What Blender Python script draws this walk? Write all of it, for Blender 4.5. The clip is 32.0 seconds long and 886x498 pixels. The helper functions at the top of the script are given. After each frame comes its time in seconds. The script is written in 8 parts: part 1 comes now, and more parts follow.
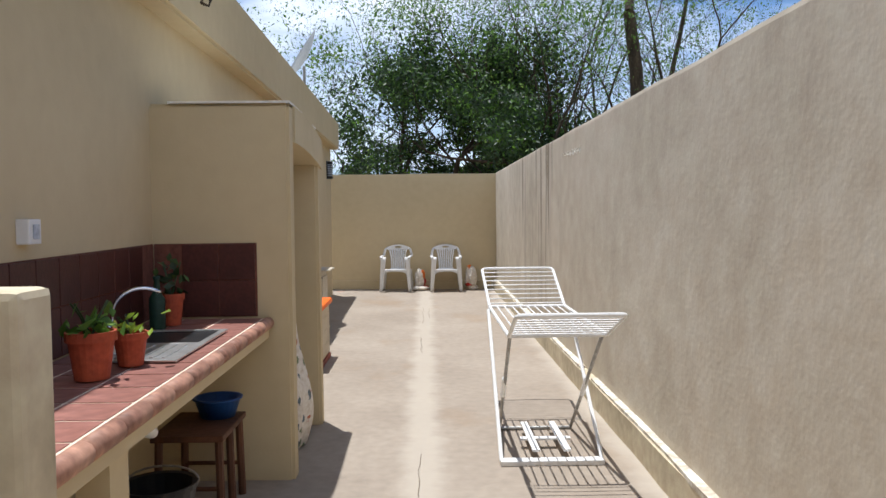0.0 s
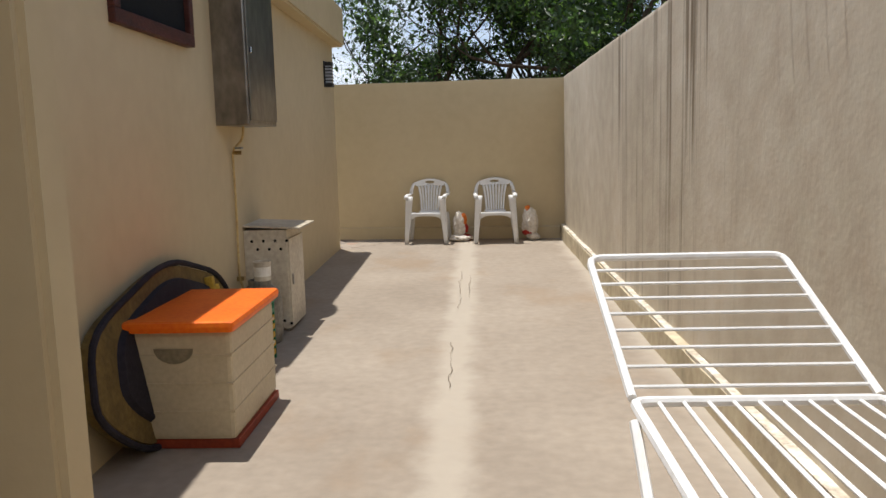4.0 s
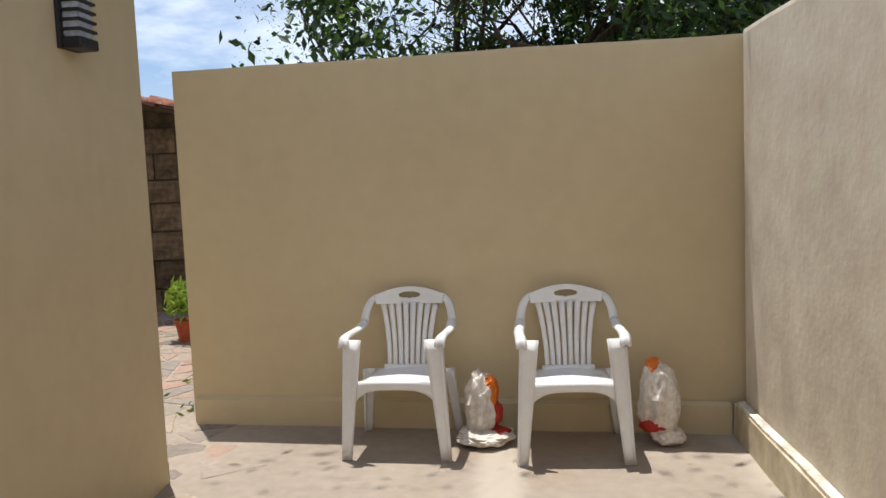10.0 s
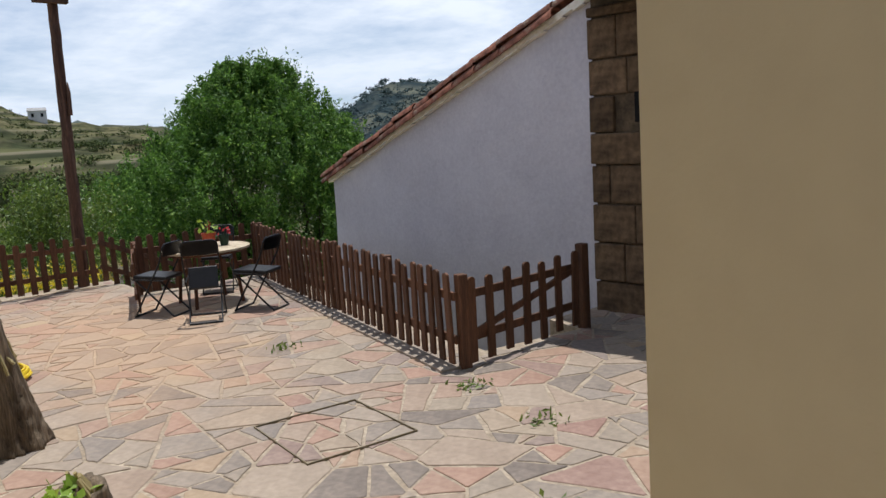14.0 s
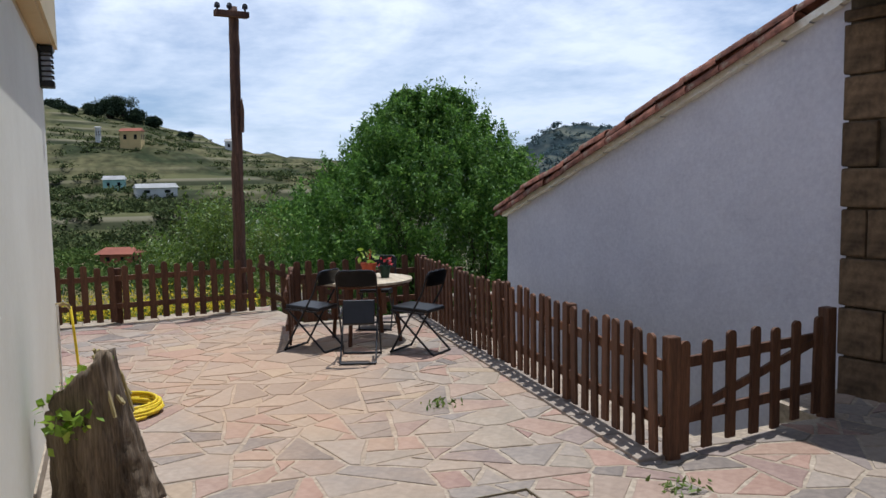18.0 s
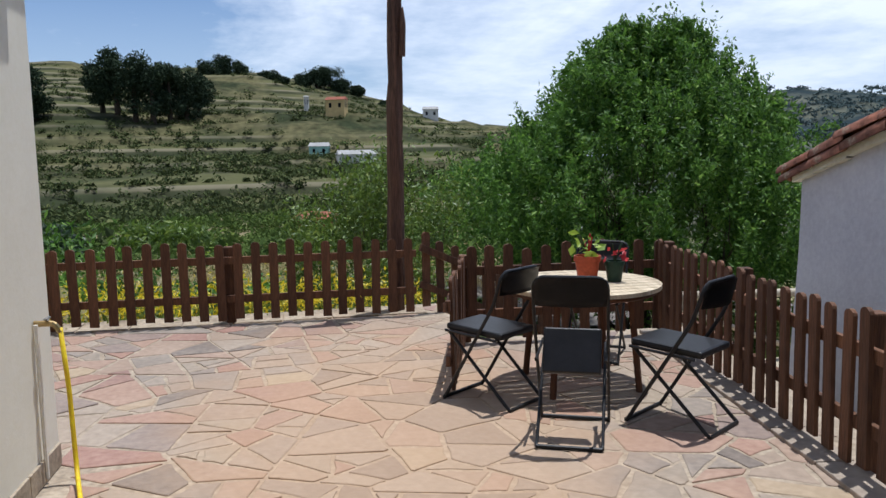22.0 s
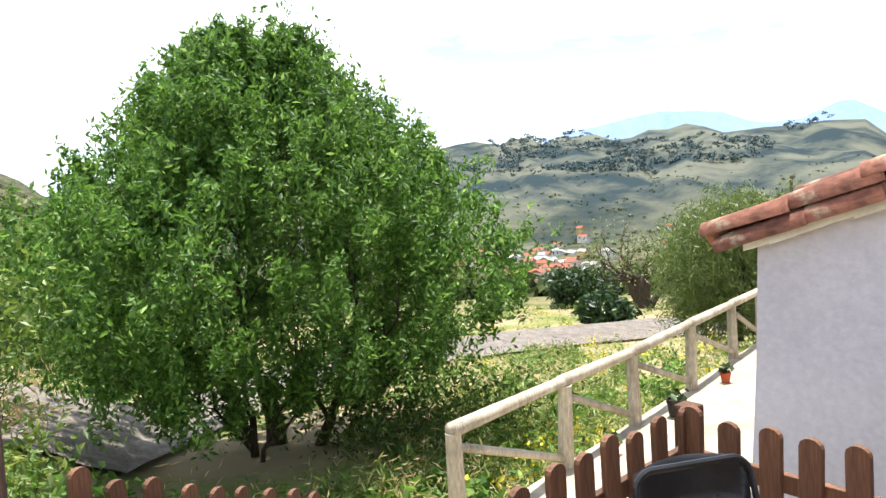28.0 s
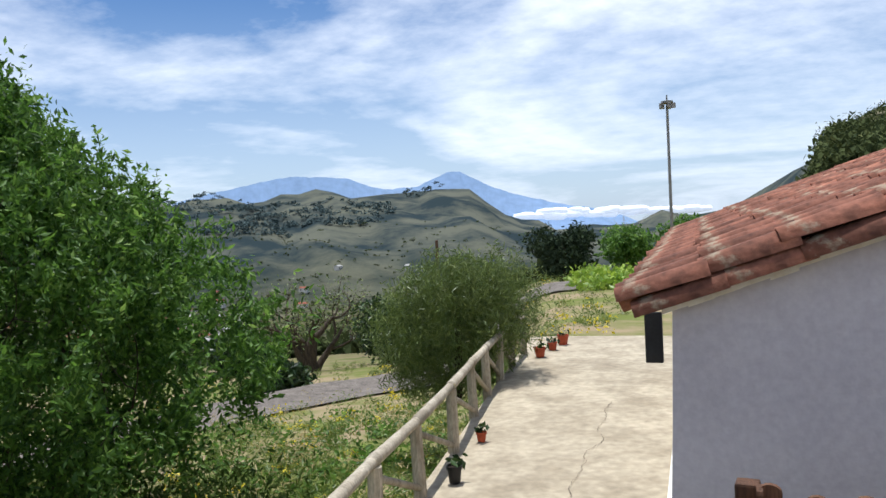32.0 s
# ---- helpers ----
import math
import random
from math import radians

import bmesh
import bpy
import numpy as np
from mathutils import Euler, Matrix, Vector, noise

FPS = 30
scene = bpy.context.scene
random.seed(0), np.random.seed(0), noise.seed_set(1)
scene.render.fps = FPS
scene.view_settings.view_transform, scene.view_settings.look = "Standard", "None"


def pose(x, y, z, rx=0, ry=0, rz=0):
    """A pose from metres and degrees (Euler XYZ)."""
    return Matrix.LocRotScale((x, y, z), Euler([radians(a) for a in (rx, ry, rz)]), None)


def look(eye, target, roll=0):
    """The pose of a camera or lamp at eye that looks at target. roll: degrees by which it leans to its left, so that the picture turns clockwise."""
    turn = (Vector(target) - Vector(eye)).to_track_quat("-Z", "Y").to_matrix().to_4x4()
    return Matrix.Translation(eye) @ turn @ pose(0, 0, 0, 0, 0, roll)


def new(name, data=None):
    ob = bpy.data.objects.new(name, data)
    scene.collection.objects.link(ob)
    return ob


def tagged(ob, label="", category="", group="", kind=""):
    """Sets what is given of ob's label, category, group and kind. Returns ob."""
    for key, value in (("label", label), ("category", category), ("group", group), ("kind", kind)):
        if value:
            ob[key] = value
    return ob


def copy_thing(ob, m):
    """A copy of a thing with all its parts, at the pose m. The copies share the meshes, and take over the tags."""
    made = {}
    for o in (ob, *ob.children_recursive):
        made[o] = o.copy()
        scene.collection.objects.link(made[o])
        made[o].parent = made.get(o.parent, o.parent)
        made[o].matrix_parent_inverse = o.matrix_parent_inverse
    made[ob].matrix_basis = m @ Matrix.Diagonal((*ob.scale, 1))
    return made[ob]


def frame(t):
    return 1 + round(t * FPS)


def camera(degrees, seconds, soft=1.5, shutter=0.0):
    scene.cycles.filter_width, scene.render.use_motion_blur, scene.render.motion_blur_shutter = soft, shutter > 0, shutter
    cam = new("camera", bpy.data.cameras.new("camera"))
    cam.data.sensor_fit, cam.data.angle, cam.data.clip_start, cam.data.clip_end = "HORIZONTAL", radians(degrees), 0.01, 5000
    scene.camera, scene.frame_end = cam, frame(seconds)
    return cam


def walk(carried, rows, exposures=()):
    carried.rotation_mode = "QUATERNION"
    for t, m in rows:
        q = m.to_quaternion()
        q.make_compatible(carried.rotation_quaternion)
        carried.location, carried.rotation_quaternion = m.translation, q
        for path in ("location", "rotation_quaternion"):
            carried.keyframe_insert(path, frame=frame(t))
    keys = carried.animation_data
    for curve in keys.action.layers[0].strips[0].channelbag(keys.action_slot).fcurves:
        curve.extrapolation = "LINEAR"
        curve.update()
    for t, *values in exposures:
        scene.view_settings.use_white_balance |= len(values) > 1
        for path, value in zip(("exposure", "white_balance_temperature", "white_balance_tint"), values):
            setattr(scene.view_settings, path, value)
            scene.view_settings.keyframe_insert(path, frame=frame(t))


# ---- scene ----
import collections

cam = camera(57.6, 32.0)
PATH = [
    (0, (0.127, -0.371, 1.465), (0.166, 1.627, 1.37), -0.6),
    (1, (0.115, 0.573, 1.42), (0.051, 2.563, 1.226), -2.4),
    (2, (0.289, 1.544, 1.393), (0.166, 3.528, 1.175), -0.1),
    (2.5, (0.332, 2.043, 1.416), (0.253, 4.024, 1.157), -1.6),
    (4.5, (0.182, 4.143, 1.346), (0.092, 6.123, 1.079), -1.5),
    (5, (0.148, 4.685, 1.41), (0.131, 6.669, 1.158), -1.6),
    (6, (0.197, 5.782, 1.475), (0.168, 7.771, 1.272), -1.6),
    (7, (0.338, 6.916, 1.46), (0.242, 8.903, 1.249), -1.2),
    (8, (0.295, 7.994, 1.427), (0.165, 9.984, 1.277), -2.1),
    (9, (0.247, 9.089, 1.405), (0.157, 11.082, 1.258), -1.8),
    (10, (0.196, 10.153, 1.457), (0.018, 12.137, 1.281), -2.4),
    (11, (0.01, 11.247, 1.584), (-0.455, 13.172, 1.309), -1.8),
    (12, (-0.171, 12.355, 1.653), (-0.996, 14.15, 1.338), -1.4),
    (12.5, (-0.38, 12.809, 1.587), (-1.314, 14.557, 1.317), -1.9),
    (13, (-0.521, 13.256, 1.562), (-1.638, 14.893, 1.293), -0.2),
    (13.5, (-0.806, 13.699, 1.64), (-2.233, 15.070, 1.352), -1.9),
    (14, (-0.957, 13.875, 1.676), (-2.551, 15.045, 1.385), -3.7),
    (15, (-1.147, 14.096, 1.674), (-2.962, 14.879, 1.364), -2.7),
    (15.5, (-1.286, 14.148, 1.657), (-3.13, 14.852, 1.336), -3.7),
    (17.5, (-1.751, 14.308, 1.641), (-3.597, 15.019, 1.341), 0.7),
    (18, (-1.98, 14.331, 1.547), (-3.788, 15.167, 1.374), -1.2),
    (19, (-2.529, 14.633, 1.513), (-4.377, 15.385, 1.38), 1.5),
    (20, (-3.245, 14.947, 1.445), (-5.151, 15.527, 1.272), -1.9),
    (21, (-4.088, 15.13, 1.407), (-6.015, 15.618, 1.182), -1.7),
    (22, (-4.995, 15.238, 1.366), (-6.943, 15.621, 1.124), -1.0),
    (23, (-5.782, 15.323, 1.391), (-7.733, 15.701, 1.171), -1.8),
    (24, (-6.526, 15.412, 1.378), (-8.467, 15.843, 1.164), -2.8),
    (24.5, (-6.866, 15.455, 1.407), (-8.795, 15.945, 1.215), 0.9),
    (26.5, (-8.288, 15.473, 1.481), (-10.01, 16.458, 1.226), -0.2),
    (27, (-8.566, 15.47, 1.51), (-10.148, 16.666, 1.25), -3.5),
    (28, (-9.146, 15.453, 1.534), (-10.516, 16.897, 1.339), -3.3),
    (29, (-9.62, 15.425, 1.548), (-10.844, 16.995, 1.357), -0.8),
    (30, (-9.998, 15.297, 1.562), (-11.025, 17.005, 1.398), -3.8),
    (31, (-10.368, 15.248, 1.586), (-11.225, 17.049, 1.441), -2.9),
    (32, (-10.547, 15.213, 1.609), (-11.153, 17.117, 1.521), -3.0),
]
walk(cam, [(t, look(e, g, r)) for t, e, g, r in PATH],
     [(0, 0.1, 5950, 10), (3, 0.05, 6300, 10), (5, -0.16, 6500, 10), (6, -0.15, 6600, 10), (9, -0.02, 6200, 10), (11, 0.2, 6350, 10), (13, 0.15, 6250, 10), (14, -0.22, 6150, 10), (17, -0.28, 5900, 10), (19, -0.25, 5650, 10), (22, -0.18, 5850, 10), (23, -0.04, 5950, 10), (24.5, 0.4, 6150, 10), (26.5, 1.25, 6550, 10), (28, 1.25, 6550, 10), (29, 0.75, 6400, 10), (30, 0.35, 6200, 10), (32, 0.02, 6100, 10)])


# ---------------------------------------------------------------- sky, sun
world = bpy.data.worlds.new("world")
scene.world = world
world.use_nodes = True
wn, wl = world.node_tree.nodes, world.node_tree.links
wn.clear()
SUN_EL, SUN_AZ = 78.0, 31.0      # degrees; azimuth is to the left of +y
w_out = wn.new("ShaderNodeOutputWorld")
w_bg = wn.new("ShaderNodeBackground")
w_sky = wn.new("ShaderNodeTexSky")
w_sky.sky_type, w_sky.sun_disc = "NISHITA", False
w_sky.sun_elevation, w_sky.sun_rotation = radians(SUN_EL), radians(-SUN_AZ)
w_sky.altitude, w_sky.air_density, w_sky.dust_density = 600, 1.0, 0.6
w_co = wn.new("ShaderNodeTexCoord")
w_sep = wn.new("ShaderNodeSeparateXYZ")
wl.new(w_co.outputs["Generated"], w_sep.inputs[0])
# clouds lie on a high plane, so that they flatten towards the horizon
w_zc = wn.new("ShaderNodeMath"); w_zc.operation = "MAXIMUM"; w_zc.inputs[1].default_value = 0.0
wl.new(w_sep.outputs[2], w_zc.inputs[0])
w_za = wn.new("ShaderNodeMath"); w_za.operation = "ADD"; w_za.inputs[1].default_value = 0.16
wl.new(w_zc.outputs[0], w_za.inputs[0])
w_comb = wn.new("ShaderNodeCombineXYZ")
for k in (0, 1):
    dv = wn.new("ShaderNodeMath"); dv.operation = "DIVIDE"
    wl.new(w_sep.outputs[k], dv.inputs[0]); wl.new(w_za.outputs[0], dv.inputs[1])
    wl.new(dv.outputs[0], w_comb.inputs[k])
w_n1 = wn.new("ShaderNodeTexNoise"); w_n1.inputs["Scale"].default_value = 0.50; w_n1.inputs["Detail"].default_value = 9; w_n1.inputs["Roughness"].default_value = 0.52; w_n1.inputs["Distortion"].default_value = 0.9
w_n2 = wn.new("ShaderNodeTexNoise"); w_n2.inputs["Scale"].default_value = 7.0; w_n2.inputs["Detail"].default_value = 5; w_n2.inputs["Roughness"].default_value = 0.6
wl.new(w_comb.outputs[0], w_n1.inputs["Vector"]); wl.new(w_comb.outputs[0], w_n2.inputs["Vector"])
w_mx = wn.new("ShaderNodeMath"); w_mx.operation = "MULTIPLY_ADD"; w_mx.inputs[1].default_value = 0.16
wl.new(w_n2.outputs[0], w_mx.inputs[0]); wl.new(w_n1.outputs[0], w_mx.inputs[2])
w_ramp = wn.new("ShaderNodeValToRGB")
w_ramp.color_ramp.elements[0].position, w_ramp.color_ramp.elements[1].position = 0.50, 0.72
w_ramp.color_ramp.elements[0].color = (0, 0, 0, 1); w_ramp.color_ramp.elements[1].color = (1, 1, 1, 1)
wl.new(w_mx.outputs[0], w_ramp.inputs[0])
w_mul = wn.new("ShaderNodeMath"); w_mul.operation = "MULTIPLY"; w_mul.inputs[1].default_value = 0.92
wl.new(w_ramp.outputs[0], w_mul.inputs[0])
w_mix = wn.new("ShaderNodeMix"); w_mix.data_type = "RGBA"
w_mix.inputs["B"].default_value = (23.0, 23.4, 24.0, 1)
w_tint = wn.new("ShaderNodeMix"); w_tint.data_type = "RGBA"; w_tint.blend_type = "MULTIPLY"; w_tint.inputs["Factor"].default_value = 1.0
w_tint.inputs["B"].default_value = (1.0, 1.38, 1.80, 1)
wl.new(w_sky.outputs[0], w_tint.inputs["A"])
wl.new(w_tint.outputs["Result"], w_mix.inputs["A"]); wl.new(w_mul.outputs[0], w_mix.inputs["Factor"])
# pale haze low over the horizon
w_hz = wn.new("ShaderNodeMapRange"); w_hz.interpolation_type = "SMOOTHSTEP"
w_hz.inputs["From Min"].default_value, w_hz.inputs["From Max"].default_value = 0.30, 0.0
w_hz.inputs["To Max"].default_value = 0.6
wl.new(w_sep.outputs[2], w_hz.inputs["Value"])
w_hm = wn.new("ShaderNodeMix"); w_hm.data_type = "RGBA"; w_hm.inputs["B"].default_value = (13.5, 15.2, 17.6, 1)
wl.new(w_hz.outputs[0], w_hm.inputs["Factor"]); wl.new(w_mix.outputs["Result"], w_hm.inputs["A"])
wl.new(w_hm.outputs["Result"], w_bg.inputs[0])
w_bg.inputs[1].default_value = 0.056
wl.new(w_bg.outputs[0], w_out.inputs[0])

sun_data = bpy.data.lights.new("sun", "SUN")
sun_data.energy, sun_data.angle, sun_data.color = 5.0, radians(0.55), (1.0, 0.965, 0.91)
sun = new("sun", sun_data)
sd = Vector((-math.sin(radians(SUN_AZ)) * math.cos(radians(SUN_EL)), math.cos(radians(SUN_AZ)) * math.cos(radians(SUN_EL)), math.sin(radians(SUN_EL))))
sun.matrix_basis = look(sd * 60, (0, 0, 0))


# ---------------------------------------------------------------- materials
def lin(*c):
    """sRGB 0..255 to linear."""
    return tuple((v / 255 / 12.92) if v / 255 <= 0.04045 else ((v / 255 + 0.055) / 1.055) ** 2.4 for v in c)


def mat(name, c1, c2=None, scale=3.0, rough=0.8, bump=0.0, bscale=60.0, fine=40.0, finemix=0.25, metal=0.0, spec=0.3, rnd=0.0, stretch=(1, 1, 1), detail=6, contrast=(0.35, 0.65), alpha=1.0, sss=0.0, coord="Object"):
    m = bpy.data.materials.new(name)
    m.use_nodes = True
    n, l = m.node_tree.nodes, m.node_tree.links
    p = n["Principled BSDF"]
    p.inputs["Roughness"].default_value = rough
    p.inputs["Metallic"].default_value = metal
    p.inputs["Specular IOR Level"].default_value = spec
    c2 = c2 or tuple(v * 0.8 for v in c1)
    co = n.new("ShaderNodeTexCoord")
    mp = n.new("ShaderNodeMapping")
    mp.inputs["Scale"].default_value = stretch
    l.new(co.outputs[coord], mp.inputs[0])
    t1 = n.new("ShaderNodeTexNoise")
    t1.inputs["Scale"].default_value = scale; t1.inputs["Detail"].default_value = detail; t1.inputs["Roughness"].default_value = 0.6
    l.new(mp.outputs[0], t1.inputs["Vector"])
    r1 = n.new("ShaderNodeValToRGB")
    r1.color_ramp.elements[0].position, r1.color_ramp.elements[1].position = contrast
    r1.color_ramp.elements[0].color = (*c2, 1); r1.color_ramp.elements[1].color = (*c1, 1)
    l.new(t1.outputs[0], r1.inputs[0])
    t2 = n.new("ShaderNodeTexNoise")
    t2.inputs["Scale"].default_value = fine; t2.inputs["Detail"].default_value = 4
    l.new(mp.outputs[0], t2.inputs["Vector"])
    mx = n.new("ShaderNodeMix"); mx.data_type = "RGBA"; mx.blend_type = "OVERLAY"
    mx.inputs["Factor"].default_value = finemix
    l.new(r1.outputs[0], mx.inputs["A"])
    bw = n.new("ShaderNodeMapRange"); bw.inputs["From Min"].default_value = 0.25; bw.inputs["From Max"].default_value = 0.75
    l.new(t2.outputs[0], bw.inputs["Value"]); l.new(bw.outputs[0], mx.inputs["B"])
    last = mx.outputs["Result"]
    if rnd:
        oi = n.new("ShaderNodeObjectInfo")
        hs = n.new("ShaderNodeHueSaturation")
        mr = n.new("ShaderNodeMapRange"); mr.inputs["To Min"].default_value = 1 - rnd; mr.inputs["To Max"].default_value = 1 + rnd
        l.new(oi.outputs["Random"], mr.inputs["Value"]); l.new(mr.outputs[0], hs.inputs["Value"]); l.new(last, hs.inputs["Color"])
        last = hs.outputs[0]
    l.new(last, p.inputs["Base Color"])
    if bump:
        b = n.new("ShaderNodeBump"); b.inputs["Strength"].default_value = bump; b.inputs["Distance"].default_value = 0.01
        t3 = n.new("ShaderNodeTexNoise"); t3.inputs["Scale"].default_value = bscale; t3.inputs["Detail"].default_value = 5
        l.new(mp.outputs[0], t3.inputs["Vector"]); l.new(t3.outputs[0], b.inputs["Height"]); l.new(b.outputs[0], p.inputs["Normal"])
    return m


def leafmat(name, c1, c2, c3=None, rough=0.45, trans=0.35, spec=0.5):
    m = bpy.data.materials.new(name)
    m.use_nodes = True
    n, l = m.node_tree.nodes, m.node_tree.links
    p = n["Principled BSDF"]
    p.inputs["Roughness"].default_value = rough
    p.inputs["Specular IOR Level"].default_value = spec
    g = n.new("ShaderNodeNewGeometry")
    r = n.new("ShaderNodeValToRGB")
    r.color_ramp.elements[0].color = (*c1, 1); r.color_ramp.elements[1].color = (*c2, 1)
    if c3:
        e = r.color_ramp.elements.new(0.9); e.color = (*c2, 1)
        r.color_ramp.elements[-1].color = (*c3, 1)
    l.new(g.outputs["Random Per Island"], r.inputs[0])
    l.new(r.outputs[0], p.inputs["Base Color"])
    t = n.new("ShaderNodeBsdfTranslucent")
    l.new(r.outputs[0], t.inputs[0])
    mx = n.new("ShaderNodeMixShader"); mx.inputs[0].default_value = trans
    l.new(p.outputs[0], mx.inputs[1]); l.new(t.outputs[0], mx.inputs[2])
    l.new(mx.outputs[0], n["Material Output"].inputs[0])
    return m


M = {}
M["cream"] = mat("cream_render", lin(200, 182, 146), lin(193, 175, 139), 0.7, 0.9, 0.08, 60, 9, 0.04)
M["cream_dirty"] = mat("cream_render_weathered", lin(212, 198, 168), lin(186, 172, 144), 1.6, 0.92, 0.15, 50, 12, 0.2)
M["white"] = mat("white_limewash", lin(200, 197, 205), lin(184, 181, 190), 0.8, 0.9, 0.3, 40, 30, 0.1)
M["whitehouse"] = mat("white_house_paint", lin(230, 225, 208), lin(218, 212, 194), 0.8, 0.88, 0.08, 60, 30, 0.06)
M["concrete"] = mat("concrete_floor", lin(164, 151, 135), lin(142, 129, 114), 0.8, 0.92, 0.10, 25, 14, 0.10, contrast=(0.25, 0.75))
M["pathc"] = mat("pale_path_concrete", lin(182, 170, 147), lin(150, 138, 117), 1.6, 0.92, 0.3, 40, 9, 0.22)


def floorwear(m):
    """Pale trowelled mortar down the middle and along the plinth, with feathered edges, and brown damp stains."""
    n, l = m.node_tree.nodes, m.node_tree.links
    p = n["Principled BSDF"]
    src = p.inputs["Base Color"].links[0].from_socket
    co = n.new("ShaderNodeTexCoord")
    sp = n.new("ShaderNodeSeparateXYZ"); l.new(co.outputs["Object"], sp.inputs[0])
    t = n.new("ShaderNodeTexNoise"); t.inputs["Scale"].default_value = 2.6; t.inputs["Detail"].default_value = 7; t.inputs["Roughness"].default_value = 0.62
    l.new(co.outputs["Object"], t.inputs["Vector"])
    st = n.new("ShaderNodeTexNoise"); st.inputs["Scale"].default_value = 0.9; st.inputs["Detail"].default_value = 8; st.inputs["Roughness"].default_value = 0.6
    mp = n.new("ShaderNodeMapping"); mp.inputs["Scale"].default_value = (1.0, 0.6, 1.0)
    l.new(co.outputs["Object"], mp.inputs[0]); l.new(mp.outputs[0], st.inputs["Vector"])
    sr = n.new("ShaderNodeMapRange"); sr.interpolation_type = "SMOOTHSTEP"
    sr.inputs["From Min"].default_value, sr.inputs["From Max"].default_value, sr.inputs["To Max"].default_value = 0.52, 0.68, 0.55
    l.new(st.outputs[0], sr.inputs["Value"])
    ms = n.new("ShaderNodeMix"); ms.data_type = "RGBA"; ms.inputs["B"].default_value = (*lin(146, 124, 100), 1)
    l.new(sr.outputs[0], ms.inputs["Factor"]); l.new(src, ms.inputs["A"])
    last = ms.outputs["Result"]
    for centre, half, soft, top in ((0.085, 0.06, 0.12, 0.75), (1.36, 0.03, 0.16, 0.75)):
        d = n.new("ShaderNodeMath"); d.operation = "SUBTRACT"; l.new(sp.outputs[0], d.inputs[0]); d.inputs[1].default_value = centre
        ab = n.new("ShaderNodeMath"); ab.operation = "ABSOLUTE"; l.new(d.outputs[0], ab.inputs[0])
        wob = n.new("ShaderNodeMath"); wob.operation = "MULTIPLY_ADD"; wob.inputs[1].default_value = 0.26
        l.new(t.outputs[0], wob.inputs[0]); l.new(ab.outputs[0], wob.inputs[2])
        mr = n.new("ShaderNodeMapRange"); mr.interpolation_type = "SMOOTHSTEP"
        mr.inputs["From Min"].default_value, mr.inputs["From Max"].default_value = 0.13 + half + soft, 0.13 + half - 0.02
        mr.inputs["To Max"].default_value = top
        l.new(wob.outputs[0], mr.inputs["Value"])
        mx = n.new("ShaderNodeMix"); mx.data_type = "RGBA"; mx.inputs["B"].default_value = (*lin(179, 168, 152), 1)
        l.new(mr.outputs[0], mx.inputs["Factor"]); l.new(last, mx.inputs["A"])
        last = mx.outputs["Result"]
    l.new(last, p.inputs["Base Color"])


floorwear(M["concrete"])
M["crack"] = mat("dark_crack", lin(110, 98, 82), None, 5, 0.95)
M["white_trim"] = mat("white_trim_paint", lin(240, 236, 226), lin(224, 218, 204), 6, 0.85, 0.2, 60)
M["old_trim"] = mat("worn_white_mortar", lin(236, 230, 216), lin(192, 180, 160), 7, 0.92, 0.5, 40, 30, 0.3, contrast=(0.42, 0.66))
M["counter_tile"] = mat("dusty_counter_tile", lin(160, 112, 100), lin(134, 88, 76), 4, 0.5, 0.05, 60, 20, 0.3, rnd=0.16)
M["edge_tile"] = mat("dusty_edge_tile", lin(176, 134, 112), lin(146, 104, 86), 5, 0.6, 0.1, 60, 20, 0.3, rnd=0.12)
M["terracotta_dark"] = mat("red_brown_tile", lin(82, 44, 38), lin(66, 36, 31), 5, 0.45, 0.1, 80, 60, 0.2, rnd=0.12)
M["grout"] = mat("pale_grout", lin(232, 214, 194), lin(214, 194, 170), 12, 0.95, 0.2, 80)
M["grout_dark"] = mat("red_grout", lin(120, 76, 62), lin(96, 60, 50), 12, 0.95, 0.2, 80)
M["steel"] = mat("stainless_steel", (0.72, 0.72, 0.71), (0.62, 0.62, 0.61), 8, 0.36, 0, metal=1.0)
M["galv"] = mat("galvanised_metal", lin(168, 166, 160), lin(140, 136, 130), 3, 0.45, 0.05, 30, metal=0.75)
M["chrome"] = mat("chrome", (0.75, 0.75, 0.76), (0.68, 0.68, 0.7), 8, 0.12, 0, metal=1.0)
M["pot"] = mat("terracotta_pot", lin(176, 84, 54), lin(154, 70, 46), 6, 0.7, 0.1, 60)
M["potgreen"] = mat("dark_green_plastic", lin(36, 62, 48), lin(28, 50, 40), 6, 0.5)
M["soil"] = mat("soil", lin(74, 58, 44), lin(54, 42, 32), 30, 0.95, 0.8, 60)
M["blue"] = mat("blue_plastic", lin(34, 72, 130), lin(28, 60, 112), 6, 0.4)
M["darkwood"] = mat("dark_wood", lin(96, 62, 42), lin(70, 44, 30), 4, 0.65, 0.3, 30, 40, 0.3, stretch=(1, 1, 0.15))
M["fence"] = mat("brown_stained_timber", lin(112, 78, 56), lin(78, 54, 40), 5, 0.75, 0.4, 40, 50, 0.35, rnd=0.28, stretch=(3, 3, 0.3))
M["timber"] = mat("weathered_pale_timber", lin(188, 178, 158), lin(148, 137, 118), 5, 0.8, 0.4, 40, 50, 0.3, rnd=0.1, stretch=(1, 1, 0.3))
M["pole"] = mat("old_timber_pole", lin(112, 84, 68), lin(70, 52, 44), 5, 0.85, 0.8, 30, 40, 0.4, stretch=(4, 4, 0.25))
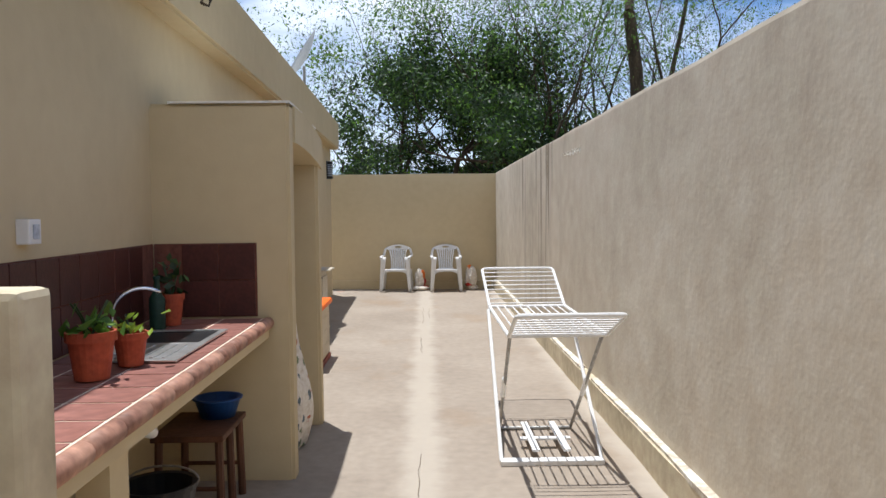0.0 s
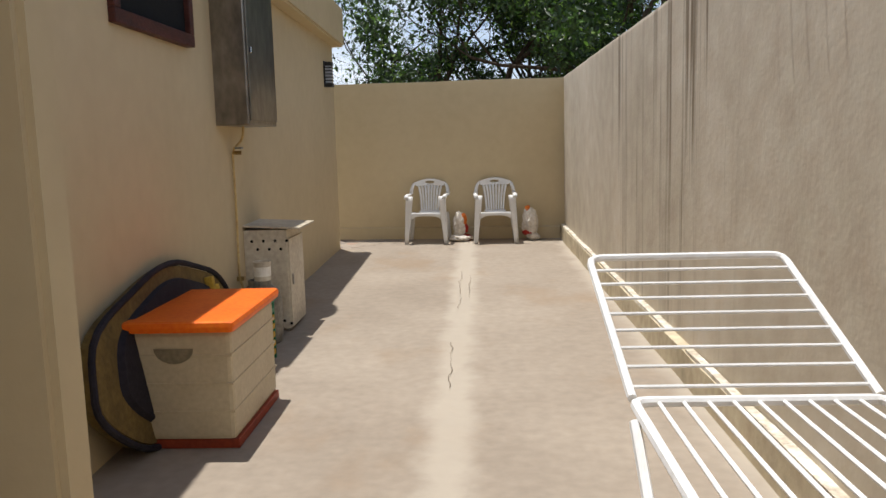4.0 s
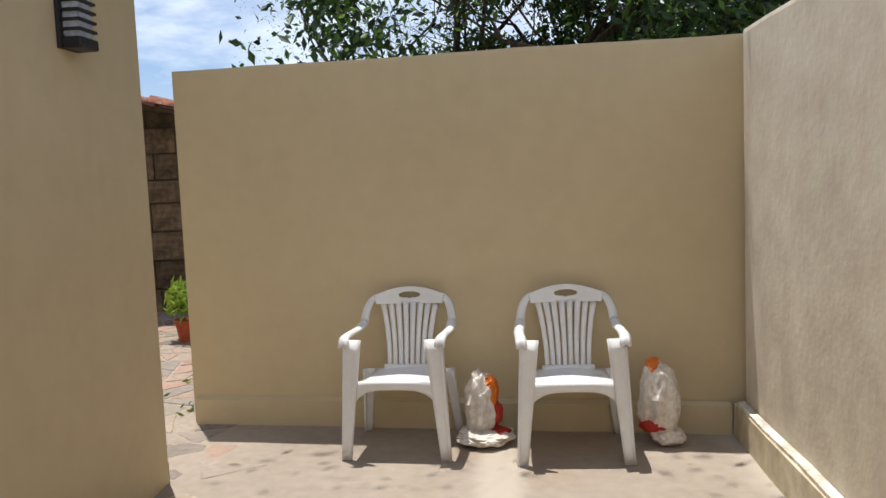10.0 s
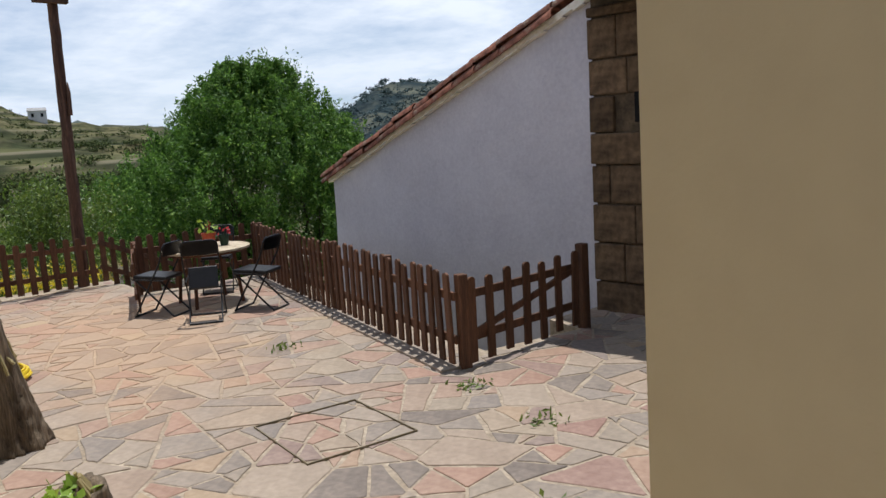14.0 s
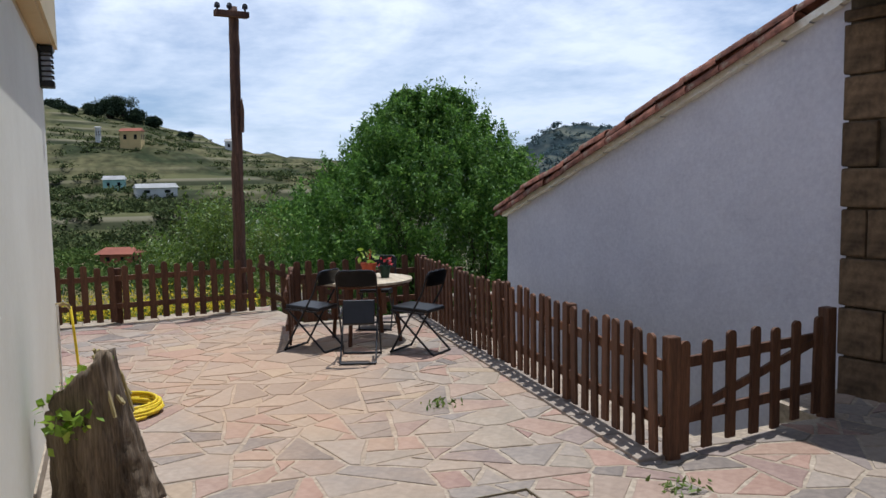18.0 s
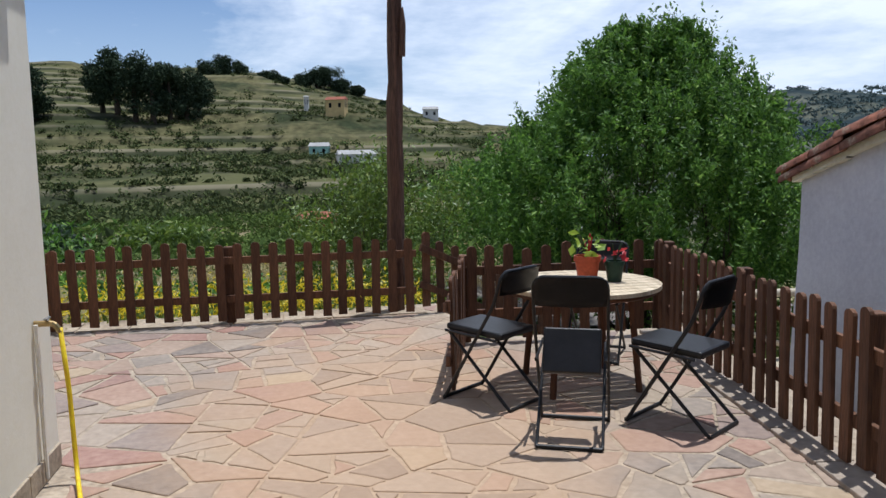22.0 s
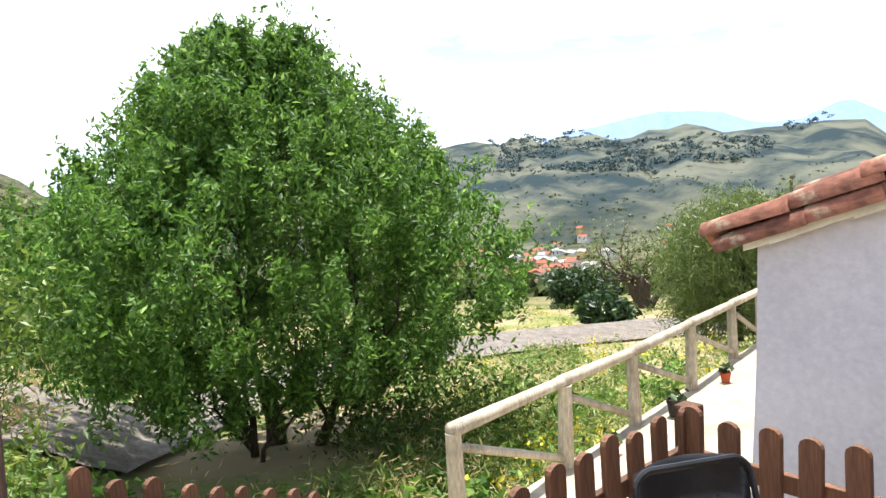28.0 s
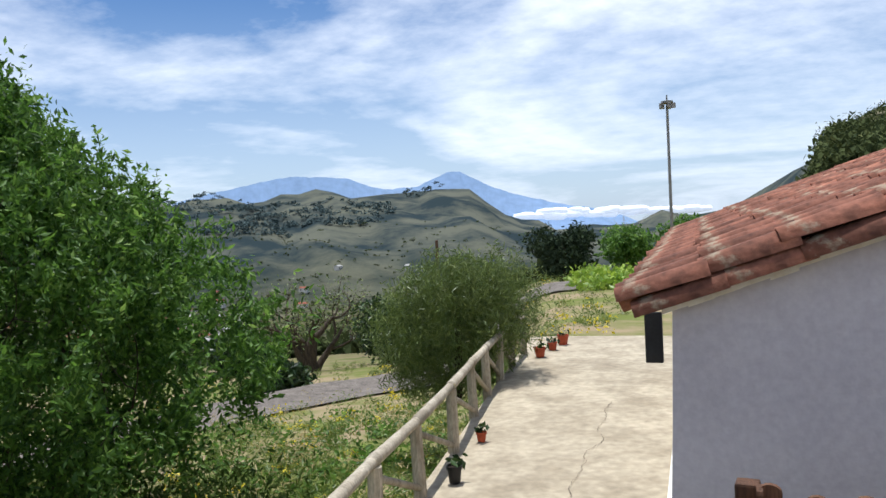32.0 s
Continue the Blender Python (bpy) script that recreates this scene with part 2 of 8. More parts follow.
M["bark"] = mat("bark", lin(84, 72, 58), lin(52, 44, 36), 6, 0.9, 0.8, 30, 40, 0.4, stretch=(3, 3, 0.5))
M["stump"] = mat("grey_driftwood", lin(128, 112, 92), lin(70, 58, 46), 3, 0.85, 0.9, 14, 30, 0.45, stretch=(4, 4, 0.35))
M["plastic_white"] = mat("white_plastic", lin(232, 230, 226), lin(220, 218, 214), 3, 0.4, 0.03, 60, 40, 0.08, spec=0.5)
M["offwhite"] = mat("beige_plastic", lin(196, 182, 152), lin(184, 168, 138), 3, 0.5, 0.05, 60, 40, 0.1)
M["wire"] = mat("white_coated_steel", lin(236, 234, 230), lin(224, 222, 218), 6, 0.4)
M["orange"] = mat("orange_plastic", lin(238, 112, 22), lin(226, 98, 16), 3, 0.5)
M["rust"] = mat("red_brown_plastic", lin(150, 62, 36), lin(130, 52, 32), 4, 0.55)
# darker beige: painted shade of the box's grip, and the access cover's strips
M["recess"] = mat("dark_beige_shade_and_strips", lin(132, 120, 96), lin(116, 104, 82), 4, 0.6)
M["black"] = mat("black_vinyl", (0.010, 0.010, 0.011), (0.016, 0.016, 0.018), 10, 0.40, 0.1, 80)
M["blacksteel"] = mat("black_steel", (0.015, 0.015, 0.016), (0.025, 0.025, 0.026), 10, 0.4, metal=0.3)
M["navy"] = mat("navy_fabric", lin(44, 40, 46), lin(34, 30, 36), 12, 0.85, 0.3, 120)
M["yellow"] = mat("yellow_fabric", lin(196, 160, 60), lin(172, 138, 50), 12, 0.8, 0.3, 120)
M["khaki"] = mat("khaki_fabric", lin(120, 98, 52), lin(96, 78, 42), 8, 0.85, 0.3, 120)
M["hose"] = mat("yellow_hose", lin(226, 196, 34), lin(206, 176, 28), 12, 0.5)
M["greenpl"] = mat("green_plastic", lin(30, 128, 92), lin(24, 112, 80), 6, 0.45)
M["cabinet"] = mat("white_enamelled_sheet", lin(206, 196, 176), lin(186, 174, 152), 3, 0.5, 0.1, 20, 30, 0.2)
M["pipe_cream"] = mat("cream_painted_pipe", lin(206, 178, 120), lin(186, 158, 104), 6, 0.6)
M["boxsteel"] = mat("dull_box_steel", lin(150, 142, 130), lin(112, 104, 94), 1.6, 0.32, 0.04, 20, 20, 0.3, metal=0.8, stretch=(1, 1, 0.5))
# flat black for panes and openings; an opening's unlit inside is in the colour
M["holes"] = mat("black_hole", (0.006, 0.006, 0.006), None, 5, 0.9)
M["gas"] = mat("grey_gas_bottle", lin(140, 136, 126), lin(110, 104, 94), 5, 0.5, 0.1, 30, metal=0.3)
M["bagwhite"] = mat("white_bag", lin(220, 212, 200), lin(196, 186, 172), 14, 0.5, 0.5, 25)
M["bagorange"] = mat("orange_bag_print", lin(220, 120, 40), lin(200, 104, 34), 14, 0.5, 0.4, 25)
M["bagred"] = mat("red_bag_print", lin(176, 50, 36), lin(156, 42, 30), 14, 0.5, 0.4, 25)
M["shutter"] = mat("dark_red_wood", lin(84, 42, 32), lin(60, 30, 24), 5, 0.55, 0.2, 40, stretch=(0.3, 1, 3))
M["sill"] = mat("red_tile_sill", lin(164, 84, 62), lin(146, 74, 56), 6, 0.7, 0.1, 60)
M["lampblack"] = mat("black_cast_metal", (0.02, 0.02, 0.022), (0.03, 0.03, 0.03), 10, 0.5)
M["lampglass"] = mat("frosted_glass", lin(190, 196, 206), lin(170, 176, 186), 5, 0.3)
M["dish"] = mat("white_dish", lin(210, 214, 218), lin(196, 200, 204), 4, 0.45)
M["mortar"] = mat("pale_mortar", lin(172, 157, 137), lin(146, 131, 112), 5, 0.95, 0.4, 40, 30, 0.3)
M["brass"] = mat("brass", (0.5, 0.36, 0.16), (0.42, 0.3, 0.14), 8, 0.35, metal=1.0)
M["tabletop"] = mat("weathered_grey_wood", lin(206, 190, 162), lin(176, 158, 130), 6, 0.7, 0.3, 30, 40, 0.25, stretch=(0.3, 3, 1), rnd=0.08)


def sandstain(m):
    """Ochre sand washed over the middle of the terrace."""
    n, l = m.node_tree.nodes, m.node_tree.links
    p = n["Principled BSDF"]
    src = p.inputs["Base Color"].links[0].from_socket
    g = n.new("ShaderNodeNewGeometry")
    mp = n.new("ShaderNodeMapping"); mp.vector_type = "POINT"
    mp.inputs["Location"].default_value = (8.6 / 2.9, -15.7 / 1.2, 0); mp.inputs["Scale"].default_value = (1 / 2.9, 1 / 1.2, 0)
    l.new(g.outputs["Position"], mp.inputs[0])
    ln = n.new("ShaderNodeVectorMath"); ln.operation = "LENGTH"; l.new(mp.outputs[0], ln.inputs[0])
    t = n.new("ShaderNodeTexNoise"); t.inputs["Scale"].default_value = 2.2; t.inputs["Detail"].default_value = 5
    l.new(g.outputs["Position"], t.inputs["Vector"])
    ad = n.new("ShaderNodeMath"); ad.operation = "ADD"; l.new(ln.outputs["Value"], ad.inputs[0]); l.new(t.outputs[0], ad.inputs[1])
    mr = n.new("ShaderNodeMapRange"); mr.interpolation_type = "SMOOTHSTEP"
    mr.inputs["From Min"].default_value, mr.inputs["From Max"].default_value = 1.75, 0.85
    mr.inputs["To Max"].default_value = 0.5
    l.new(ad.outputs[0], mr.inputs["Value"])
    mx = n.new("ShaderNodeMix"); mx.data_type = "RGBA"; mx.inputs["B"].default_value = (*lin(184, 150, 116), 1)
    l.new(mr.outputs[0], mx.inputs["Factor"]); l.new(src, mx.inputs["A"]); l.new(mx.outputs["Result"], p.inputs["Base Color"])


def stonemat(island=False):
    """Flagstones: grey, buff, pink and ochre slabs."""
    m = mat("flagstone", lin(162, 146, 129), lin(126, 112, 98), 2.2, 0.8, 0.45, 22, 22, 0.45)
    n, l = m.node_tree.nodes, m.node_tree.links
    oi = n.new("ShaderNodeNewGeometry" if island else "ShaderNodeObjectInfo")
    r = n.new("ShaderNodeValToRGB")
    r.color_ramp.interpolation = "LINEAR"
    stops = ((0.0, (100, 92, 88)), (0.15, (140, 130, 120)), (0.32, (166, 150, 132)), (0.46, (156, 134, 116)), (0.58, (168, 126, 108)), (0.70, (160, 145, 124)), (0.82, (130, 122, 116)), (0.92, (152, 106, 94)), (1.0, (176, 156, 124)))
    els = r.color_ramp.elements
    els[0].color = (*lin(*stops[0][1]), 1); els[1].color = (*lin(*stops[-1][1]), 1)
    for ps, c in stops[1:-1]:
        e = els.new(ps); e.color = (*lin(*c), 1)
    l.new(oi.outputs["Random Per Island" if island else "Random"], r.inputs[0])
    mx = n.new("ShaderNodeMix"); mx.data_type = "RGBA"; mx.blend_type = "MIX"; mx.inputs["Factor"].default_value = 0.62
    p = n["Principled BSDF"]
    src = p.inputs["Base Color"].links[0].from_socket
    l.new(src, mx.inputs["A"]); l.new(r.outputs[0], mx.inputs["B"]); l.new(mx.outputs["Result"], p.inputs["Base Color"])
    sandstain(m)
    return m


def rooftilemat(island=False):
    m = mat("clay_roof_tile", lin(152, 100, 80), lin(110, 72, 58), 5, 0.9, 0.6, 30, 16, 0.5, rnd=0.32)
    n, l = m.node_tree.nodes, m.node_tree.links
    if island:
        g = n.new("ShaderNodeNewGeometry")
        for k in list(l):
            if k.from_node.type == "OBJECT_INFO":
                to = k.to_socket
                l.remove(k); l.new(g.outputs["Random Per Island"], to)
    p = n["Principled BSDF"]
    src = p.inputs["Base Color"].links[0].from_socket
    t = n.new("ShaderNodeTexNoise"); t.inputs["Scale"].default_value = 7; t.inputs["Detail"].default_value = 8; t.inputs["Roughness"].default_value = 0.7
    co = n.new("ShaderNodeTexCoord"); l.new(co.outputs["Object"], t.inputs["Vector"])
    r = n.new("ShaderNodeValToRGB"); r.color_ramp.elements[0].position, r.color_ramp.elements[1].position = 0.56, 0.72
    l.new(t.outputs[0], r.inputs[0])
    mx = n.new("ShaderNodeMix"); mx.data_type = "RGBA"
    mx.inputs["B"].default_value = (*lin(176, 166, 142), 1)
    l.new(r.outputs[0], mx.inputs["Factor"]); l.new(src, mx.inputs["A"]); l.new(mx.outputs["Result"], p.inputs["Base Color"])
    return m


def streakmat():
    """Grey-beige render with dark vertical streaks running down a stretch of it."""
    m = mat("grey_beige_render_streaked", lin(219, 207, 187), lin(192, 180, 158), 0.7, 0.95, 0.22, 26, 5, 0.14, contrast=(0.30, 0.70))
    n, l = m.node_tree.nodes, m.node_tree.links
    p = n["Principled BSDF"]
    src = p.inputs["Base Color"].links[0].from_socket
    co = n.new("ShaderNodeTexCoord")
    mp = n.new("ShaderNodeMapping"); mp.inputs["Scale"].default_value = (1, 4.6, 0.12); mp.inputs["Rotation"].default_value = (radians(1.5), 0, 0)
    l.new(co.outputs["Object"], mp.inputs[0])
    t = n.new("ShaderNodeTexNoise"); t.inputs["Scale"].default_value = 1.6; t.inputs["Detail"].default_value = 5; t.inputs["Roughness"].default_value = 0.6
    l.new(mp.outputs[0], t.inputs["Vector"])
    r = n.new("ShaderNodeValToRGB"); r.color_ramp.elements[0].position, r.color_ramp.elements[1].position = 0.53, 0.62
    l.new(t.outputs[0], r.inputs[0])
    sp = n.new("ShaderNodeSeparateXYZ"); l.new(co.outputs["Object"], sp.inputs[0])
    a = n.new("ShaderNodeMapRange"); a.interpolation_type = "SMOOTHSTEP"
    a.inputs["From Min"].default_value, a.inputs["From Max"].default_value = STREAK_Y[0], STREAK_Y[0] + 0.5
    b = n.new("ShaderNodeMapRange"); b.interpolation_type = "SMOOTHSTEP"
    b.inputs["From Min"].default_value, b.inputs["From Max"].default_value = STREAK_Y[1] + 0.7, STREAK_Y[1]
    l.new(sp.outputs[1], a.inputs["Value"]); l.new(sp.outputs[1], b.inputs["Value"])
    m1 = n.new("ShaderNodeMath"); m1.operation = "MULTIPLY"; l.new(a.outputs[0], m1.inputs[0]); l.new(b.outputs[0], m1.inputs[1])
    m2 = n.new("ShaderNodeMath"); m2.operation = "MULTIPLY"; l.new(m1.outputs[0], m2.inputs[0]); l.new(r.outputs[0], m2.inputs[1])
    bt = n.new("ShaderNodeTexNoise"); bt.inputs["Scale"].default_value = 1.1; bt.inputs["Detail"].default_value = 2
    bm_ = n.new("ShaderNodeMapping"); bm_.inputs["Scale"].default_value = (1, 1.6, 0.35); l.new(co.outputs["Object"], bm_.inputs[0]); l.new(bm_.outputs[0], bt.inputs["Vector"])
    br = n.new("ShaderNodeMapRange"); br.interpolation_type = "SMOOTHSTEP"
    br.inputs["From Min"].default_value, br.inputs["From Max"].default_value, br.inputs["To Min"].default_value, br.inputs["To Max"].default_value = 0.35, 0.60, 0.25, 0.95
    l.new(bt.outputs[0], br.inputs["Value"])
    m3 = n.new("ShaderNodeMath"); m3.operation = "MULTIPLY"; l.new(m2.outputs[0], m3.inputs[0]); l.new(br.outputs[0], m3.inputs[1])
    mx = n.new("ShaderNodeMix"); mx.data_type = "RGBA"; mx.inputs["B"].default_value = (*lin(122, 106, 84), 1)
    l.new(m3.outputs[0], mx.inputs["Factor"]); l.new(src, mx.inputs["A"]); l.new(mx.outputs["Result"], p.inputs["Base Color"])
    return m


STREAK_Y = (7.2, 10.2)
M["flag"] = stonemat()
M["flag_far"] = stonemat(True)
M["rooftile"] = rooftilemat()
M["rooftile_far"] = rooftilemat(True)
sandstain(M["mortar"])
M["streak"] = streakmat()
M["block"] = mat("tuff_block", lin(112, 92, 70), lin(72, 58, 44), 2.5, 0.95, 0.8, 16, 14, 0.5, rnd=0.3)
M["blockgrout"] = mat("dark_joint", lin(98, 84, 66), lin(70, 60, 48), 6, 0.95, 0.5, 30)
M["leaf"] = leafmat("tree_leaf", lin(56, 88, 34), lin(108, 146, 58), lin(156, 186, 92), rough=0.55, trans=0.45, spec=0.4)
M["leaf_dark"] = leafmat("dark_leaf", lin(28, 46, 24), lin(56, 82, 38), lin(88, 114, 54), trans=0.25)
M["leaf_lime"] = leafmat("lime_leaf", lin(112, 144, 44), lin(160, 184, 66), lin(186, 196, 80))
M["leaf_young"] = leafmat("young_leaf", lin(74, 97, 37), lin(114, 136, 54), lin(148, 160, 70))
M["leaf_yellow"] = leafmat("yellow_flower", lin(210, 190, 30), lin(236, 214, 50))
M["leaf_pine"] = leafmat("feathery_green", lin(84, 104, 52), lin(126, 142, 74), lin(150, 162, 90), trans=0.25)
M["grass"] = leafmat("grass", lin(80, 104, 42), lin(122, 138, 62), lin(158, 160, 74))
M["drygrass"] = leafmat("dry_grass", lin(168, 150, 100), lin(200, 184, 136), lin(150, 140, 90))
M["bush"] = leafmat("scrub", lin(54, 64, 40), lin(84, 93, 56), lin(110, 114, 72), rough=0.9, trans=0.15, spec=0.05)
M["leaf_scrub"] = leafmat("green_scrub", lin(58, 76, 36), lin(90, 108, 52), lin(120, 132, 70), rough=0.85, trans=0.2, spec=0.08)
M["forest"] = leafmat("dark_pine_wood", lin(46, 58, 44), lin(66, 78, 58), lin(78, 90, 68), rough=0.9, trans=0.05, spec=0.05)
# ridge pines, paled and blued so that distance haze sits in the colour
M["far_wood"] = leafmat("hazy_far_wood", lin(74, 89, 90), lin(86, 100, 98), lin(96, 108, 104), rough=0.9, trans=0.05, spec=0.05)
M["red_leaf"] = leafmat("red_flower", lin(170, 40, 50), lin(200, 70, 70))


# ---------------------------------------------------------------- mesh helpers
def part(name, bm, material, parent=None, label="", smooth=False):
    me = bpy.data.meshes.new(name)
    bm.to_mesh(me)
    bm.free()
    me.materials.append(material)
    if smooth:
        me.polygons.foreach_set("use_smooth", [True] * len(me.polygons))
    ob = new(name, me)
    ob.parent = parent
    if label:
        ob["label"] = label
    return ob


def thing(name, m, label, category, group="", kind=""):
    ob = new(name)
    ob.empty_display_size = 0.1
    ob.matrix_basis = m
    return tagged(ob, label, category, group, kind)


def box(bm, x0, y0, z0, x1, y1, z1, bevel=0.0, m=None):
    r = bmesh.ops.create_cube(bm, size=1)
    vs = r["verts"]
    for v in vs:
        v.co = Vector(((x0 + x1) / 2 + v.co.x * (x1 - x0), (y0 + y1) / 2 + v.co.y * (y1 - y0), (z0 + z1) / 2 + v.co.z * (z1 - z0)))
    if bevel:
        es = list({e for v in vs for e in v.link_edges})
        g = bmesh.ops.bevel(bm, geom=es, offset=bevel, segments=2, profile=0.6, affect="EDGES")
        vs = list({v for f in g["faces"] for v in f.verts} | {v for v in vs if v.is_valid})
    if m is not None:
        bmesh.ops.transform(bm, matrix=m, verts=vs)
    return vs


def bbox(x0, y0, z0, x1, y1, z1, bevel=0.0, m=None):
    bm = bmesh.new()
    box(bm, x0, y0, z0, x1, y1, z1, bevel, m)
    return bm


def tube(bm, pts, r, sides=8, closed=False, radii=None, cap=True):
    """A round bar along points."""
    pts = [Vector(p) for p in pts]
    n = len(pts)
    rings, up = [], None
    for i, p in enumerate(pts):
        a = pts[(i - 1) % n] if (i or closed) else p
        b = pts[(i + 1) % n] if (i < n - 1 or closed) else p
        d = (b - a).normalized() if (b - a).length > 1e-9 else Vector((0, 0, 1))
        if up is None:
            up = d.orthogonal().normalized()
        up = (up - d * up.dot(d))
        up = up.normalized() if up.length > 1e-6 else d.orthogonal().normalized()
        side = d.cross(up)
        rr = radii[i] if radii else r
        rings.append([bm.verts.new(p + (up * math.cos(2 * math.pi * k / sides) + side * math.sin(2 * math.pi * k / sides)) * rr) for k in range(sides)])
    for i in range(n if closed else n - 1):
        a, b = rings[i], rings[(i + 1) % n]
        for k in range(sides):
            bm.faces.new((a[k], a[(k + 1) % sides], b[(k + 1) % sides], b[k]))
    if cap and not closed:
        bm.faces.new(list(reversed(rings[0]))); bm.faces.new(rings[-1])
    return bm


def rod(pts, r, sides=8, closed=False, radii=None):
    return tube(bmesh.new(), pts, r, sides, closed, radii)


def lathe(profile, sides=24, bm=None, cx=0.0, cy=0.0):
    """A body turned about z from (radius, height) pairs."""
    bm = bm or bmesh.new()
    rings = []
    for r, z in profile:
        rings.append([bm.verts.new((cx + r * math.cos(2 * math.pi * k / sides), cy + r * math.sin(2 * math.pi * k / sides), z)) for k in range(sides)])
    for a, b in zip(rings, rings[1:]):
        for k in range(sides):
            bm.faces.new((a[k], a[(k + 1) % sides], b[(k + 1) % sides], b[k]))
    if profile[0][0] > 1e-4:
        bm.faces.new(list(reversed(rings[0])))
    if profile[-1][0] > 1e-4:
        bm.faces.new(rings[-1])
    return bm


def prism(outline, z0, z1, bm=None):
    bm = bm or bmesh.new()
    lo = [bm.verts.new((x, y, z0)) for x, y in outline]
    hi = [bm.verts.new((x, y, z1)) for x, y in outline]
    n = len(outline)
    bm.faces.new(list(reversed(lo))); bm.faces.new(hi)
    for i in range(n):
        bm.faces.new((lo[i], lo[(i + 1) % n], hi[(i + 1) % n], hi[i]))
    return bm


def rounded(pts, r=0.05, k=4):
    """A polyline with its corners rounded."""
    pts = [Vector(p) for p in pts]
    out = [pts[0]]
    for a, b, c in zip(pts, pts[1:], pts[2:]):
        u, v = (a - b), (c - b)
        d = min(r, u.length * 0.45, v.length * 0.45)
        p, q = b + u.normalized() * d, b + v.normalized() * d
        for i in range(k + 1):
            t = i / k
            out.append(p * (1 - t) ** 2 + b * 2 * t * (1 - t) + q * t * t)
    return out + [pts[-1]]


def mesh_part(name, verts, faces, material, parent=None, label="", smooth=False):
    me = bpy.data.meshes.new(name)
    me.from_pydata(verts, [], faces)
    me.materials.append(material)
    if smooth:
        me.polygons.foreach_set("use_smooth", [True] * len(me.polygons))
    ob = new(name, me)
    ob.parent = parent
    if label:
        ob["label"] = label
    return ob


def leaves(name, centres, size, material, parent, rng, aspect=2.2, droop=0.2, label="", up=0.3):
    """Many small folded leaves at the given centres, in one mesh."""
    c = np.array(centres, float)
    n = len(c)
    s = size * rng.uniform(0.6, 1.35, n)[:, None]
    d = rng.normal(size=(n, 3)); d[:, 2] -= droop
    d /= np.linalg.norm(d, axis=1)[:, None]
    nrm = rng.normal(size=(n, 3)); nrm[:, 2] += up
    w = np.cross(d, nrm); w /= np.linalg.norm(w, axis=1)[:, None] + 1e-9
    h = np.cross(w, d)
    v = np.empty((n, 4, 3))
    v[:, 0] = c - d * s
    v[:, 1] = c + w * s / aspect + h * s * 0.12
    v[:, 2] = c + d * s
    v[:, 3] = c - w * s / aspect + h * s * 0.12
    i = np.arange(n)[:, None] * 4
    f = np.concatenate([i + [0, 1, 2], i + [0, 2, 3]], 1).reshape(-1, 3)
    return mesh_part(name, v.reshape(-1, 3).tolist(), f.tolist(), material, parent, label)


# ---------------------------------------------------------------- ground, hills, far backdrop
CX, CY = -10.0, 15.5
FIELD_STEP = 3.4                    # rise from one farmed terrace to the next
LEFT_SKY = ((62, 1.0), (75, 1.1), (78.5, 1.7), (80.5, 2.4), (84.4, 4.0), (86, 4.5), (89, 4.8), (92, 5.4), (95.3, 5.4), (101.3, 5.4), (104, 5.9), (107, 5.4), (120, 6.5), (150, 5.0))
MID_SKY = ((-40, 7.0), (-11.4, 5.1), (-6, 2.2), (-2, -0.4), (9, -1.4), (13, 0.1), (16, 1.85), (21, 1.7), (26, 2.2), (31, 1.9), (40, 1.65), (45, 2.1), (50, 3.2), (53, 3.5), (57, 3.5), (58.6, 2.9), (60, 2.1), (62, 1.6), (75, 1.5))


def table(tb, a):
    return float(np.interp(a, [p[0] for p in tb], [p[1] for p in tb]))


def hill(x, y):
    """Height of the ground, from the garden below the terrace to the far ridges."""
    dx, dy = x - CX, y - CY
    r = max(math.hypot(dx, dy), 0.5)
    th = math.degrees(math.atan2(-dx, dy))
    if th < -140:
        th += 360
    lr = math.log(r)
    rs = [math.log(v) for v in (1, 9, 16, 36, 70, 110, 210, 430, 800, 1600, 4800)]
    zl = np.interp(lr, rs, (-0.6, -1.0, -1.9, -3.6, -4.9, -6.0, 3.0, 470 * math.tan(radians(table(LEFT_SKY, th))), 22, -60, -400))
    ridge = 1600 * math.tan(radians(table(MID_SKY, th)))
    zv = np.interp(lr, rs, (-1.05, -1.8, -2.75, -5.0, -9.5, -20, -36, -58, -74, ridge, -500))
    zp = np.interp(lr, rs, (-1.05, -1.1, -1.1, -1.7, -4.0, -12, -26, -48, -70, ridge, -500))
    g = min(1, max(0, (th - 11) / 9))
    zm = zp + (zv - zp) * g * g * (3 - 2 * g)
    if th > 110:
        zl = zl * max(0.0, 1 - (th - 110) / 60) + 2 * min(1, (th - 110) / 60)
    k = min(1, max(0, (th - 60) / 14))
    if th < -4:
        zr = np.interp(lr, rs, (-1.0, -1.0, -0.8, -0.4, 1.5, 5, 14, 430 * math.tan(radians(table(MID_SKY, th))), 60, 40, -200))
        q = min(1, (-4 - th) / 4)
        zm = zm * (1 - q) + zr * q
    k = k * k * (3 - 2 * k)
    z = zl * k + zm * (1 - k)
    if r > 20:
        a = min(1, (r - 20) / 150)
        z += a * (noise.fractal((x * 0.012, y * 0.012, 3.1), 0.8, 2.0, 5) * (1.2 + min(r, 1400) * 0.012))
        if k > 0.3 and 60 < r < 500:            # farmed terraces
            f = (z / FIELD_STEP) % 1
            w = k * min(1, (r - 60) / 60) * min(1, max(0.0, (500 - r) / 50))
            z = z + w * FIELD_STEP * 0.8 * (f ** 5 - f)
    return z


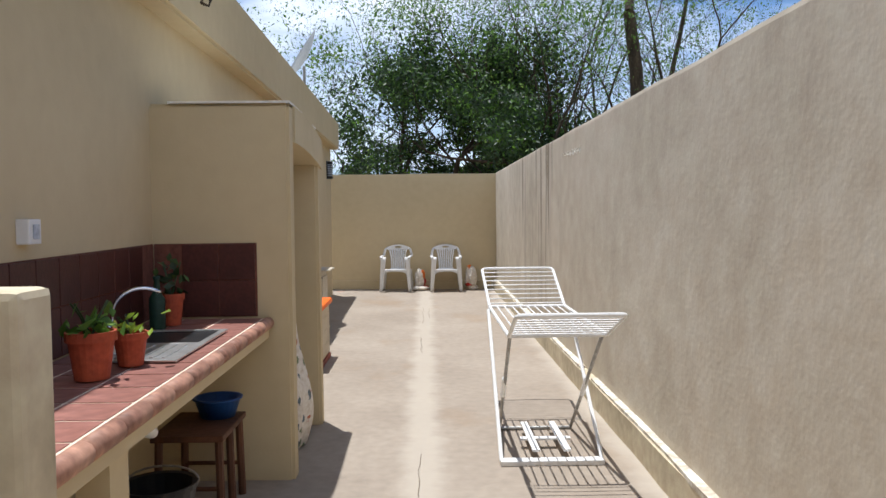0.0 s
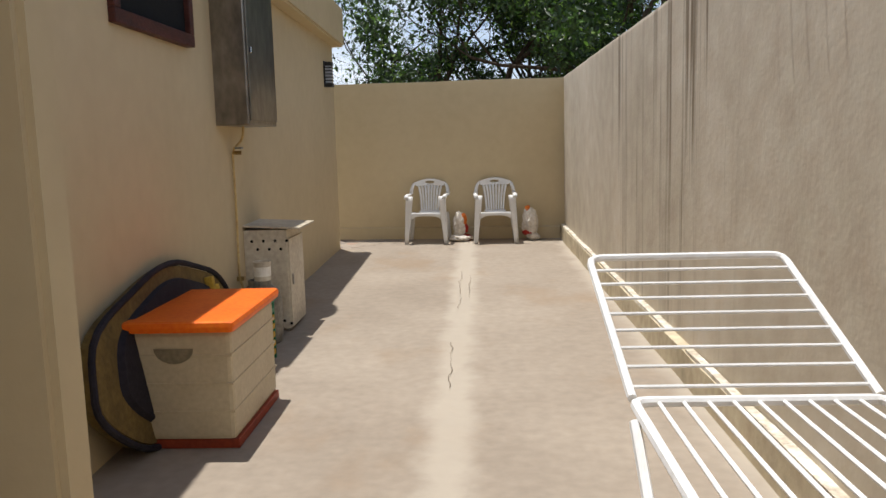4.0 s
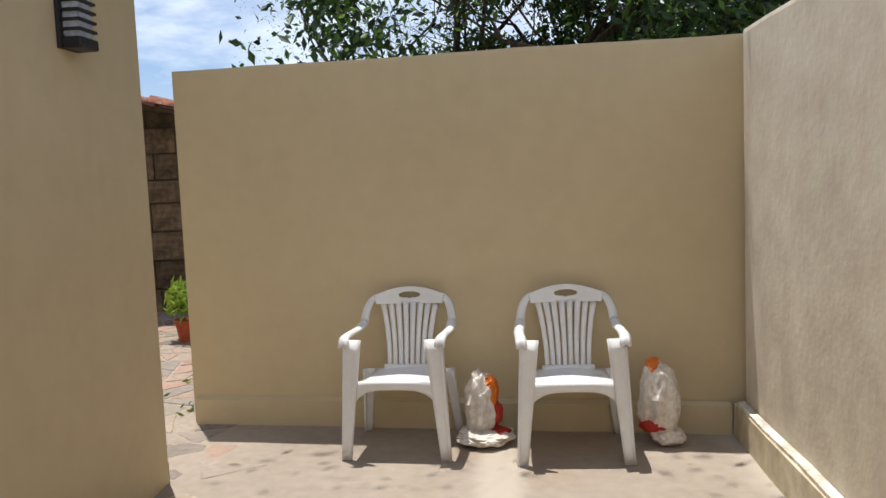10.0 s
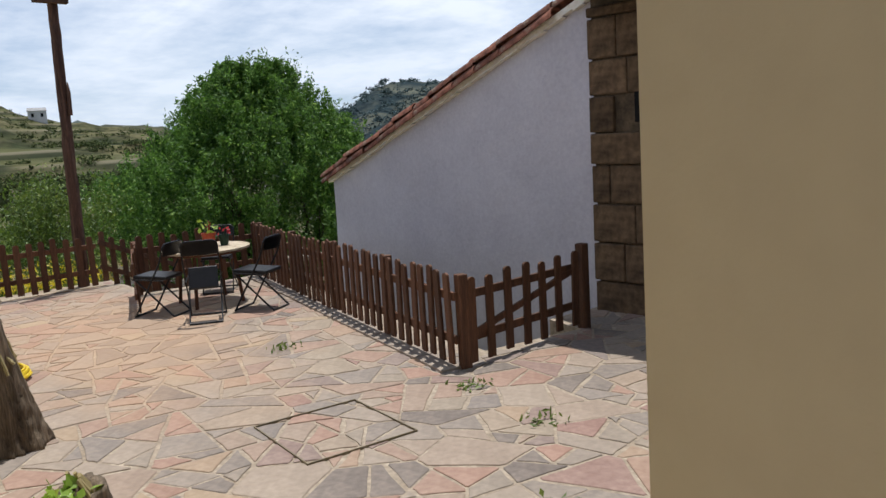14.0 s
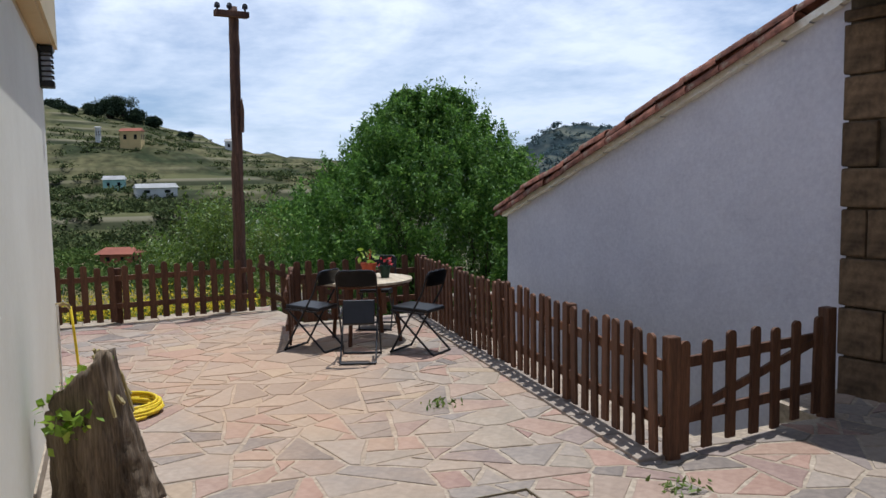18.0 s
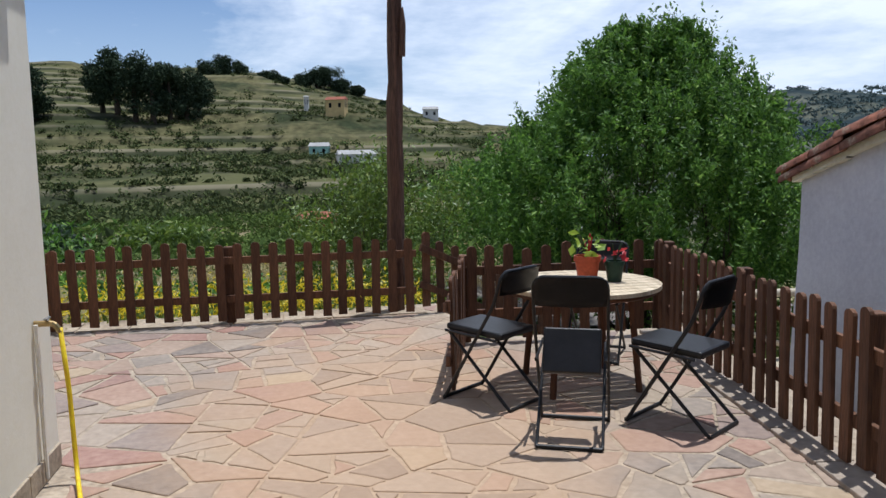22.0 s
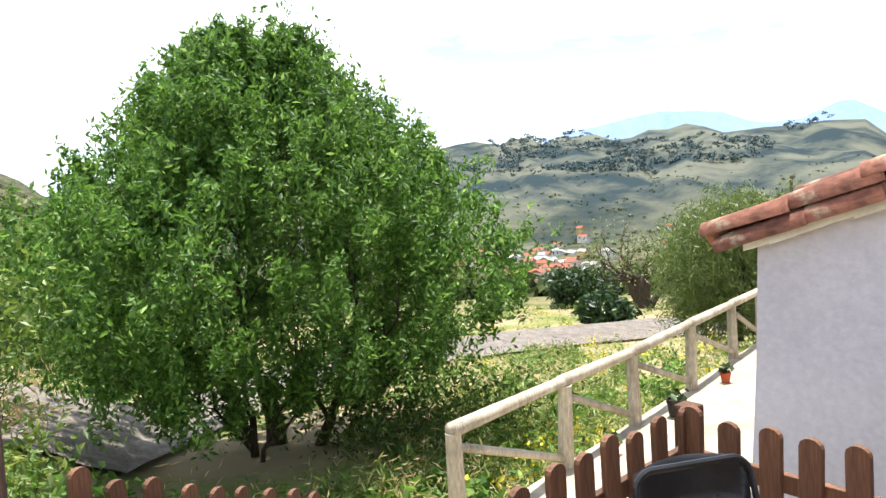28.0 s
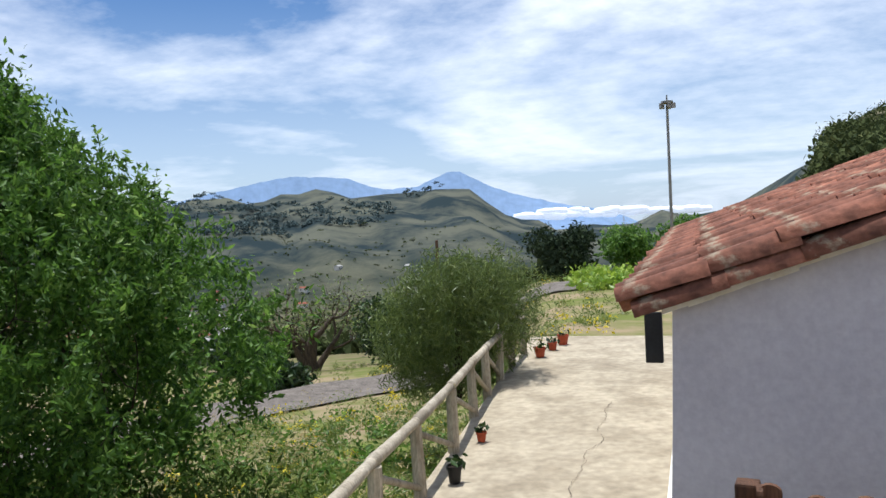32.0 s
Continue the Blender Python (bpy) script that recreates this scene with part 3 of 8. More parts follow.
GM = mat("hill_scrub", lin(93, 89, 62), lin(49, 55, 36), 0.045, 0.95, 0.0, 1, 0.4, 0.5, detail=12, contrast=(0.40, 0.60))


def groundmat():
    """Scrub and grass, bare earth and gravel nearer the terrace, distance haze painted in far off."""
    n, l = GM.node_tree.nodes, GM.node_tree.links
    p = n["Principled BSDF"]
    src = p.inputs["Base Color"].links[0].from_socket
    co = n.new("ShaderNodeTexCoord")
    t = n.new("ShaderNodeTexNoise"); t.inputs["Scale"].default_value = 0.35; t.inputs["Detail"].default_value = 8; t.inputs["Roughness"].default_value = 0.65
    l.new(co.outputs["Object"], t.inputs["Vector"])
    r = n.new("ShaderNodeValToRGB")
    r.color_ramp.elements[0].position, r.color_ramp.elements[1].position = 0.42, 0.58
    r.color_ramp.elements[0].color = (*lin(104, 112, 58), 1); r.color_ramp.elements[1].color = (*lin(148, 132, 104), 1)
    l.new(t.outputs[0], r.inputs[0])
    v = n.new("ShaderNodeVectorMath"); v.operation = "DISTANCE"; v.inputs[1].default_value = (CX, CY, 0)
    l.new(co.outputs["Object"], v.inputs[0])
    mr = n.new("ShaderNodeMapRange"); mr.inputs["From Min"].default_value = 30; mr.inputs["From Max"].default_value = 90
    l.new(v.outputs["Value"], mr.inputs["Value"])
    mx = n.new("ShaderNodeMix"); mx.data_type = "RGBA"
    l.new(mr.outputs[0], mx.inputs["Factor"]); l.new(r.outputs[0], mx.inputs["A"]); l.new(src, mx.inputs["B"])
    # scrub and woods far across the valley, blue-grey haze put into the colour
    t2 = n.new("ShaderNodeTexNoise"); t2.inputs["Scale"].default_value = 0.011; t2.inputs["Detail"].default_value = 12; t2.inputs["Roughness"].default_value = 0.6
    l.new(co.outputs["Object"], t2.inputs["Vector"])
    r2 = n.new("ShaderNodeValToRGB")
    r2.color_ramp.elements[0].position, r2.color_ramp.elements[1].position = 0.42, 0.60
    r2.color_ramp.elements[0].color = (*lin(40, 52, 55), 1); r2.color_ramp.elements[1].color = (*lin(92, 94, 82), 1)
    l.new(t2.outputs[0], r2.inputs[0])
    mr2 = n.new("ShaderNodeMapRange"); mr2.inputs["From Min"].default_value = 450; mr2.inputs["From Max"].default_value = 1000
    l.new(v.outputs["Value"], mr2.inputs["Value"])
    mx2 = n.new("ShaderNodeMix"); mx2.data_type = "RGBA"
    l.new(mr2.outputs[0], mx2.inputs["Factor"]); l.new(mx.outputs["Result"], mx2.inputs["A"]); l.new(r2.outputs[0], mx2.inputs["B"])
    # dry-stone terrace walls following the contours of the farmed slope
    sp = n.new("ShaderNodeSeparateXYZ"); l.new(co.outputs["Object"], sp.inputs[0])
    dv = n.new("ShaderNodeMath"); dv.operation = "DIVIDE"; dv.inputs[1].default_value = FIELD_STEP; l.new(sp.outputs[2], dv.inputs[0])
    fr = n.new("ShaderNodeMath"); fr.operation = "FRACT"; l.new(dv.outputs[0], fr.inputs[0])
    rw = n.new("ShaderNodeValToRGB")
    rw.color_ramp.elements[0].color = rw.color_ramp.elements[1].color = (*lin(92, 92, 60), 1)
    for pos, c in ((0.32, (80, 82, 54)), (0.40, (42, 47, 31)), (0.66, (54, 57, 40)), (0.76, (112, 106, 86)), (0.90, (124, 118, 98)), (0.95, (92, 92, 60))):
        e = rw.color_ramp.elements.new(pos); e.color = (*lin(*c), 1)
    l.new(fr.outputs[0], rw.inputs[0])
    t4 = n.new("ShaderNodeTexNoise"); t4.inputs["Scale"].default_value = 0.016; t4.inputs["Detail"].default_value = 6
    l.new(co.outputs["Object"], t4.inputs["Vector"])
    mk = n.new("ShaderNodeMapRange"); mk.interpolation_type = "SMOOTHSTEP"
    mk.inputs["From Min"].default_value, mk.inputs["From Max"].default_value, mk.inputs["To Max"].default_value = 0.44, 0.58, 0.80
    l.new(t4.outputs[0], mk.inputs["Value"])
    rg_ = n.new("ShaderNodeMapRange"); rg_.inputs["From Min"].default_value = 60; rg_.inputs["From Max"].default_value = 120
    l.new(v.outputs["Value"], rg_.inputs["Value"])
    far_ = n.new("ShaderNodeMapRange"); far_.inputs["From Min"].default_value = 900; far_.inputs["From Max"].default_value = 450
    l.new(v.outputs["Value"], far_.inputs["Value"])
    m1 = n.new("ShaderNodeMath"); m1.operation = "MULTIPLY"; l.new(mk.outputs[0], m1.inputs[0]); l.new(far_.outputs[0], m1.inputs[1])
    m2_ = n.new("ShaderNodeMath"); m2_.operation = "MULTIPLY"; l.new(m1.outputs[0], m2_.inputs[0]); l.new(rg_.outputs[0], m2_.inputs[1])
    mx3 = n.new("ShaderNodeMix"); mx3.data_type = "RGBA"; l.new(rw.outputs[0], mx3.inputs["B"])
    l.new(m2_.outputs[0], mx3.inputs["Factor"]); l.new(mx2.outputs["Result"], mx3.inputs["A"])
    l.new(mx3.outputs["Result"], p.inputs["Base Color"])
    p.inputs["Specular IOR Level"].default_value = 0.05


groundmat()


def ground():
    rings = [0.6]
    while rings[-1] < 4300:
        rings.append(rings[-1] * (1.019 if 95 < rings[-1] < 480 else 1.075))
    rings.append(4700)
    nth = 300
    vs, fs = [(CX, CY, -1.2)], []
    for r in rings:
        for k in range(nth):
            a = 2 * math.pi * k / nth
            x, y = CX - r * math.sin(a), CY + r * math.cos(a)
            z = hill(x, y)
            if -12.3 < x < 4 and -12 < y < 21 and not (x < -10.5 and y > 18):
                z = min(z, -0.9)
            vs.append((x, y, z))
    for k in range(nth):
        fs.append((0, 1 + k, 1 + (k + 1) % nth))
    for i in range(len(rings) - 1):
        for k in range(nth):
            a, b = 1 + i * nth, 1 + (i + 1) * nth
            fs.append((a + k, b + k, b + (k + 1) % nth, a + (k + 1) % nth))
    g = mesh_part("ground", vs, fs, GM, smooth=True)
    return tagged(g, "scrubby green hillside and valley ground with bare earth", "ground", kind="structure")


ground()


# backdrop hills: distance haze is put into the base colour and a faint glow
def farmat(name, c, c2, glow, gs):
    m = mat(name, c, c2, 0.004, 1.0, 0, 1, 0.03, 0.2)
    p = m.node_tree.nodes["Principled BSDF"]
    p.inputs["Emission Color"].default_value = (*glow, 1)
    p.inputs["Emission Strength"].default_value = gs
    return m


def far_ridge(name, tb, dist, base, material, label, seed, rough=0.1):
    """A distant mountain range as a solid body standing behind the hills."""
    rg = np.random.default_rng(seed)
    lo, hi = tb[0][0], tb[-1][0]
    n = 160
    vs, fs = [], []
    for i in range(n + 1):
        th = lo + (hi - lo) * i / n
        e = table(tb, th) + rough * noise.noise((th * 0.9, seed, 0.3)) + rough * 0.5 * noise.noise((th * 3.1, seed, 4.3))
        for d, zz in ((dist * 0.90, base), (dist * 0.96, base + (dist * math.tan(radians(e)) - base) * 0.55), (dist, dist * math.tan(radians(e)) + 1.5), (dist * 1.03, base)):
            vs.append((CX - d * math.sin(radians(th)), CY + d * math.cos(radians(th)), zz))
    for i in range(n):
        for k in range(3):
            a = i * 4 + k
            fs.append((a, a + 4, a + 5, a + 1))
    return tagged(mesh_part(name, vs, fs, material, smooth=False), label, "mountain", kind="structure")


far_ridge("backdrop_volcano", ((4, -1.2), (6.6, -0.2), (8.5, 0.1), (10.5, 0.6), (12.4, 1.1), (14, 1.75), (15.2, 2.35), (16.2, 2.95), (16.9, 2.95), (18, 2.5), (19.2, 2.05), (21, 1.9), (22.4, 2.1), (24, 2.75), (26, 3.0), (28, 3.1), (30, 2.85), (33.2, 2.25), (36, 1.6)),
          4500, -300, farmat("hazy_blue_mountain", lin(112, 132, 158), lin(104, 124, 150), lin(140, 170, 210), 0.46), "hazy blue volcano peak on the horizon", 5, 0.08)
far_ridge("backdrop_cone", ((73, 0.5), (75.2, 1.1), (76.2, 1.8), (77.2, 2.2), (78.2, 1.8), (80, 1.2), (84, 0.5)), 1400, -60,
          farmat("hazy_grey_hill", lin(96, 104, 92), lin(84, 92, 84), lin(110, 126, 140), 0.14), "grey rounded hill in the distance, haze put into its colour", 9, 0.1)


def cloud_bank():
    rg = np.random.default_rng(4)
    m = mat("cloud_white", (0.85, 0.87, 0.9), (0.8, 0.82, 0.86), 0.01, 1.0)
    p = m.node_tree.nodes["Principled BSDF"]
    # the clouds' sunlit brightness is partly put in as a glow
    p.inputs["Emission Color"].default_value = (0.85, 0.9, 1, 1); p.inputs["Emission Strength"].default_value = 0.45
    bm = bmesh.new()
    for i in range(60):
        th = rg.uniform(-1, 12.5)
        e = -0.65 + 0.5 * rg.random() * (1 - abs(th - 9) / 12)
        d = 4300
        c = Vector((CX - d * math.sin(radians(th)), CY + d * math.cos(radians(th)), d * math.tan(radians(e))))
        r = bmesh.ops.create_icosphere(bm, subdivisions=2, radius=rg.uniform(10, 26))
        for v in r["verts"]:
            v.co = Vector((v.co.x * 2.6, v.co.y, v.co.z * 0.8)) * (1 + 0.3 * noise.noise(v.co * 0.08)) + c
    tagged(part("backdrop_cloud_bank", bm, m, None, smooth=True), "white bank of low cloud under the volcano", "cloud", kind="structure")


cloud_bank()


# ---------------------------------------------------------------- courtyard structure
XR = 1.4                                     # inner face of the long boundary wall
HW = lambda y: -1.27 - 0.021 * y             # courtyard face of the house


def struct(name, bm, material, label, category, smooth=False):
    return tagged(part(name, bm, material, None, smooth=smooth), label, category, kind="structure")


def uneven(bm, amount=0.004, sc=2.0, axis=None):
    for v in bm.verts:
        v.co += Vector([noise.noise(v.co * sc + Vector((7 * k, 3, 1))) * amount for k in range(3)])
    return bm


def slab_wall(a, b, t, h0, h1, z0=-0.6, nseg=60):
    """A wall from a to b, its body on the left of that direction, with a slightly wavy rounded top."""
    a, b = Vector((*a, 0)), Vector((*b, 0))
    d = (b - a).normalized()
    nl = Vector((-d.y, d.x, 0)) * t
    bm = bmesh.new()
    rows = []
    for i in range(nseg + 1):
        f = i / nseg
        p = a.lerp(b, f)
        h = h0 + (h1 - h0) * f + noise.noise((p.x * 1.3, p.y * 1.3, 2)) * 0.010 + noise.noise((p.x * 5, p.y * 5, 2)) * 0.004
        w = noise.noise((p.x * 0.6, p.y * 0.6, 9)) * 0.006
        row = []
        for off, z in ((0, z0), (0, 0.9 * h / 2), (0, h - 0.02), (0.02, h), (0.98, h), (1, h - 0.02), (1, z0)):
            row.append(bm.verts.new(p + nl * off + d.cross(Vector((0, 0, 1))) * w + Vector((0, 0, z))))
        rows.append(row)
    for r0, r1 in zip(rows, rows[1:]):
        for k in range(6):
            bm.faces.new((r0[k], r0[k + 1], r1[k + 1], r1[k]))
    bm.faces.new(rows[0]); bm.faces.new(list(reversed(rows[-1])))
    bmesh.ops.recalc_face_normals(bm, faces=bm.faces)
    return bm


struct("wall_boundary", slab_wall((XR + 0.2, -7), (XR + 0.2, 14.5), 0.2, 2.17, 2.15), M["streak"], "tall grey-beige rendered boundary wall with dark vertical streaks", "wall")
struct("wall_back", slab_wall((1.6, 14.58), (-1.83, 14.93), -0.16, 2.15, 2.16), M["cream"], "cream rendered end wall of the courtyard", "wall")
# low rendered ledges along the two walls
bm = bmesh.new()
for i in range(70):
    y0, y1 = -7 + 21.55 * i / 70, -7 + 21.55 * (i + 1) / 70
    e0, e1 = noise.noise((0, y0 * 1.7, 0)) * 0.012, noise.noise((0, y1 * 1.7, 0)) * 0.012
    h0, h1 = 0.175 + noise.noise((3, y0 * 2, 0)) * 0.008, 0.175 + noise.noise((3, y1 * 2, 0)) * 0.008
    q = [bm.verts.new(c) for c in ((1.34 + e0, y0, -0.1), (1.34 + e1, y1, -0.1), (1.345 + e1, y1, h1), (1.345 + e0, y0, h0), (1.41, y1, h1 + 0.012), (1.41, y0, h0 + 0.012))]
    bm.faces.new((q[0], q[1], q[2], q[3])); bm.faces.new((q[3], q[2], q[4], q[5]))
bmesh.ops.remove_doubles(bm, verts=bm.verts, dist=0.0005)
bmesh.ops.recalc_face_normals(bm, faces=bm.faces)
bmesh.ops.reverse_faces(bm, faces=bm.faces)
struct("ledge_boundary", bm, M["cream_dirty"], "low rendered plinth along the boundary wall", "plinth")
bm = bmesh.new()
for i in range(46):
    if noise.noise((5, i * 0.8, 1)) > 0.32:
        continue
    y0, y1 = -7 + 21.5 * i / 46, -7 + 21.5 * (i + 1) / 46
    box(bm, 1.352, y0, 0.168, 1.398, y1 - 0.002, 0.196 + 0.004 * noise.noise((1, i, 0)))
struct("trim_boundary", uneven(bm, 0.009, 9), M["old_trim"], "chipped white mortar strip on the plinth", "trim")
bk = (Vector((-1.83, 14.93)) - Vector((1.4, 14.585))).normalized()
bm = bmesh.new()
for i in range(24):
    a = Vector((1.34, 14.59)) + bk * (3.16 * i / 24); b = Vector((1.34, 14.59)) + bk * (3.16 * (i + 1) / 24)
    e0, e1 = 0.05 + noise.noise((a.x * 2, 4, 0)) * 0.012, 0.05 + noise.noise((b.x * 2, 4, 0)) * 0.012
    q = [bm.verts.new(c) for c in ((a.x, a.y - e0, -0.1), (b.x, b.y - e1, -0.1), (b.x, b.y - e1 + 0.01, 0.155), (a.x, a.y - e0 + 0.01, 0.155), (b.x, b.y + 0.01, 0.17), (a.x, a.y + 0.01, 0.17))]
    bm.faces.new((q[3], q[2], q[1], q[0])); bm.faces.new((q[5], q[4], q[2], q[3]))
bmesh.ops.remove_doubles(bm, verts=bm.verts, dist=0.0005)
bmesh.ops.recalc_face_normals(bm, faces=bm.faces)
struct("ledge_back", bm, M["cream"], "low cream plinth at the foot of the end wall", "plinth")

# courtyard floor: one slab with gentle unevenness
bm = bmesh.new()
nx, ny = 26, 120
gv = [[bm.verts.new((-2.0 + 3.6 * i / nx, -7 + 22.6 * j / ny, 0.006 * noise.noise((i * 0.35, j * 0.35, 0)) * (1 if 0 < i < nx else 0))) for i in range(nx + 1)] for j in range(ny + 1)]
for j in range(ny):
    for i in range(nx):
        bm.faces.new((gv[j][i], gv[j][i + 1], gv[j + 1][i + 1], gv[j + 1][i]))
struct("floor_courtyard", bm, M["concrete"], "weathered pale concrete courtyard floor", "floor", smooth=True)

def crack(y0, y1, x0, wob, seed, z=0.0145, w=0.004, axis=1):
    bm = bmesh.new()
    prev = None
    n = int((y1 - y0) * 14)
    for i in range(n + 1):
        y = y0 + (y1 - y0) * i / n
        x = x0 + wob * (noise.noise((y * 1.3, seed, 0)) + 0.4 * noise.noise((y * 6, seed, 0)))
        ww = w * max(0.15, 0.7 + noise.noise((y * 3, seed, 8)))
        row = [bm.verts.new((x - ww, y, z)), bm.verts.new((x + ww, y, z))]
        if prev:
            bm.faces.new((prev[0], prev[1], row[1], row[0]))
        prev = row
    return bm


for y0, y1, x0, sd_ in ((3.2, 4.4, 0.07, 1), (7.9, 8.9, 0.05, 2), (10.0, 11.9, 0.06, 3), (10.4, 11.6, 0.14, 4)):
    struct("floor_crack", crack(y0, y1, x0, 0.06, sd_, 0.0075, 0.0022), M["crack"], "thin winding crack in the concrete floor", "crack")
# house: skewed block, its long side on the courtyard, the short way on the terrace
HC = (-1.56, 13.92)
HE = (-8.75, 14.20)
house_out = [(HW(-7), -7), HC, HE, (-8.6, -7)]
bm = prism([house_out[3], house_out[0], house_out[1], house_out[2]], -0.8, 2.95)
struct("wall_house_courtyard", bm, M["cream"], "cream rendered house wall", "wall")
# pale finish of the terrace side, a skin set proud of the block, with the window opening left free
fd = (Vector(HE) - Vector(HC)); FL = fd.length; fd.normalize()
fn = Vector((fd.y, -fd.x))                      # outwards, towards +y
if fn.y < 0:
    fn = -fn
FM = Matrix(((fd.x, fn.x, 0, HC[0]), (fd.y, fn.y, 0, HC[1]), (0, 0, 1, 0), (0, 0, 0, 1)))   # along, out, up
WX0, WX1, WZ0, WZ1 = 1.30, 2.22, 1.18, 2.41
bm = bmesh.new()
for a, b, c, d in ((0.015, 0.0, WX0, 2.5), (WX1, 0.0, FL + 0.004, 2.5), (WX0, 0.0, WX1, WZ0), (WX0, WZ1, WX1, 2.5)):
    box(bm, a, -0.02, b - (0.8 if b == 0 else 0), c, 0.004, d, 0, FM)
struct("wall_house_terrace", bm, M["whitehouse"], "off-white rendered house wall facing the terrace", "wall")
# overhanging parapet of the flat roof
bm = prism([(HW(-7) + 0.13, -7), (HC[0] + 0.14, HC[1] + 0.10), (HE[0] - 0.1, HE[1] + 0.12), (-8.7, -7)], 2.56, 3.04)
bmesh.ops.bevel(bm, geom=list(bm.edges), offset=0.02, segments=2, affect="EDGES")
struct("roof_parapet", uneven(bm, 0.006, 1.5), M["cream"], "cream rendered roof parapet overhanging the wall", "roof")


def sconce(m):
    t = thing("wall_lamp", m, "black cast bulkhead wall lamp with louvred glass on the house corner", "wall lamp")
    part("back_plate", bbox(-0.075, 0, 0, 0.075, 0.02, 0.30, 0.006), M["lampblack"], t)
    part("hood", bbox(-0.07, 0.02, 0.245, 0.07, 0.10, 0.29, 0.01), M["lampblack"], t)
    part("base", bbox(-0.07, 0.02, 0.0, 0.07, 0.10, 0.045, 0.01), M["lampblack"], t)
    part("diffuser", bbox(-0.055, 0.018, 0.045, 0.055, 0.085, 0.245, 0.012), M["lampglass"], t, "frosted glass diffuser")
    for i in range(5):
        part("louvre", bbox(-0.068, 0.02, 0.068 + i * 0.037, 0.068, 0.098, 0.08 + i * 0.037, 0.003), M["lampblack"], t)
    return t


wl_rot = pose(HW(13.27) + 0.001, 13.27, 2.02, 0, 0, -90)
sconce(wl_rot)
m2 = FM @ pose(FL - 0.24, 0.0, 2.26)
sconce(m2)


# window on the terrace side with closed brown shutters and a red tile sill
def shutter_window():
    t = tagged(new("window_terrace"), "dark red-brown wooden shutters with horizontal boards and a red tile sill", "window", kind="structure")
    t.matrix_basis = FM @ pose(0, -0.05, 0)
    w = WX1 - WX0
    for a, b in ((WX0, WX0 + 0.07), (WX1 - 0.07, WX1)):
        part("frame_side", bbox(a, -0.02, WZ0, b, 0.075, WZ1, 0.006), M["shutter"], t)
    part("frame_head", bbox(WX0 + 0.07, -0.02, WZ1 - 0.07, WX1 - 0.07, 0.073, WZ1, 0.006), M["shutter"], t)
    for s in (0, 1):
        x0 = WX0 + 0.075 + s * (w - 0.15) / 2
        x1 = x0 + (w - 0.15) / 2 - 0.005
        for i in range(9):
            z0 = WZ0 + 0.02 + i * 0.129
            part("board", bbox(x0, 0.0, z0, x1, 0.055, z0 + 0.122, 0.008), M["shutter"], t)
    part("sill", bbox(WX0 - 0.03, 0.0, WZ0 - 0.045, WX1 + 0.03, 0.085, WZ0 - 0.003, 0.010), M["sill"], t, "red terracotta sill")
    return t


shutter_window()
part_base = bmesh.new()
for i in range(18):
    box(part_base, i * FL / 18 + 0.004, 0.002, 0.0, (i + 1) * FL / 18 - 0.004, 0.016, 0.10, 0.003, FM)
struct("baseboard_terrace", part_base, M["mortar"], "pale stone skirting tiles along the house", "baseboard")
hk = thing("shutter_hook", FM @ pose(3.2, 0.0, 1.16), "small white-painted shutter catch on the wall", "hook")
part("arm", rod([(0, 0, 0), (0, 0.07, 0), (0.0, 0.075, -0.012)], 0.008), M["white_trim"], hk)
hk2 = thing("eave_hook", pose(HW(4.6) + 0.135, 4.6, 2.72), "rusty hook and wire hanging from the parapet", "hook")
part("wire", rod([(0, 0, 0.32), (0.01, 0, 0.2), (0.005, 0.01, 0.06), (0.02, 0, 0.0)], 0.004), M["bark"], hk2)
part("hook", rod([(0, 0, 0.02), (0.05, 0.01, 0.0), (0.06, 0.02, 0.04), (0.03, 0.02, 0.06)], 0.009), M["bark"], hk2)

# alcove on the courtyard: two fin walls and a sloping slab
PX = -0.61
bm = prism([(HW(4) - 0.02, 4.0), (PX, 4.0), (PX, 4.14), (HW(4.14) - 0.02, 4.14)], -0.2, 2.052)
bmesh.ops.bevel(bm, geom=[e for e in bm.edges], offset=0.018, segments=2, affect="EDGES")
struct("wall_fin_near", uneven(bm, 0.006, 2), M["cream"], "cream rendered fin wall beside the outdoor sink", "wall")
bm = prism([(HW(5.1) - 0.02, 5.12), (PX, 5.12), (PX, 5.25), (HW(5.25) - 0.02, 5.25)], -0.2, 1.96)
bmesh.ops.bevel(bm, geom=[e for e in bm.edges], offset=0.018, segments=2, affect="EDGES")
struct("wall_fin_far", uneven(bm, 0.006, 2), M["cream"], "cream rendered fin wall of the alcove", "wall")
bm = bmesh.new()
rows = []
for i in range(11):
    f = i / 10
    y = 4.135 + 1.135 * f
    z = 2.05 - 0.09 * f * f
    rows.append([bm.verts.new(c) for c in ((HW(y) - 0.02, y, z - 0.20), (PX + 0.012, y, z - 0.20), (PX + 0.012, y, z), (HW(y) - 0.02, y, z))])
for a, b in zip(rows, rows[1:]):
    for k in range(4):
        bm.faces.new((a[k], a[(k + 1) % 4], b[(k + 1) % 4], b[k]))
bm.faces.new(list(reversed(rows[0]))); bm.faces.new(rows[-1])
bmesh.ops.recalc_face_normals(bm, faces=bm.faces)
struct("roof_alcove", bm, M["cream"], "small rendered slab roof over the alcove with a pale edge", "roof")
bm = bmesh.new()
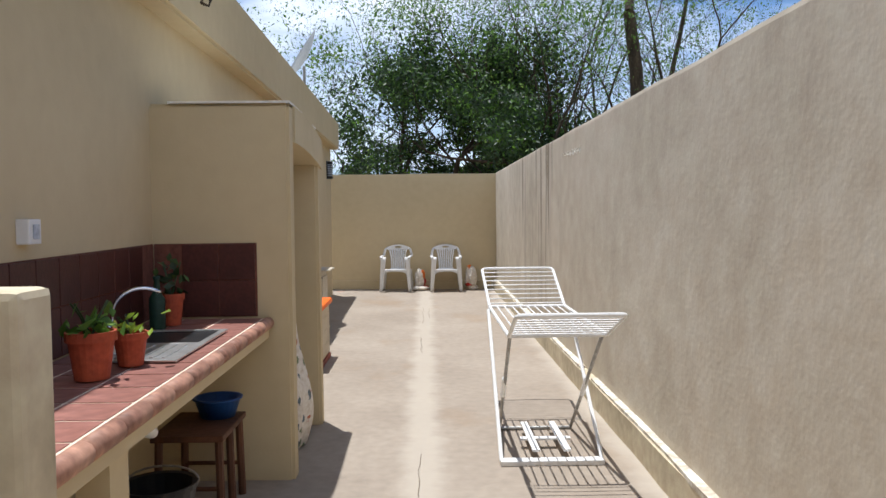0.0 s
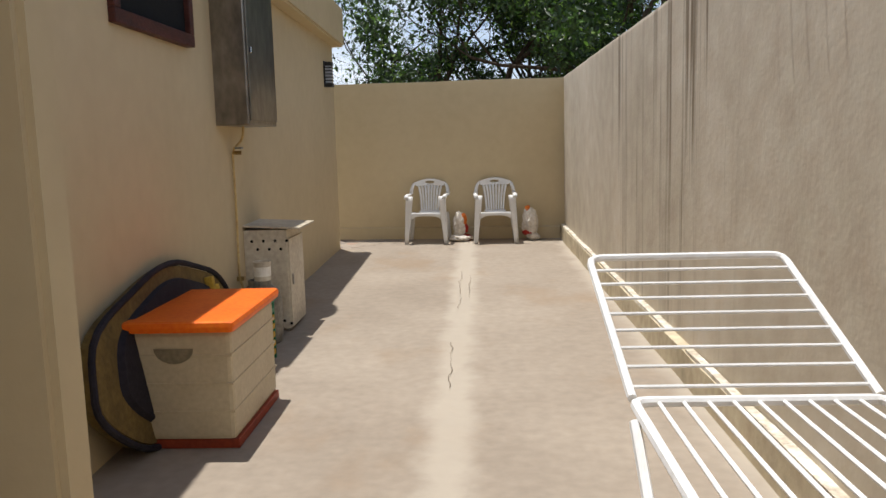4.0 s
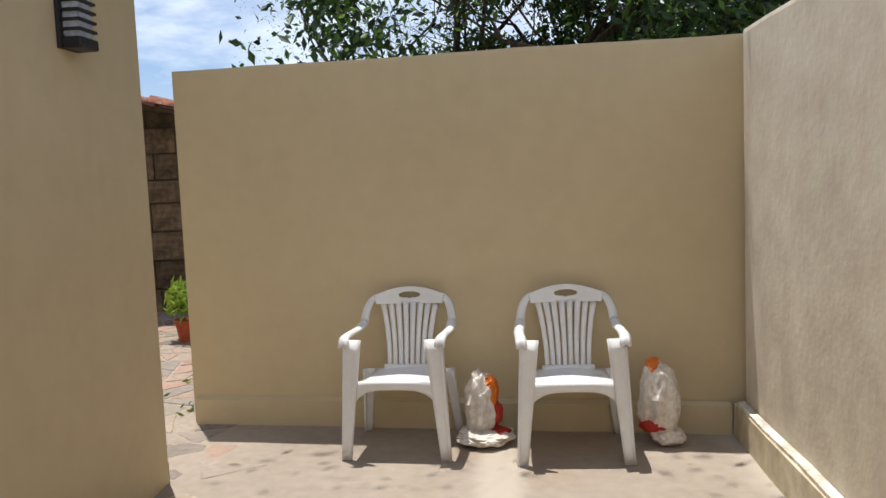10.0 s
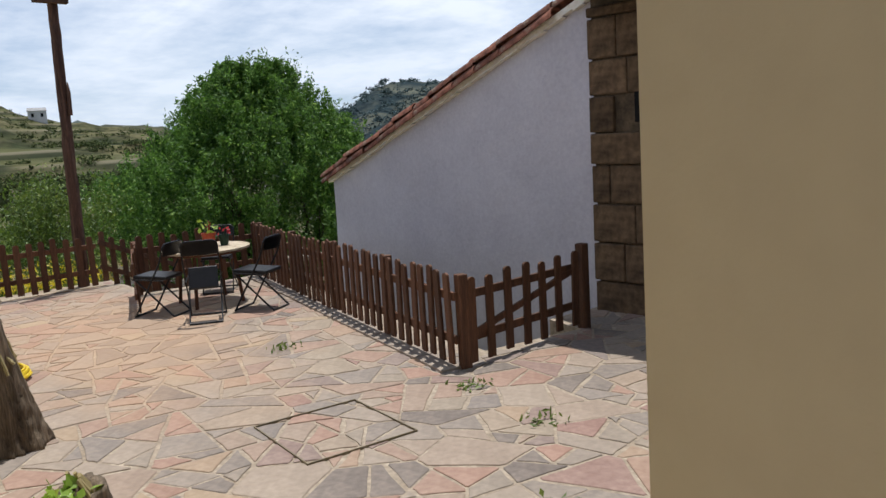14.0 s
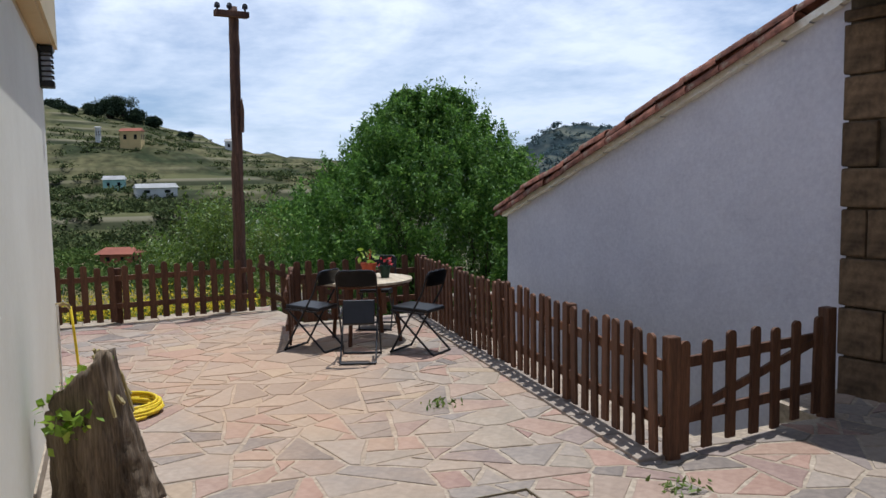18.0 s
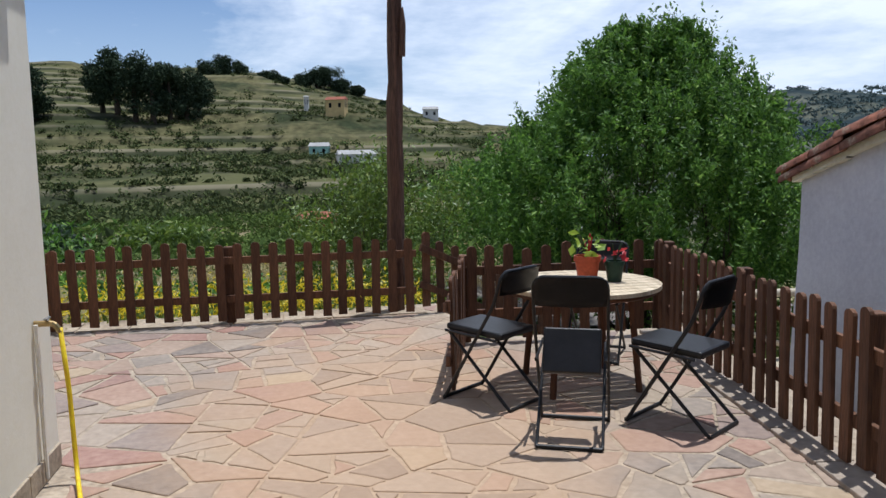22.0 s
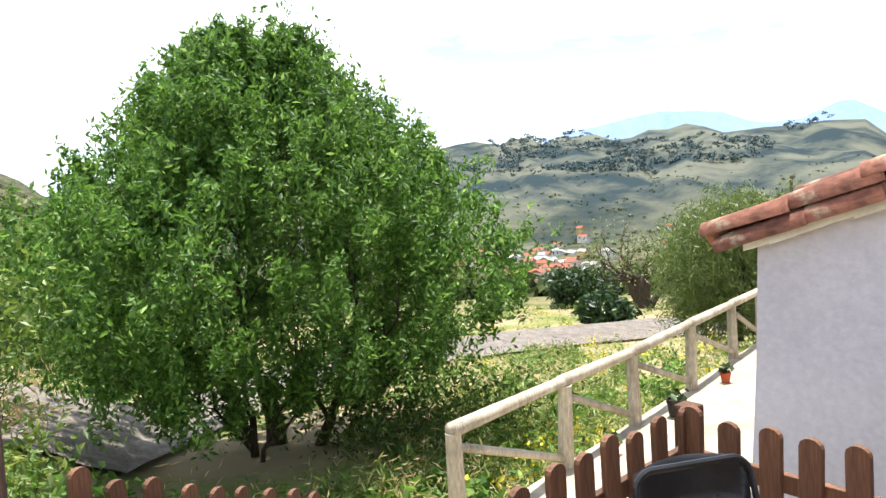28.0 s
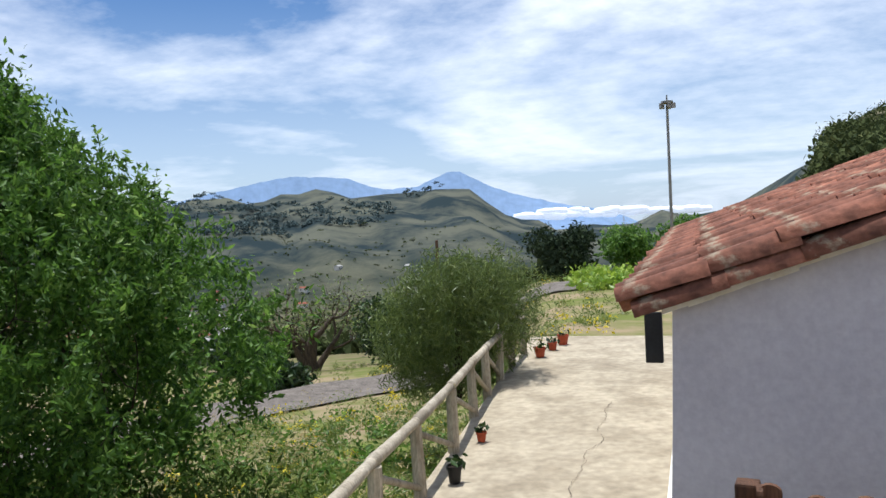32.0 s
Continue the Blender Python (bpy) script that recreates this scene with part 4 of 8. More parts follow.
for i in range(10):
    f0, f1 = i / 10, (i + 1) / 10
    for q in range(1):
        ya, yb = 3.99 + 1.27 * f0, 3.99 + 1.27 * f1
        za, zb = 2.052 - 0.09 * f0 * f0, 2.052 - 0.09 * f1 * f1
        v = [bm.verts.new(c) for c in ((HW(ya) + 0.1, ya, za), (PX + 0.005, ya, za), (PX + 0.005, yb, zb), (HW(yb) + 0.1, yb, zb))]
        v2 = [bm.verts.new(c.co + Vector((0, 0, 0.012))) for c in v]
        bm.faces.new(v2); bm.faces.new((v[1], v[2], v2[2], v2[1])); bm.faces.new((v[0], v[1], v2[1], v2[0]))
struct("trim_alcove_roof", uneven(bm, 0.004, 6), M["white_trim"], "white screed on the alcove roof", "trim")

# low end wall before the counter
bm = bbox(HW(1.2) - 0.02, 1.27, -0.2, -0.70, 1.42, 1.31, 0.02)
struct("wall_low_end", uneven(bm, 0.005, 3), M["cream_dirty"], "low rendered end wall of the sink counter", "wall")

# small high kitchen window on the courtyard side
t = tagged(new("window_courtyard"), "small dark-framed window high on the cream wall", "window", kind="structure")
t.matrix_basis = pose(0, 0, 0)
xw = HW(8.0)
for nm, a in (("frame_bottom", (xw - 0.01, 7.3, 1.93, xw + 0.05, 8.35, 2.0)), ("frame_top", (xw - 0.01, 7.3, 2.42, xw + 0.05, 8.35, 2.49)), ("frame_near", (xw - 0.01, 7.3, 2.0, xw + 0.05, 7.37, 2.42)), ("frame_far", (xw - 0.01, 8.28, 2.0, xw + 0.05, 8.35, 2.42))):
    part(nm, bbox(*a, 0.006), M["shutter"], t)
part("pane", bbox(xw - 0.008, 7.37, 2.0, xw + 0.02, 8.28, 2.42), M["holes"], t, "dark glass pane")


# ---------------------------------------------------------------- terrace structure
bm = prism([(2.2, 13.6), (2.2, 19.6), (-1.8, 19.6), (-1.8, 28.2), (-5.93, 28.2), (-5.93, 18.62), (-5.5, 18.55), (-5.6, 17.62), (-10.6, 18.2), (-10.62, 16.62), (-12.05, 16.55), (-12.0, 8.0), (-8.9, 8.0), (-8.9, 13.6)][::-1], -1.3, -0.0035)
bmesh.ops.recalc_face_normals(bm, faces=bm.faces)
TERRACE = struct("floor_terrace", bm, M["mortar"], "terrace of irregular pink, grey and buff flagstones set in pale mortar", "floor")


def inside(p, poly):
    c = False
    for (x0, y0), (x1, y1) in zip(poly, poly[1:] + poly[:1]):
        if (y0 > p[1]) != (y1 > p[1]) and p[0] < (x1 - x0) * (p[1] - y0) / (y1 - y0) + x0:
            c = not c
    return c


FLAGZONE = [(2.0, 14.95), (2.0, 20.2), (-5.9, 19.25), (-5.9, 18.9), (-5.45, 18.5), (-5.6, 17.5), (-10.45, 18.0), (-10.5, 16.5), (-11.85, 16.45), (-11.8, 12.0), (-8.85, 12.0), (-8.85, 14.28), (-1.6, 14.0), (-1.0, 14.0), (-1.6, 14.9)]


def cut(poly, a, b, ra, rb, off):
    """Keep a's share of poly against b; the heavier stone takes more."""
    n = b - a; d = n.length; n = n / d
    lim = n.dot(a) + (d * d + ra * ra - rb * rb) / (2 * d) - off
    out = []
    for i, p in enumerate(poly):
        q = poly[(i + 1) % len(poly)]
        dp, dq = n.dot(p) - lim, n.dot(q) - lim
        if dp <= 0:
            out.append(p)
        if dp * dq < 0:
            out.append(p + (q - p) * (dp / (dp - dq)))
    return out


def halve(poly, n, lim):
    """The part of a convex outline on the near side of a line."""
    out = []
    for i, p in enumerate(poly):
        q = poly[(i + 1) % len(poly)]
        dp, dq = n.dot(p) - lim, n.dot(q) - lim
        if dp <= 0:
            out.append(p)
        if dp * dq < 0:
            out.append(p + (q - p) * (dp / (dp - dq)))
    return out


def extent(poly):
    return abs(sum(a.x * b.y - b.x * a.y for a, b in zip(poly, poly[1:] + poly[:1]))) / 2


def shatter(poly, rg, depth=0):
    """Break a slab by uneven chords into angular pieces of mixed size."""
    if len(poly) < 3 or extent(poly) < rg.choice((0.022, 0.04, 0.06, 0.085, 0.12, 0.17)) or depth > 5:
        return [poly]
    a, b = max(((p, q) for p in poly for q in poly), key=lambda e: (e[0] - e[1]).length)
    ang = math.atan2(b.y - a.y, b.x - a.x) + rg.uniform(-0.75, 0.75)
    n = Vector((math.cos(ang), math.sin(ang)))
    c = a.lerp(b, rg.uniform(0.30, 0.70))
    gap = rg.uniform(0.005, 0.013)
    lim = n.dot(c)
    out = []
    for h in (halve(poly, n, lim - gap), halve(poly, -n, -lim - gap)):
        if len(h) >= 3 and extent(h) > 0.003:
            out += shatter(h, rg, depth + 1)
    return out


def flagstones():
    """Crazy paving: broad cells, each broken up into angular slabs."""
    rg = random.Random(11)
    pts, cell = [], collections.defaultdict(list)
    for rad, tries, pack in ((0.42, 500, 0.72), (0.30, 1500, 0.72), (0.16, 1500, 0.8)):
        for k in range(tries):
            p = Vector((rg.uniform(-12, 2.1), rg.uniform(11.9, 24.1)))
            if not inside(p, FLAGZONE):
                continue
            r = rad * rg.uniform(0.8, 1.2)
            ci, cj = int(p.x // 0.9), int(p.y // 0.9)
            if all((p - q).length > (r + s) * pack for a in (-1, 0, 1) for b in (-1, 0, 1) for q, s in cell[(ci + a, cj + b)]):
                cell[(ci, cj)].append((p, r))
                pts.append((p, r))
    pieces = []
    for p, r in pts:
        poly = [p + Vector((0.95 * math.cos(a), 0.95 * math.sin(a))) for a in [k * math.pi / 4 + 0.3 for k in range(8)]]
        ci, cj = int(p.x // 0.9), int(p.y // 0.9)
        gap = rg.uniform(0.005, 0.012)
        for q, s in [e for a in (-2, -1, 0, 1, 2) for b in (-2, -1, 0, 1, 2) for e in cell[(ci + a, cj + b)]]:
            if q is not p and (q - p).length < 1.9:
                poly = cut(poly, p, q, r, s, gap)
                if len(poly) < 3:
                    break
        if len(poly) >= 3:
            pieces += shatter(poly, rg)
    pieces = [(sum(g, Vector((0, 0))) / len(g), g) for g in pieces]
    pieces = [e for e in pieces if inside(e[0], FLAGZONE)]
    pieces.sort(key=lambda e: (e[0] - Vector((-6.0, 15.6))).length)
    far_v, far_f, made = [], [], 0
    for p, poly in pieces:
        poly = [v if inside(v, FLAGZONE) else p + (v - p) * 0.55 for v in poly]
        # broken edges: sharp corners, each side a little off straight
        out = []
        for i, v in enumerate(poly):
            e = poly[(i + 1) % len(poly)] - v
            if e.length < 0.02:
                continue
            nr = Vector((e.y, -e.x)).normalized()
            out += [v + e * rg.uniform(0.03, 0.07), v + e * rg.uniform(0.3, 0.7) - nr * rg.uniform(-0.003, 0.08) * min(e.length, 0.12), v + e * rg.uniform(0.93, 0.97)]
        if len(out) < 6:
            continue
        h = rg.uniform(0.0, 0.004)
        tx, ty = rg.uniform(-0.005, 0.005), rg.uniform(-0.005, 0.005)
        n = len(out)
        loc = [v - p for v in out]
        vs = [(v.x, v.y, -0.03) for v in loc]
        vs += [(v.x, v.y, h - 0.003 + tx * v.x + ty * v.y) for v in loc]
        vs += [(v.x * (1 - 0.006 / max(v.length, 0.05)), v.y * (1 - 0.006 / max(v.length, 0.05)), h + tx * v.x + ty * v.y) for v in loc]
        fs = [(i, (i + 1) % n, n + (i + 1) % n, n + i) for i in range(n)]
        fs += [(n + i, n + (i + 1) % n, 2 * n + (i + 1) % n, 2 * n + i) for i in range(n)]
        fs.append(tuple(range(2 * n, 3 * n)))
        if made < 320:
            ob = mesh_part("flagstone", vs, fs, M["flag"], TERRACE)
            ob.location = (p.x, p.y, 0.0)
            made += 1
        else:
            o = len(far_v)
            far_v += [(x + p.x, y + p.y, z) for x, y, z in vs]
            far_f += [tuple(o + i for i in f) for f in fs]
    mesh_part("flagstones_far", far_v, far_f, M["flag_far"], TERRACE)["kind"] = "stuff"


# ---------------------------------------------------------------- white outbuilding
SC = Vector((-5.87, 19.27))
WC = Vector((-10.68, 19.22))
DEP = 9.0
bm = bmesh.new()
zr, ze = 2.76, 1.10
ring = []
for y in (19.25, 19.25 + DEP):
    ring.append([bm.verts.new(c) for c in ((SC.x, y, -1.6), (SC.x, y, zr), (WC.x, y, ze), (WC.x - 0.10, y, -1.6))])
for k in range(4):
    bm.faces.new((ring[0][k], ring[0][(k + 1) % 4], ring[1][(k + 1) % 4], ring[1][k]))
bm.faces.new(list(reversed(ring[0]))); bm.faces.new(ring[1])
bmesh.ops.recalc_face_normals(bm, faces=bm.faces)
bmesh.ops.subdivide_edges(bm, edges=[e for e in bm.edges], cuts=8, use_grid_fill=True)
uneven(bm, 0.02, 0.9)
OUT = struct("wall_outbuilding", bm, M["white"], "whitewashed outbuilding wall under a sloping tiled roof", "wall")

# block-built part of the front, right of the corner, turned a little away
SA = math.atan2(0.13, 1.0)
SL = 4.3                                      # its length
SZ = 0.20                                     # fall of its roof for each metre
SM = pose(SC.x + 0.05, SC.y - 0.14, 0, 0, 0, math.degrees(SA))
bm = bmesh.new()
sv = [bm.verts.new(c) for c in ((0, 0.03, -0.6), (SL, 0.03, -0.6), (SL, 0.03, zr - SZ * SL - 0.02), (0, 0.03, zr - 0.02), (0, 6.0, -0.6), (SL, 6.0, -0.6), (SL, 6.0, zr - SZ * SL - 0.02), (0, 6.0, zr - 0.02))]
for q in ((0, 1, 2, 3), (7, 6, 5, 4), (0, 3, 7, 4), (1, 5, 6, 2), (3, 2, 6, 7), (4, 5, 1, 0)):
    bm.faces.new([sv[i] for i in q])
bmesh.ops.transform(bm, matrix=SM, verts=bm.verts)
bmesh.ops.recalc_face_normals(bm, faces=bm.faces)
STONE = struct("wall_stone", bm, M["blockgrout"], "old wall of weathered brown tuff blocks", "wall")


def stone_blocks():
    """Courses of rough blocks, cut off under the sloping verge, with a small dark vent left open."""
    rg = random.Random(5)
    z, row = -0.05, 0
    while z < zr:
        hh = rg.uniform(0.27, 0.35)
        x = -0.035
        while x < SL:
            ln = rg.uniform(0.34, 0.66) * (0.55 if x < 0 and row % 2 else 1)
            top = min(z + hh, zr - 0.03 - SZ * (x + ln))
            if top - z > 0.08 and not (1.62 < z + hh / 2 < 1.98 and 0.36 < x + ln / 2 < 1.0):
                b = bbox(0.005, -0.012 + rg.uniform(0, 0.02), 0.006, ln - 0.006, 0.05, top - z - 0.006, 0.018)
                uneven(b, 0.012, 6)
                ob = part("stone_block", b, M["block"], STONE)
                ob.matrix_basis = SM @ pose(x, 0, z)
            x += ln
        z += hh
        row += 1


def roof_tile_mesh(length, r0, r1, up=True):
    """One half-round clay tile along -x, tapering."""
    vs, fs = [], []
    n = 7
    for th in (0.0, 0.016):
        for k, (x, r) in enumerate(((0, r0), (-length, r1))):
            for i in range(n + 1):
                a = math.pi * i / n
                rr = r - th
                vs.append((x, rr * math.cos(a), (rr * math.sin(a)) * (1 if up else -1)))
    m = n + 1
    for i in range(n):
        fs.append((i, i + 1, m + i + 1, m + i))
        fs.append((2 * m + i + 1, 2 * m + i, 3 * m + i, 3 * m + i + 1))
        fs.append((m + i, m + i + 1, 3 * m + i + 1, 3 * m + i))
        fs.append((i + 1, i, 2 * m + i, 2 * m + i + 1))
    me = bpy.data.meshes.new("roof_tile")
    me.from_pydata(vs, [], fs)
    me.materials.append(M["rooftile"])
    me.polygons.foreach_set("use_smooth", [True] * len(me.polygons))
    return me


SLOPE = math.atan2(zr - ze, SC.x - WC.x)


def roof():
    rf = tagged(new("roof_outbuilding"), "old lichen-spotted clay barrel tile roof", "roof", kind="structure")
    bed = bmesh.new()
    nrm = Vector((-math.sin(SLOPE), 0, math.cos(SLOPE)))
    a, b = Vector((SC.x + 0.05, 19.2, zr + 0.0)), Vector((WC.x - 0.05, 19.2, ze))
    q = []
    for y in (19.27, 19.25 + DEP):
        q.append([bed.verts.new((p.x, y, p.z + o)) for p, o in ((a, 0.0), (b, 0.0), (b, 0.05), (a, 0.05))])
    for k in range(4):
        bed.faces.new((q[0][k], q[0][(k + 1) % 4], q[1][(k + 1) % 4], q[1][k]))
    bed.faces.new(list(reversed(q[0]))); bed.faces.new(q[1])
    bmesh.ops.recalc_face_normals(bed, faces=bed.faces)
    part("roof_bed", bed, M["blockgrout"], rf)
    # mortar verge on the gable
    vb = bmesh.new()
    for i in range(40):
        f0, f1 = i / 40, (i + 1) / 40
        p0, p1 = a.lerp(b, f0), a.lerp(b, f1)
        hh = 0.035 + 0.02 * noise.noise((i * 0.7, 0, 0))
        w = [vb.verts.new(c) for c in ((p0.x, 19.19, p0.z - hh), (p1.x, 19.19, p1.z - hh), (p1.x, 19.19, p1.z + 0.03), (p0.x, 19.19, p0.z + 0.03), (p0.x, 19.32, p0.z - hh), (p1.x, 19.32, p1.z - hh))]
        vb.faces.new((w[0], w[1], w[2], w[3])); vb.faces.new((w[4], w[5], w[1], w[0]))
    bmesh.ops.remove_doubles(vb, verts=vb.verts, dist=0.0005)
    part("verge_mortar", vb, M["white_trim"], rf, "whitewashed mortar under the verge tiles")
    rg = random.Random(3)
    cover = [roof_tile_mesh(0.46, 0.080 + 0.005 * k, 0.067 + 0.004 * k) for k in range(3)]
    pan = roof_tile_mesh(0.46, 0.085, 0.095, False)
    L = (a - b).length
    rows, k = int(L / 0.40), 0
    far_v, far_f = [], []
    ncol = int((DEP + 0.1) / 0.205)
    for c in range(ncol):
        y = 19.22 + c * 0.205
        for i in range(rows + 1):
            s = min(L + 0.10, i * 0.40 + rg.uniform(-0.03, 0.03))
            base = b + (a - b).normalized() * (s - 0.17 + 0.46)
            if s + 0.3 > L + 0.35:
                continue
            for kind in (0, 1):
                yy = y + (0.0 if kind == 0 else 0.10) + rg.uniform(-0.012, 0.012)
                off = nrm * ((0.075 if kind == 0 else 0.11) + i * 0.0 + rg.uniform(-0.010, 0.018))
                rot = Euler((rg.uniform(-0.10, 0.10), -SLOPE + 0.05 + rg.uniform(-0.03, 0.03), rg.uniform(-0.07, 0.07)))
                m = Matrix.LocRotScale((base.x + off.x, yy, base.z + off.z), rot, None)
                me = cover[rg.randrange(3)] if kind == 0 else pan
                if kind == 0 and k < 330 and (c < 16 or i < 3):
                    ob = new("roof_tile", me)
                    ob.parent = rf
                    ob.matrix_basis = m
                    k += 1
                else:
                    o = len(far_v)
                    far_v += [tuple(m @ v.co) for v in me.vertices]
                    far_f += [tuple(o + j for j in p.vertices) for p in me.polygons]
    rest = mesh_part("roof_tiles_far", far_v, far_f, M["rooftile_far"], rf, smooth=True)
    rest["kind"] = "stuff"
    # second verge course below the first
    for i in range(rows):
        s = i * 0.40
        base = b + (a - b).normalized() * (s + 0.33) + nrm * 0.005
        ob = new("roof_tile", cover[i % 3]); ob.parent = rf
        ob.matrix_basis = Matrix.LocRotScale((base.x, 19.20 + rg.uniform(-0.01, 0.01), base.z), Euler((0.15, -SLOPE + 0.02, rg.uniform(-0.02, 0.02))), None)
    # the short slope over the block-built part: bed, verge tiles and courses falling away from the ridge
    sl = math.atan(SZ)
    # unseen overhang drawn out to half a metre to widen the shadow below
    part("roof_bed", bbox(-0.05, -0.50, -0.02, SL / math.cos(sl) + 0.1, 6.0, 0.03, 0, SM @ pose(0, 0, zr, 0, math.degrees(sl), 0)), M["blockgrout"], rf)
    for c in range(8):
        for i in range(int(SL / 0.40) + 1):
            ob = new("roof_tile", cover[rg.randrange(3)]); ob.parent = rf
            m = SM @ pose(0, 0, zr, 0, math.degrees(sl), 0) @ pose(0.02 + i * 0.40 + rg.uniform(-0.02, 0.02), -0.52 + c * 0.205 + rg.uniform(-0.012, 0.012), 0.045 + rg.uniform(-0.006, 0.012))
            ob.matrix_basis = m @ Euler((rg.uniform(-0.08, 0.08), -0.05 + rg.uniform(-0.03, 0.03), math.pi + rg.uniform(-0.06, 0.06))).to_matrix().to_4x4()
    for i in range(8):
        ob = new("roof_tile", cover[i % 3]); ob.parent = rf
        ob.matrix_basis = Matrix.LocRotScale((SC.x - 0.02, 19.05 + i * 0.40, zr + 0.10), Euler((rg.uniform(-0.05, 0.05), 0.04, -math.pi / 2 + rg.uniform(-0.04, 0.04))), (1, 1.25, 1.1))


roof()

# path beside the outbuilding, one level down
PZ = -1.02
bm = bmesh.new()
prev = None
for i in range(60):
    y = 18.35 + 13.2 * i / 59
    xl = -12.95 - 0.09 * (y - 19.3) * 0.9
    row = [bm.verts.new((xl + (-10.6 - xl) * k / 6, y, PZ - 0.01 * noise.noise((k, y, 0)) - (0.0 if k else 0.02))) for k in range(7)]
    if prev:
        for k in range(6):
            bm.faces.new((prev[k], prev[k + 1], row[k + 1], row[k]))
    else:
        first = row
    prev = row
r = bmesh.ops.extrude_face_region(bm, geom=list(bm.faces))
bmesh.ops.translate(bm, verts=[v for v in r["geom"] if isinstance(v, bmesh.types.BMVert)], vec=(0, 0, -0.35))
bmesh.ops.recalc_face_normals(bm, faces=bm.faces)
struct("path_outbuilding", bm, M["pathc"], "sunlit pale concrete path beside the outbuilding", "path", smooth=False)
struct("path_crack", crack(19.5, 26.0, -11.75, 0.20, 31, PZ + 0.012, 0.0035), M["crack"], "winding crack in the path", "crack")
struct("path_fillet", uneven(bbox(-10.90, 19.4, PZ - 0.05, -10.72, 28.2, PZ + 0.03, 0.02), 0.03, 2), M["white_trim"], "whitewashed mortar at the wall foot", "trim")
dp = thing("wall_shutter", pose(-10.93, 21.4, 0.60), "narrow dark shutter fixed on the outbuilding wall under the eave", "shutter")
part("body", bbox(-0.03, -0.03, -0.19, 0.1, 0.03, 0.19, 0.01), M["lampblack"], dp)


# ---------------------------------------------------------------- fences
def picket_mesh(h, w=0.070, t=0.02):
    bm = bmesh.new()
    n = 6
    out = [(-w / 2, 0.0), (w / 2, 0.0)] + [(w / 2 * math.cos(math.pi * k / n), h - w * 0.35 + w * 0.35 * math.sin(math.pi * k / n)) for k in range(n + 1)]
    f = [bm.verts.new((x, 0, z)) for x, z in out]
    g = [bm.verts.new((x, t, z)) for x, z in out]
    bm.faces.new(f); bm.faces.new(list(reversed(g)))
    for i in range(len(out)):
        j = (i + 1) % len(out)
        bm.faces.new((f[j], f[i], g[i], g[j]))
    me = bpy.data.meshes.new("picket")
    bm.to_mesh(me); bm.free()
    me.materials.append(M["fence"])
    return me


PICKET = [picket_mesh(0.60), picket_mesh(0.612), picket_mesh(0.59)]


def picket_fence(a, b, label, posts=(), z0=0.0, step=0.140, h=0.62, flip=1, seed=1, brace=False, lift=0.06, posth=0.63, drop=0.0):
    a, b = Vector((*a, z0)), Vector((*b, z0))
    d = (b - a); L = d.length; d.normalize()
    ang = math.atan2(d.y, d.x)
    f = thing("picket_fence" if not brace else "picket_gate", pose(a.x, a.y, a.z, 0, 0, math.degrees(ang)), label, "fence" if not brace else "gate")
    rg = random.Random(seed)
    slope = math.atan2(drop, L)
    for z in (0.15, 0.46):
        part("rail", uneven(bbox(0, 0.0, -0.03, L / math.cos(slope), 0.028, 0.03, 0.004, pose(0, 0, z + lift, 0, math.degrees(slope), 0)), 0.004, 3), M["fence"], f)
    n = int(L / step)
    for i in range(n + 1):
        x = 0.06 + i * (L - 0.12) / max(n, 1)
        ob = new("picket", PICKET[rg.randrange(3)])
        ob.parent = f
        ob.matrix_basis = Matrix.LocRotScale((x + rg.uniform(-0.008, 0.008), (0.029 if flip > 0 else -0.021), lift - 0.02 - drop * x / L + rg.uniform(-0.012, 0.012)), Euler((rg.uniform(-0.02, 0.02), rg.uniform(-0.02, 0.02), 0)), (1, 1, h / 0.60))
    for x in posts:
        part("post", uneven(bbox(x * L - 0.038, -0.075 if flip > 0 else 0.030, -0.02, x * L + 0.038, -0.001 if flip > 0 else 0.105, posth, 0.01), 0.004, 4), M["fence"], f)
    if brace:
        bb = bbox(-L * 0.52, 0.0, -0.025, L * 0.52, 0.022, 0.025, 0.003, pose(L / 2, -0.012, 0.305 + lift, 0, -math.degrees(math.atan2(0.30, L)), 0))
        part("brace", bb, M["fence"], f)
    return f


GP = (-5.36, 17.2)
FPC = (-10.43, 17.95)
picket_fence(GP, FPC, "brown stained low picket fence along the outbuilding", (0.0, 0.245, 0.49, 0.74, 1.0), flip=1, seed=2, h=0.655, posth=0.68)
picket_fence((-5.34, 17.24), (-5.48, 18.52), "brown picket gate with a diagonal brace, closed", (), flip=-1, seed=3, brace=True, step=0.2)
gatepost = thing("gate_post", pose(-5.5, 18.6, 0), "square brown timber gate post against the wall", "post")
part("post", bbox(-0.04, -0.04, -0.02, 0.04, 0.04, 0.70, 0.01), M["fence"], gatepost)
picket_fence(FPC, (-10.5, 16.45), "brown stained picket fence behind the table", (0.98,), flip=1, seed=4, h=0.655)
picket_fence((-10.5, 16.43), (-9.25, 16.08), "open brown picket gate standing beside the table", (), flip=1, seed=5, brace=True)
picket_fence((-11.66, 11.9), (-11.57, 16.30), "brown stained picket fence at the terrace edge", (0.02, 0.35, 0.655), flip=-1, seed=6)
picket_fence((-11.56, 16.34), (-11.98, 17.60), "brown picket fence stepping down beside the terrace steps", (), flip=1, seed=7, z0=0.05, step=0.165, drop=0.58)
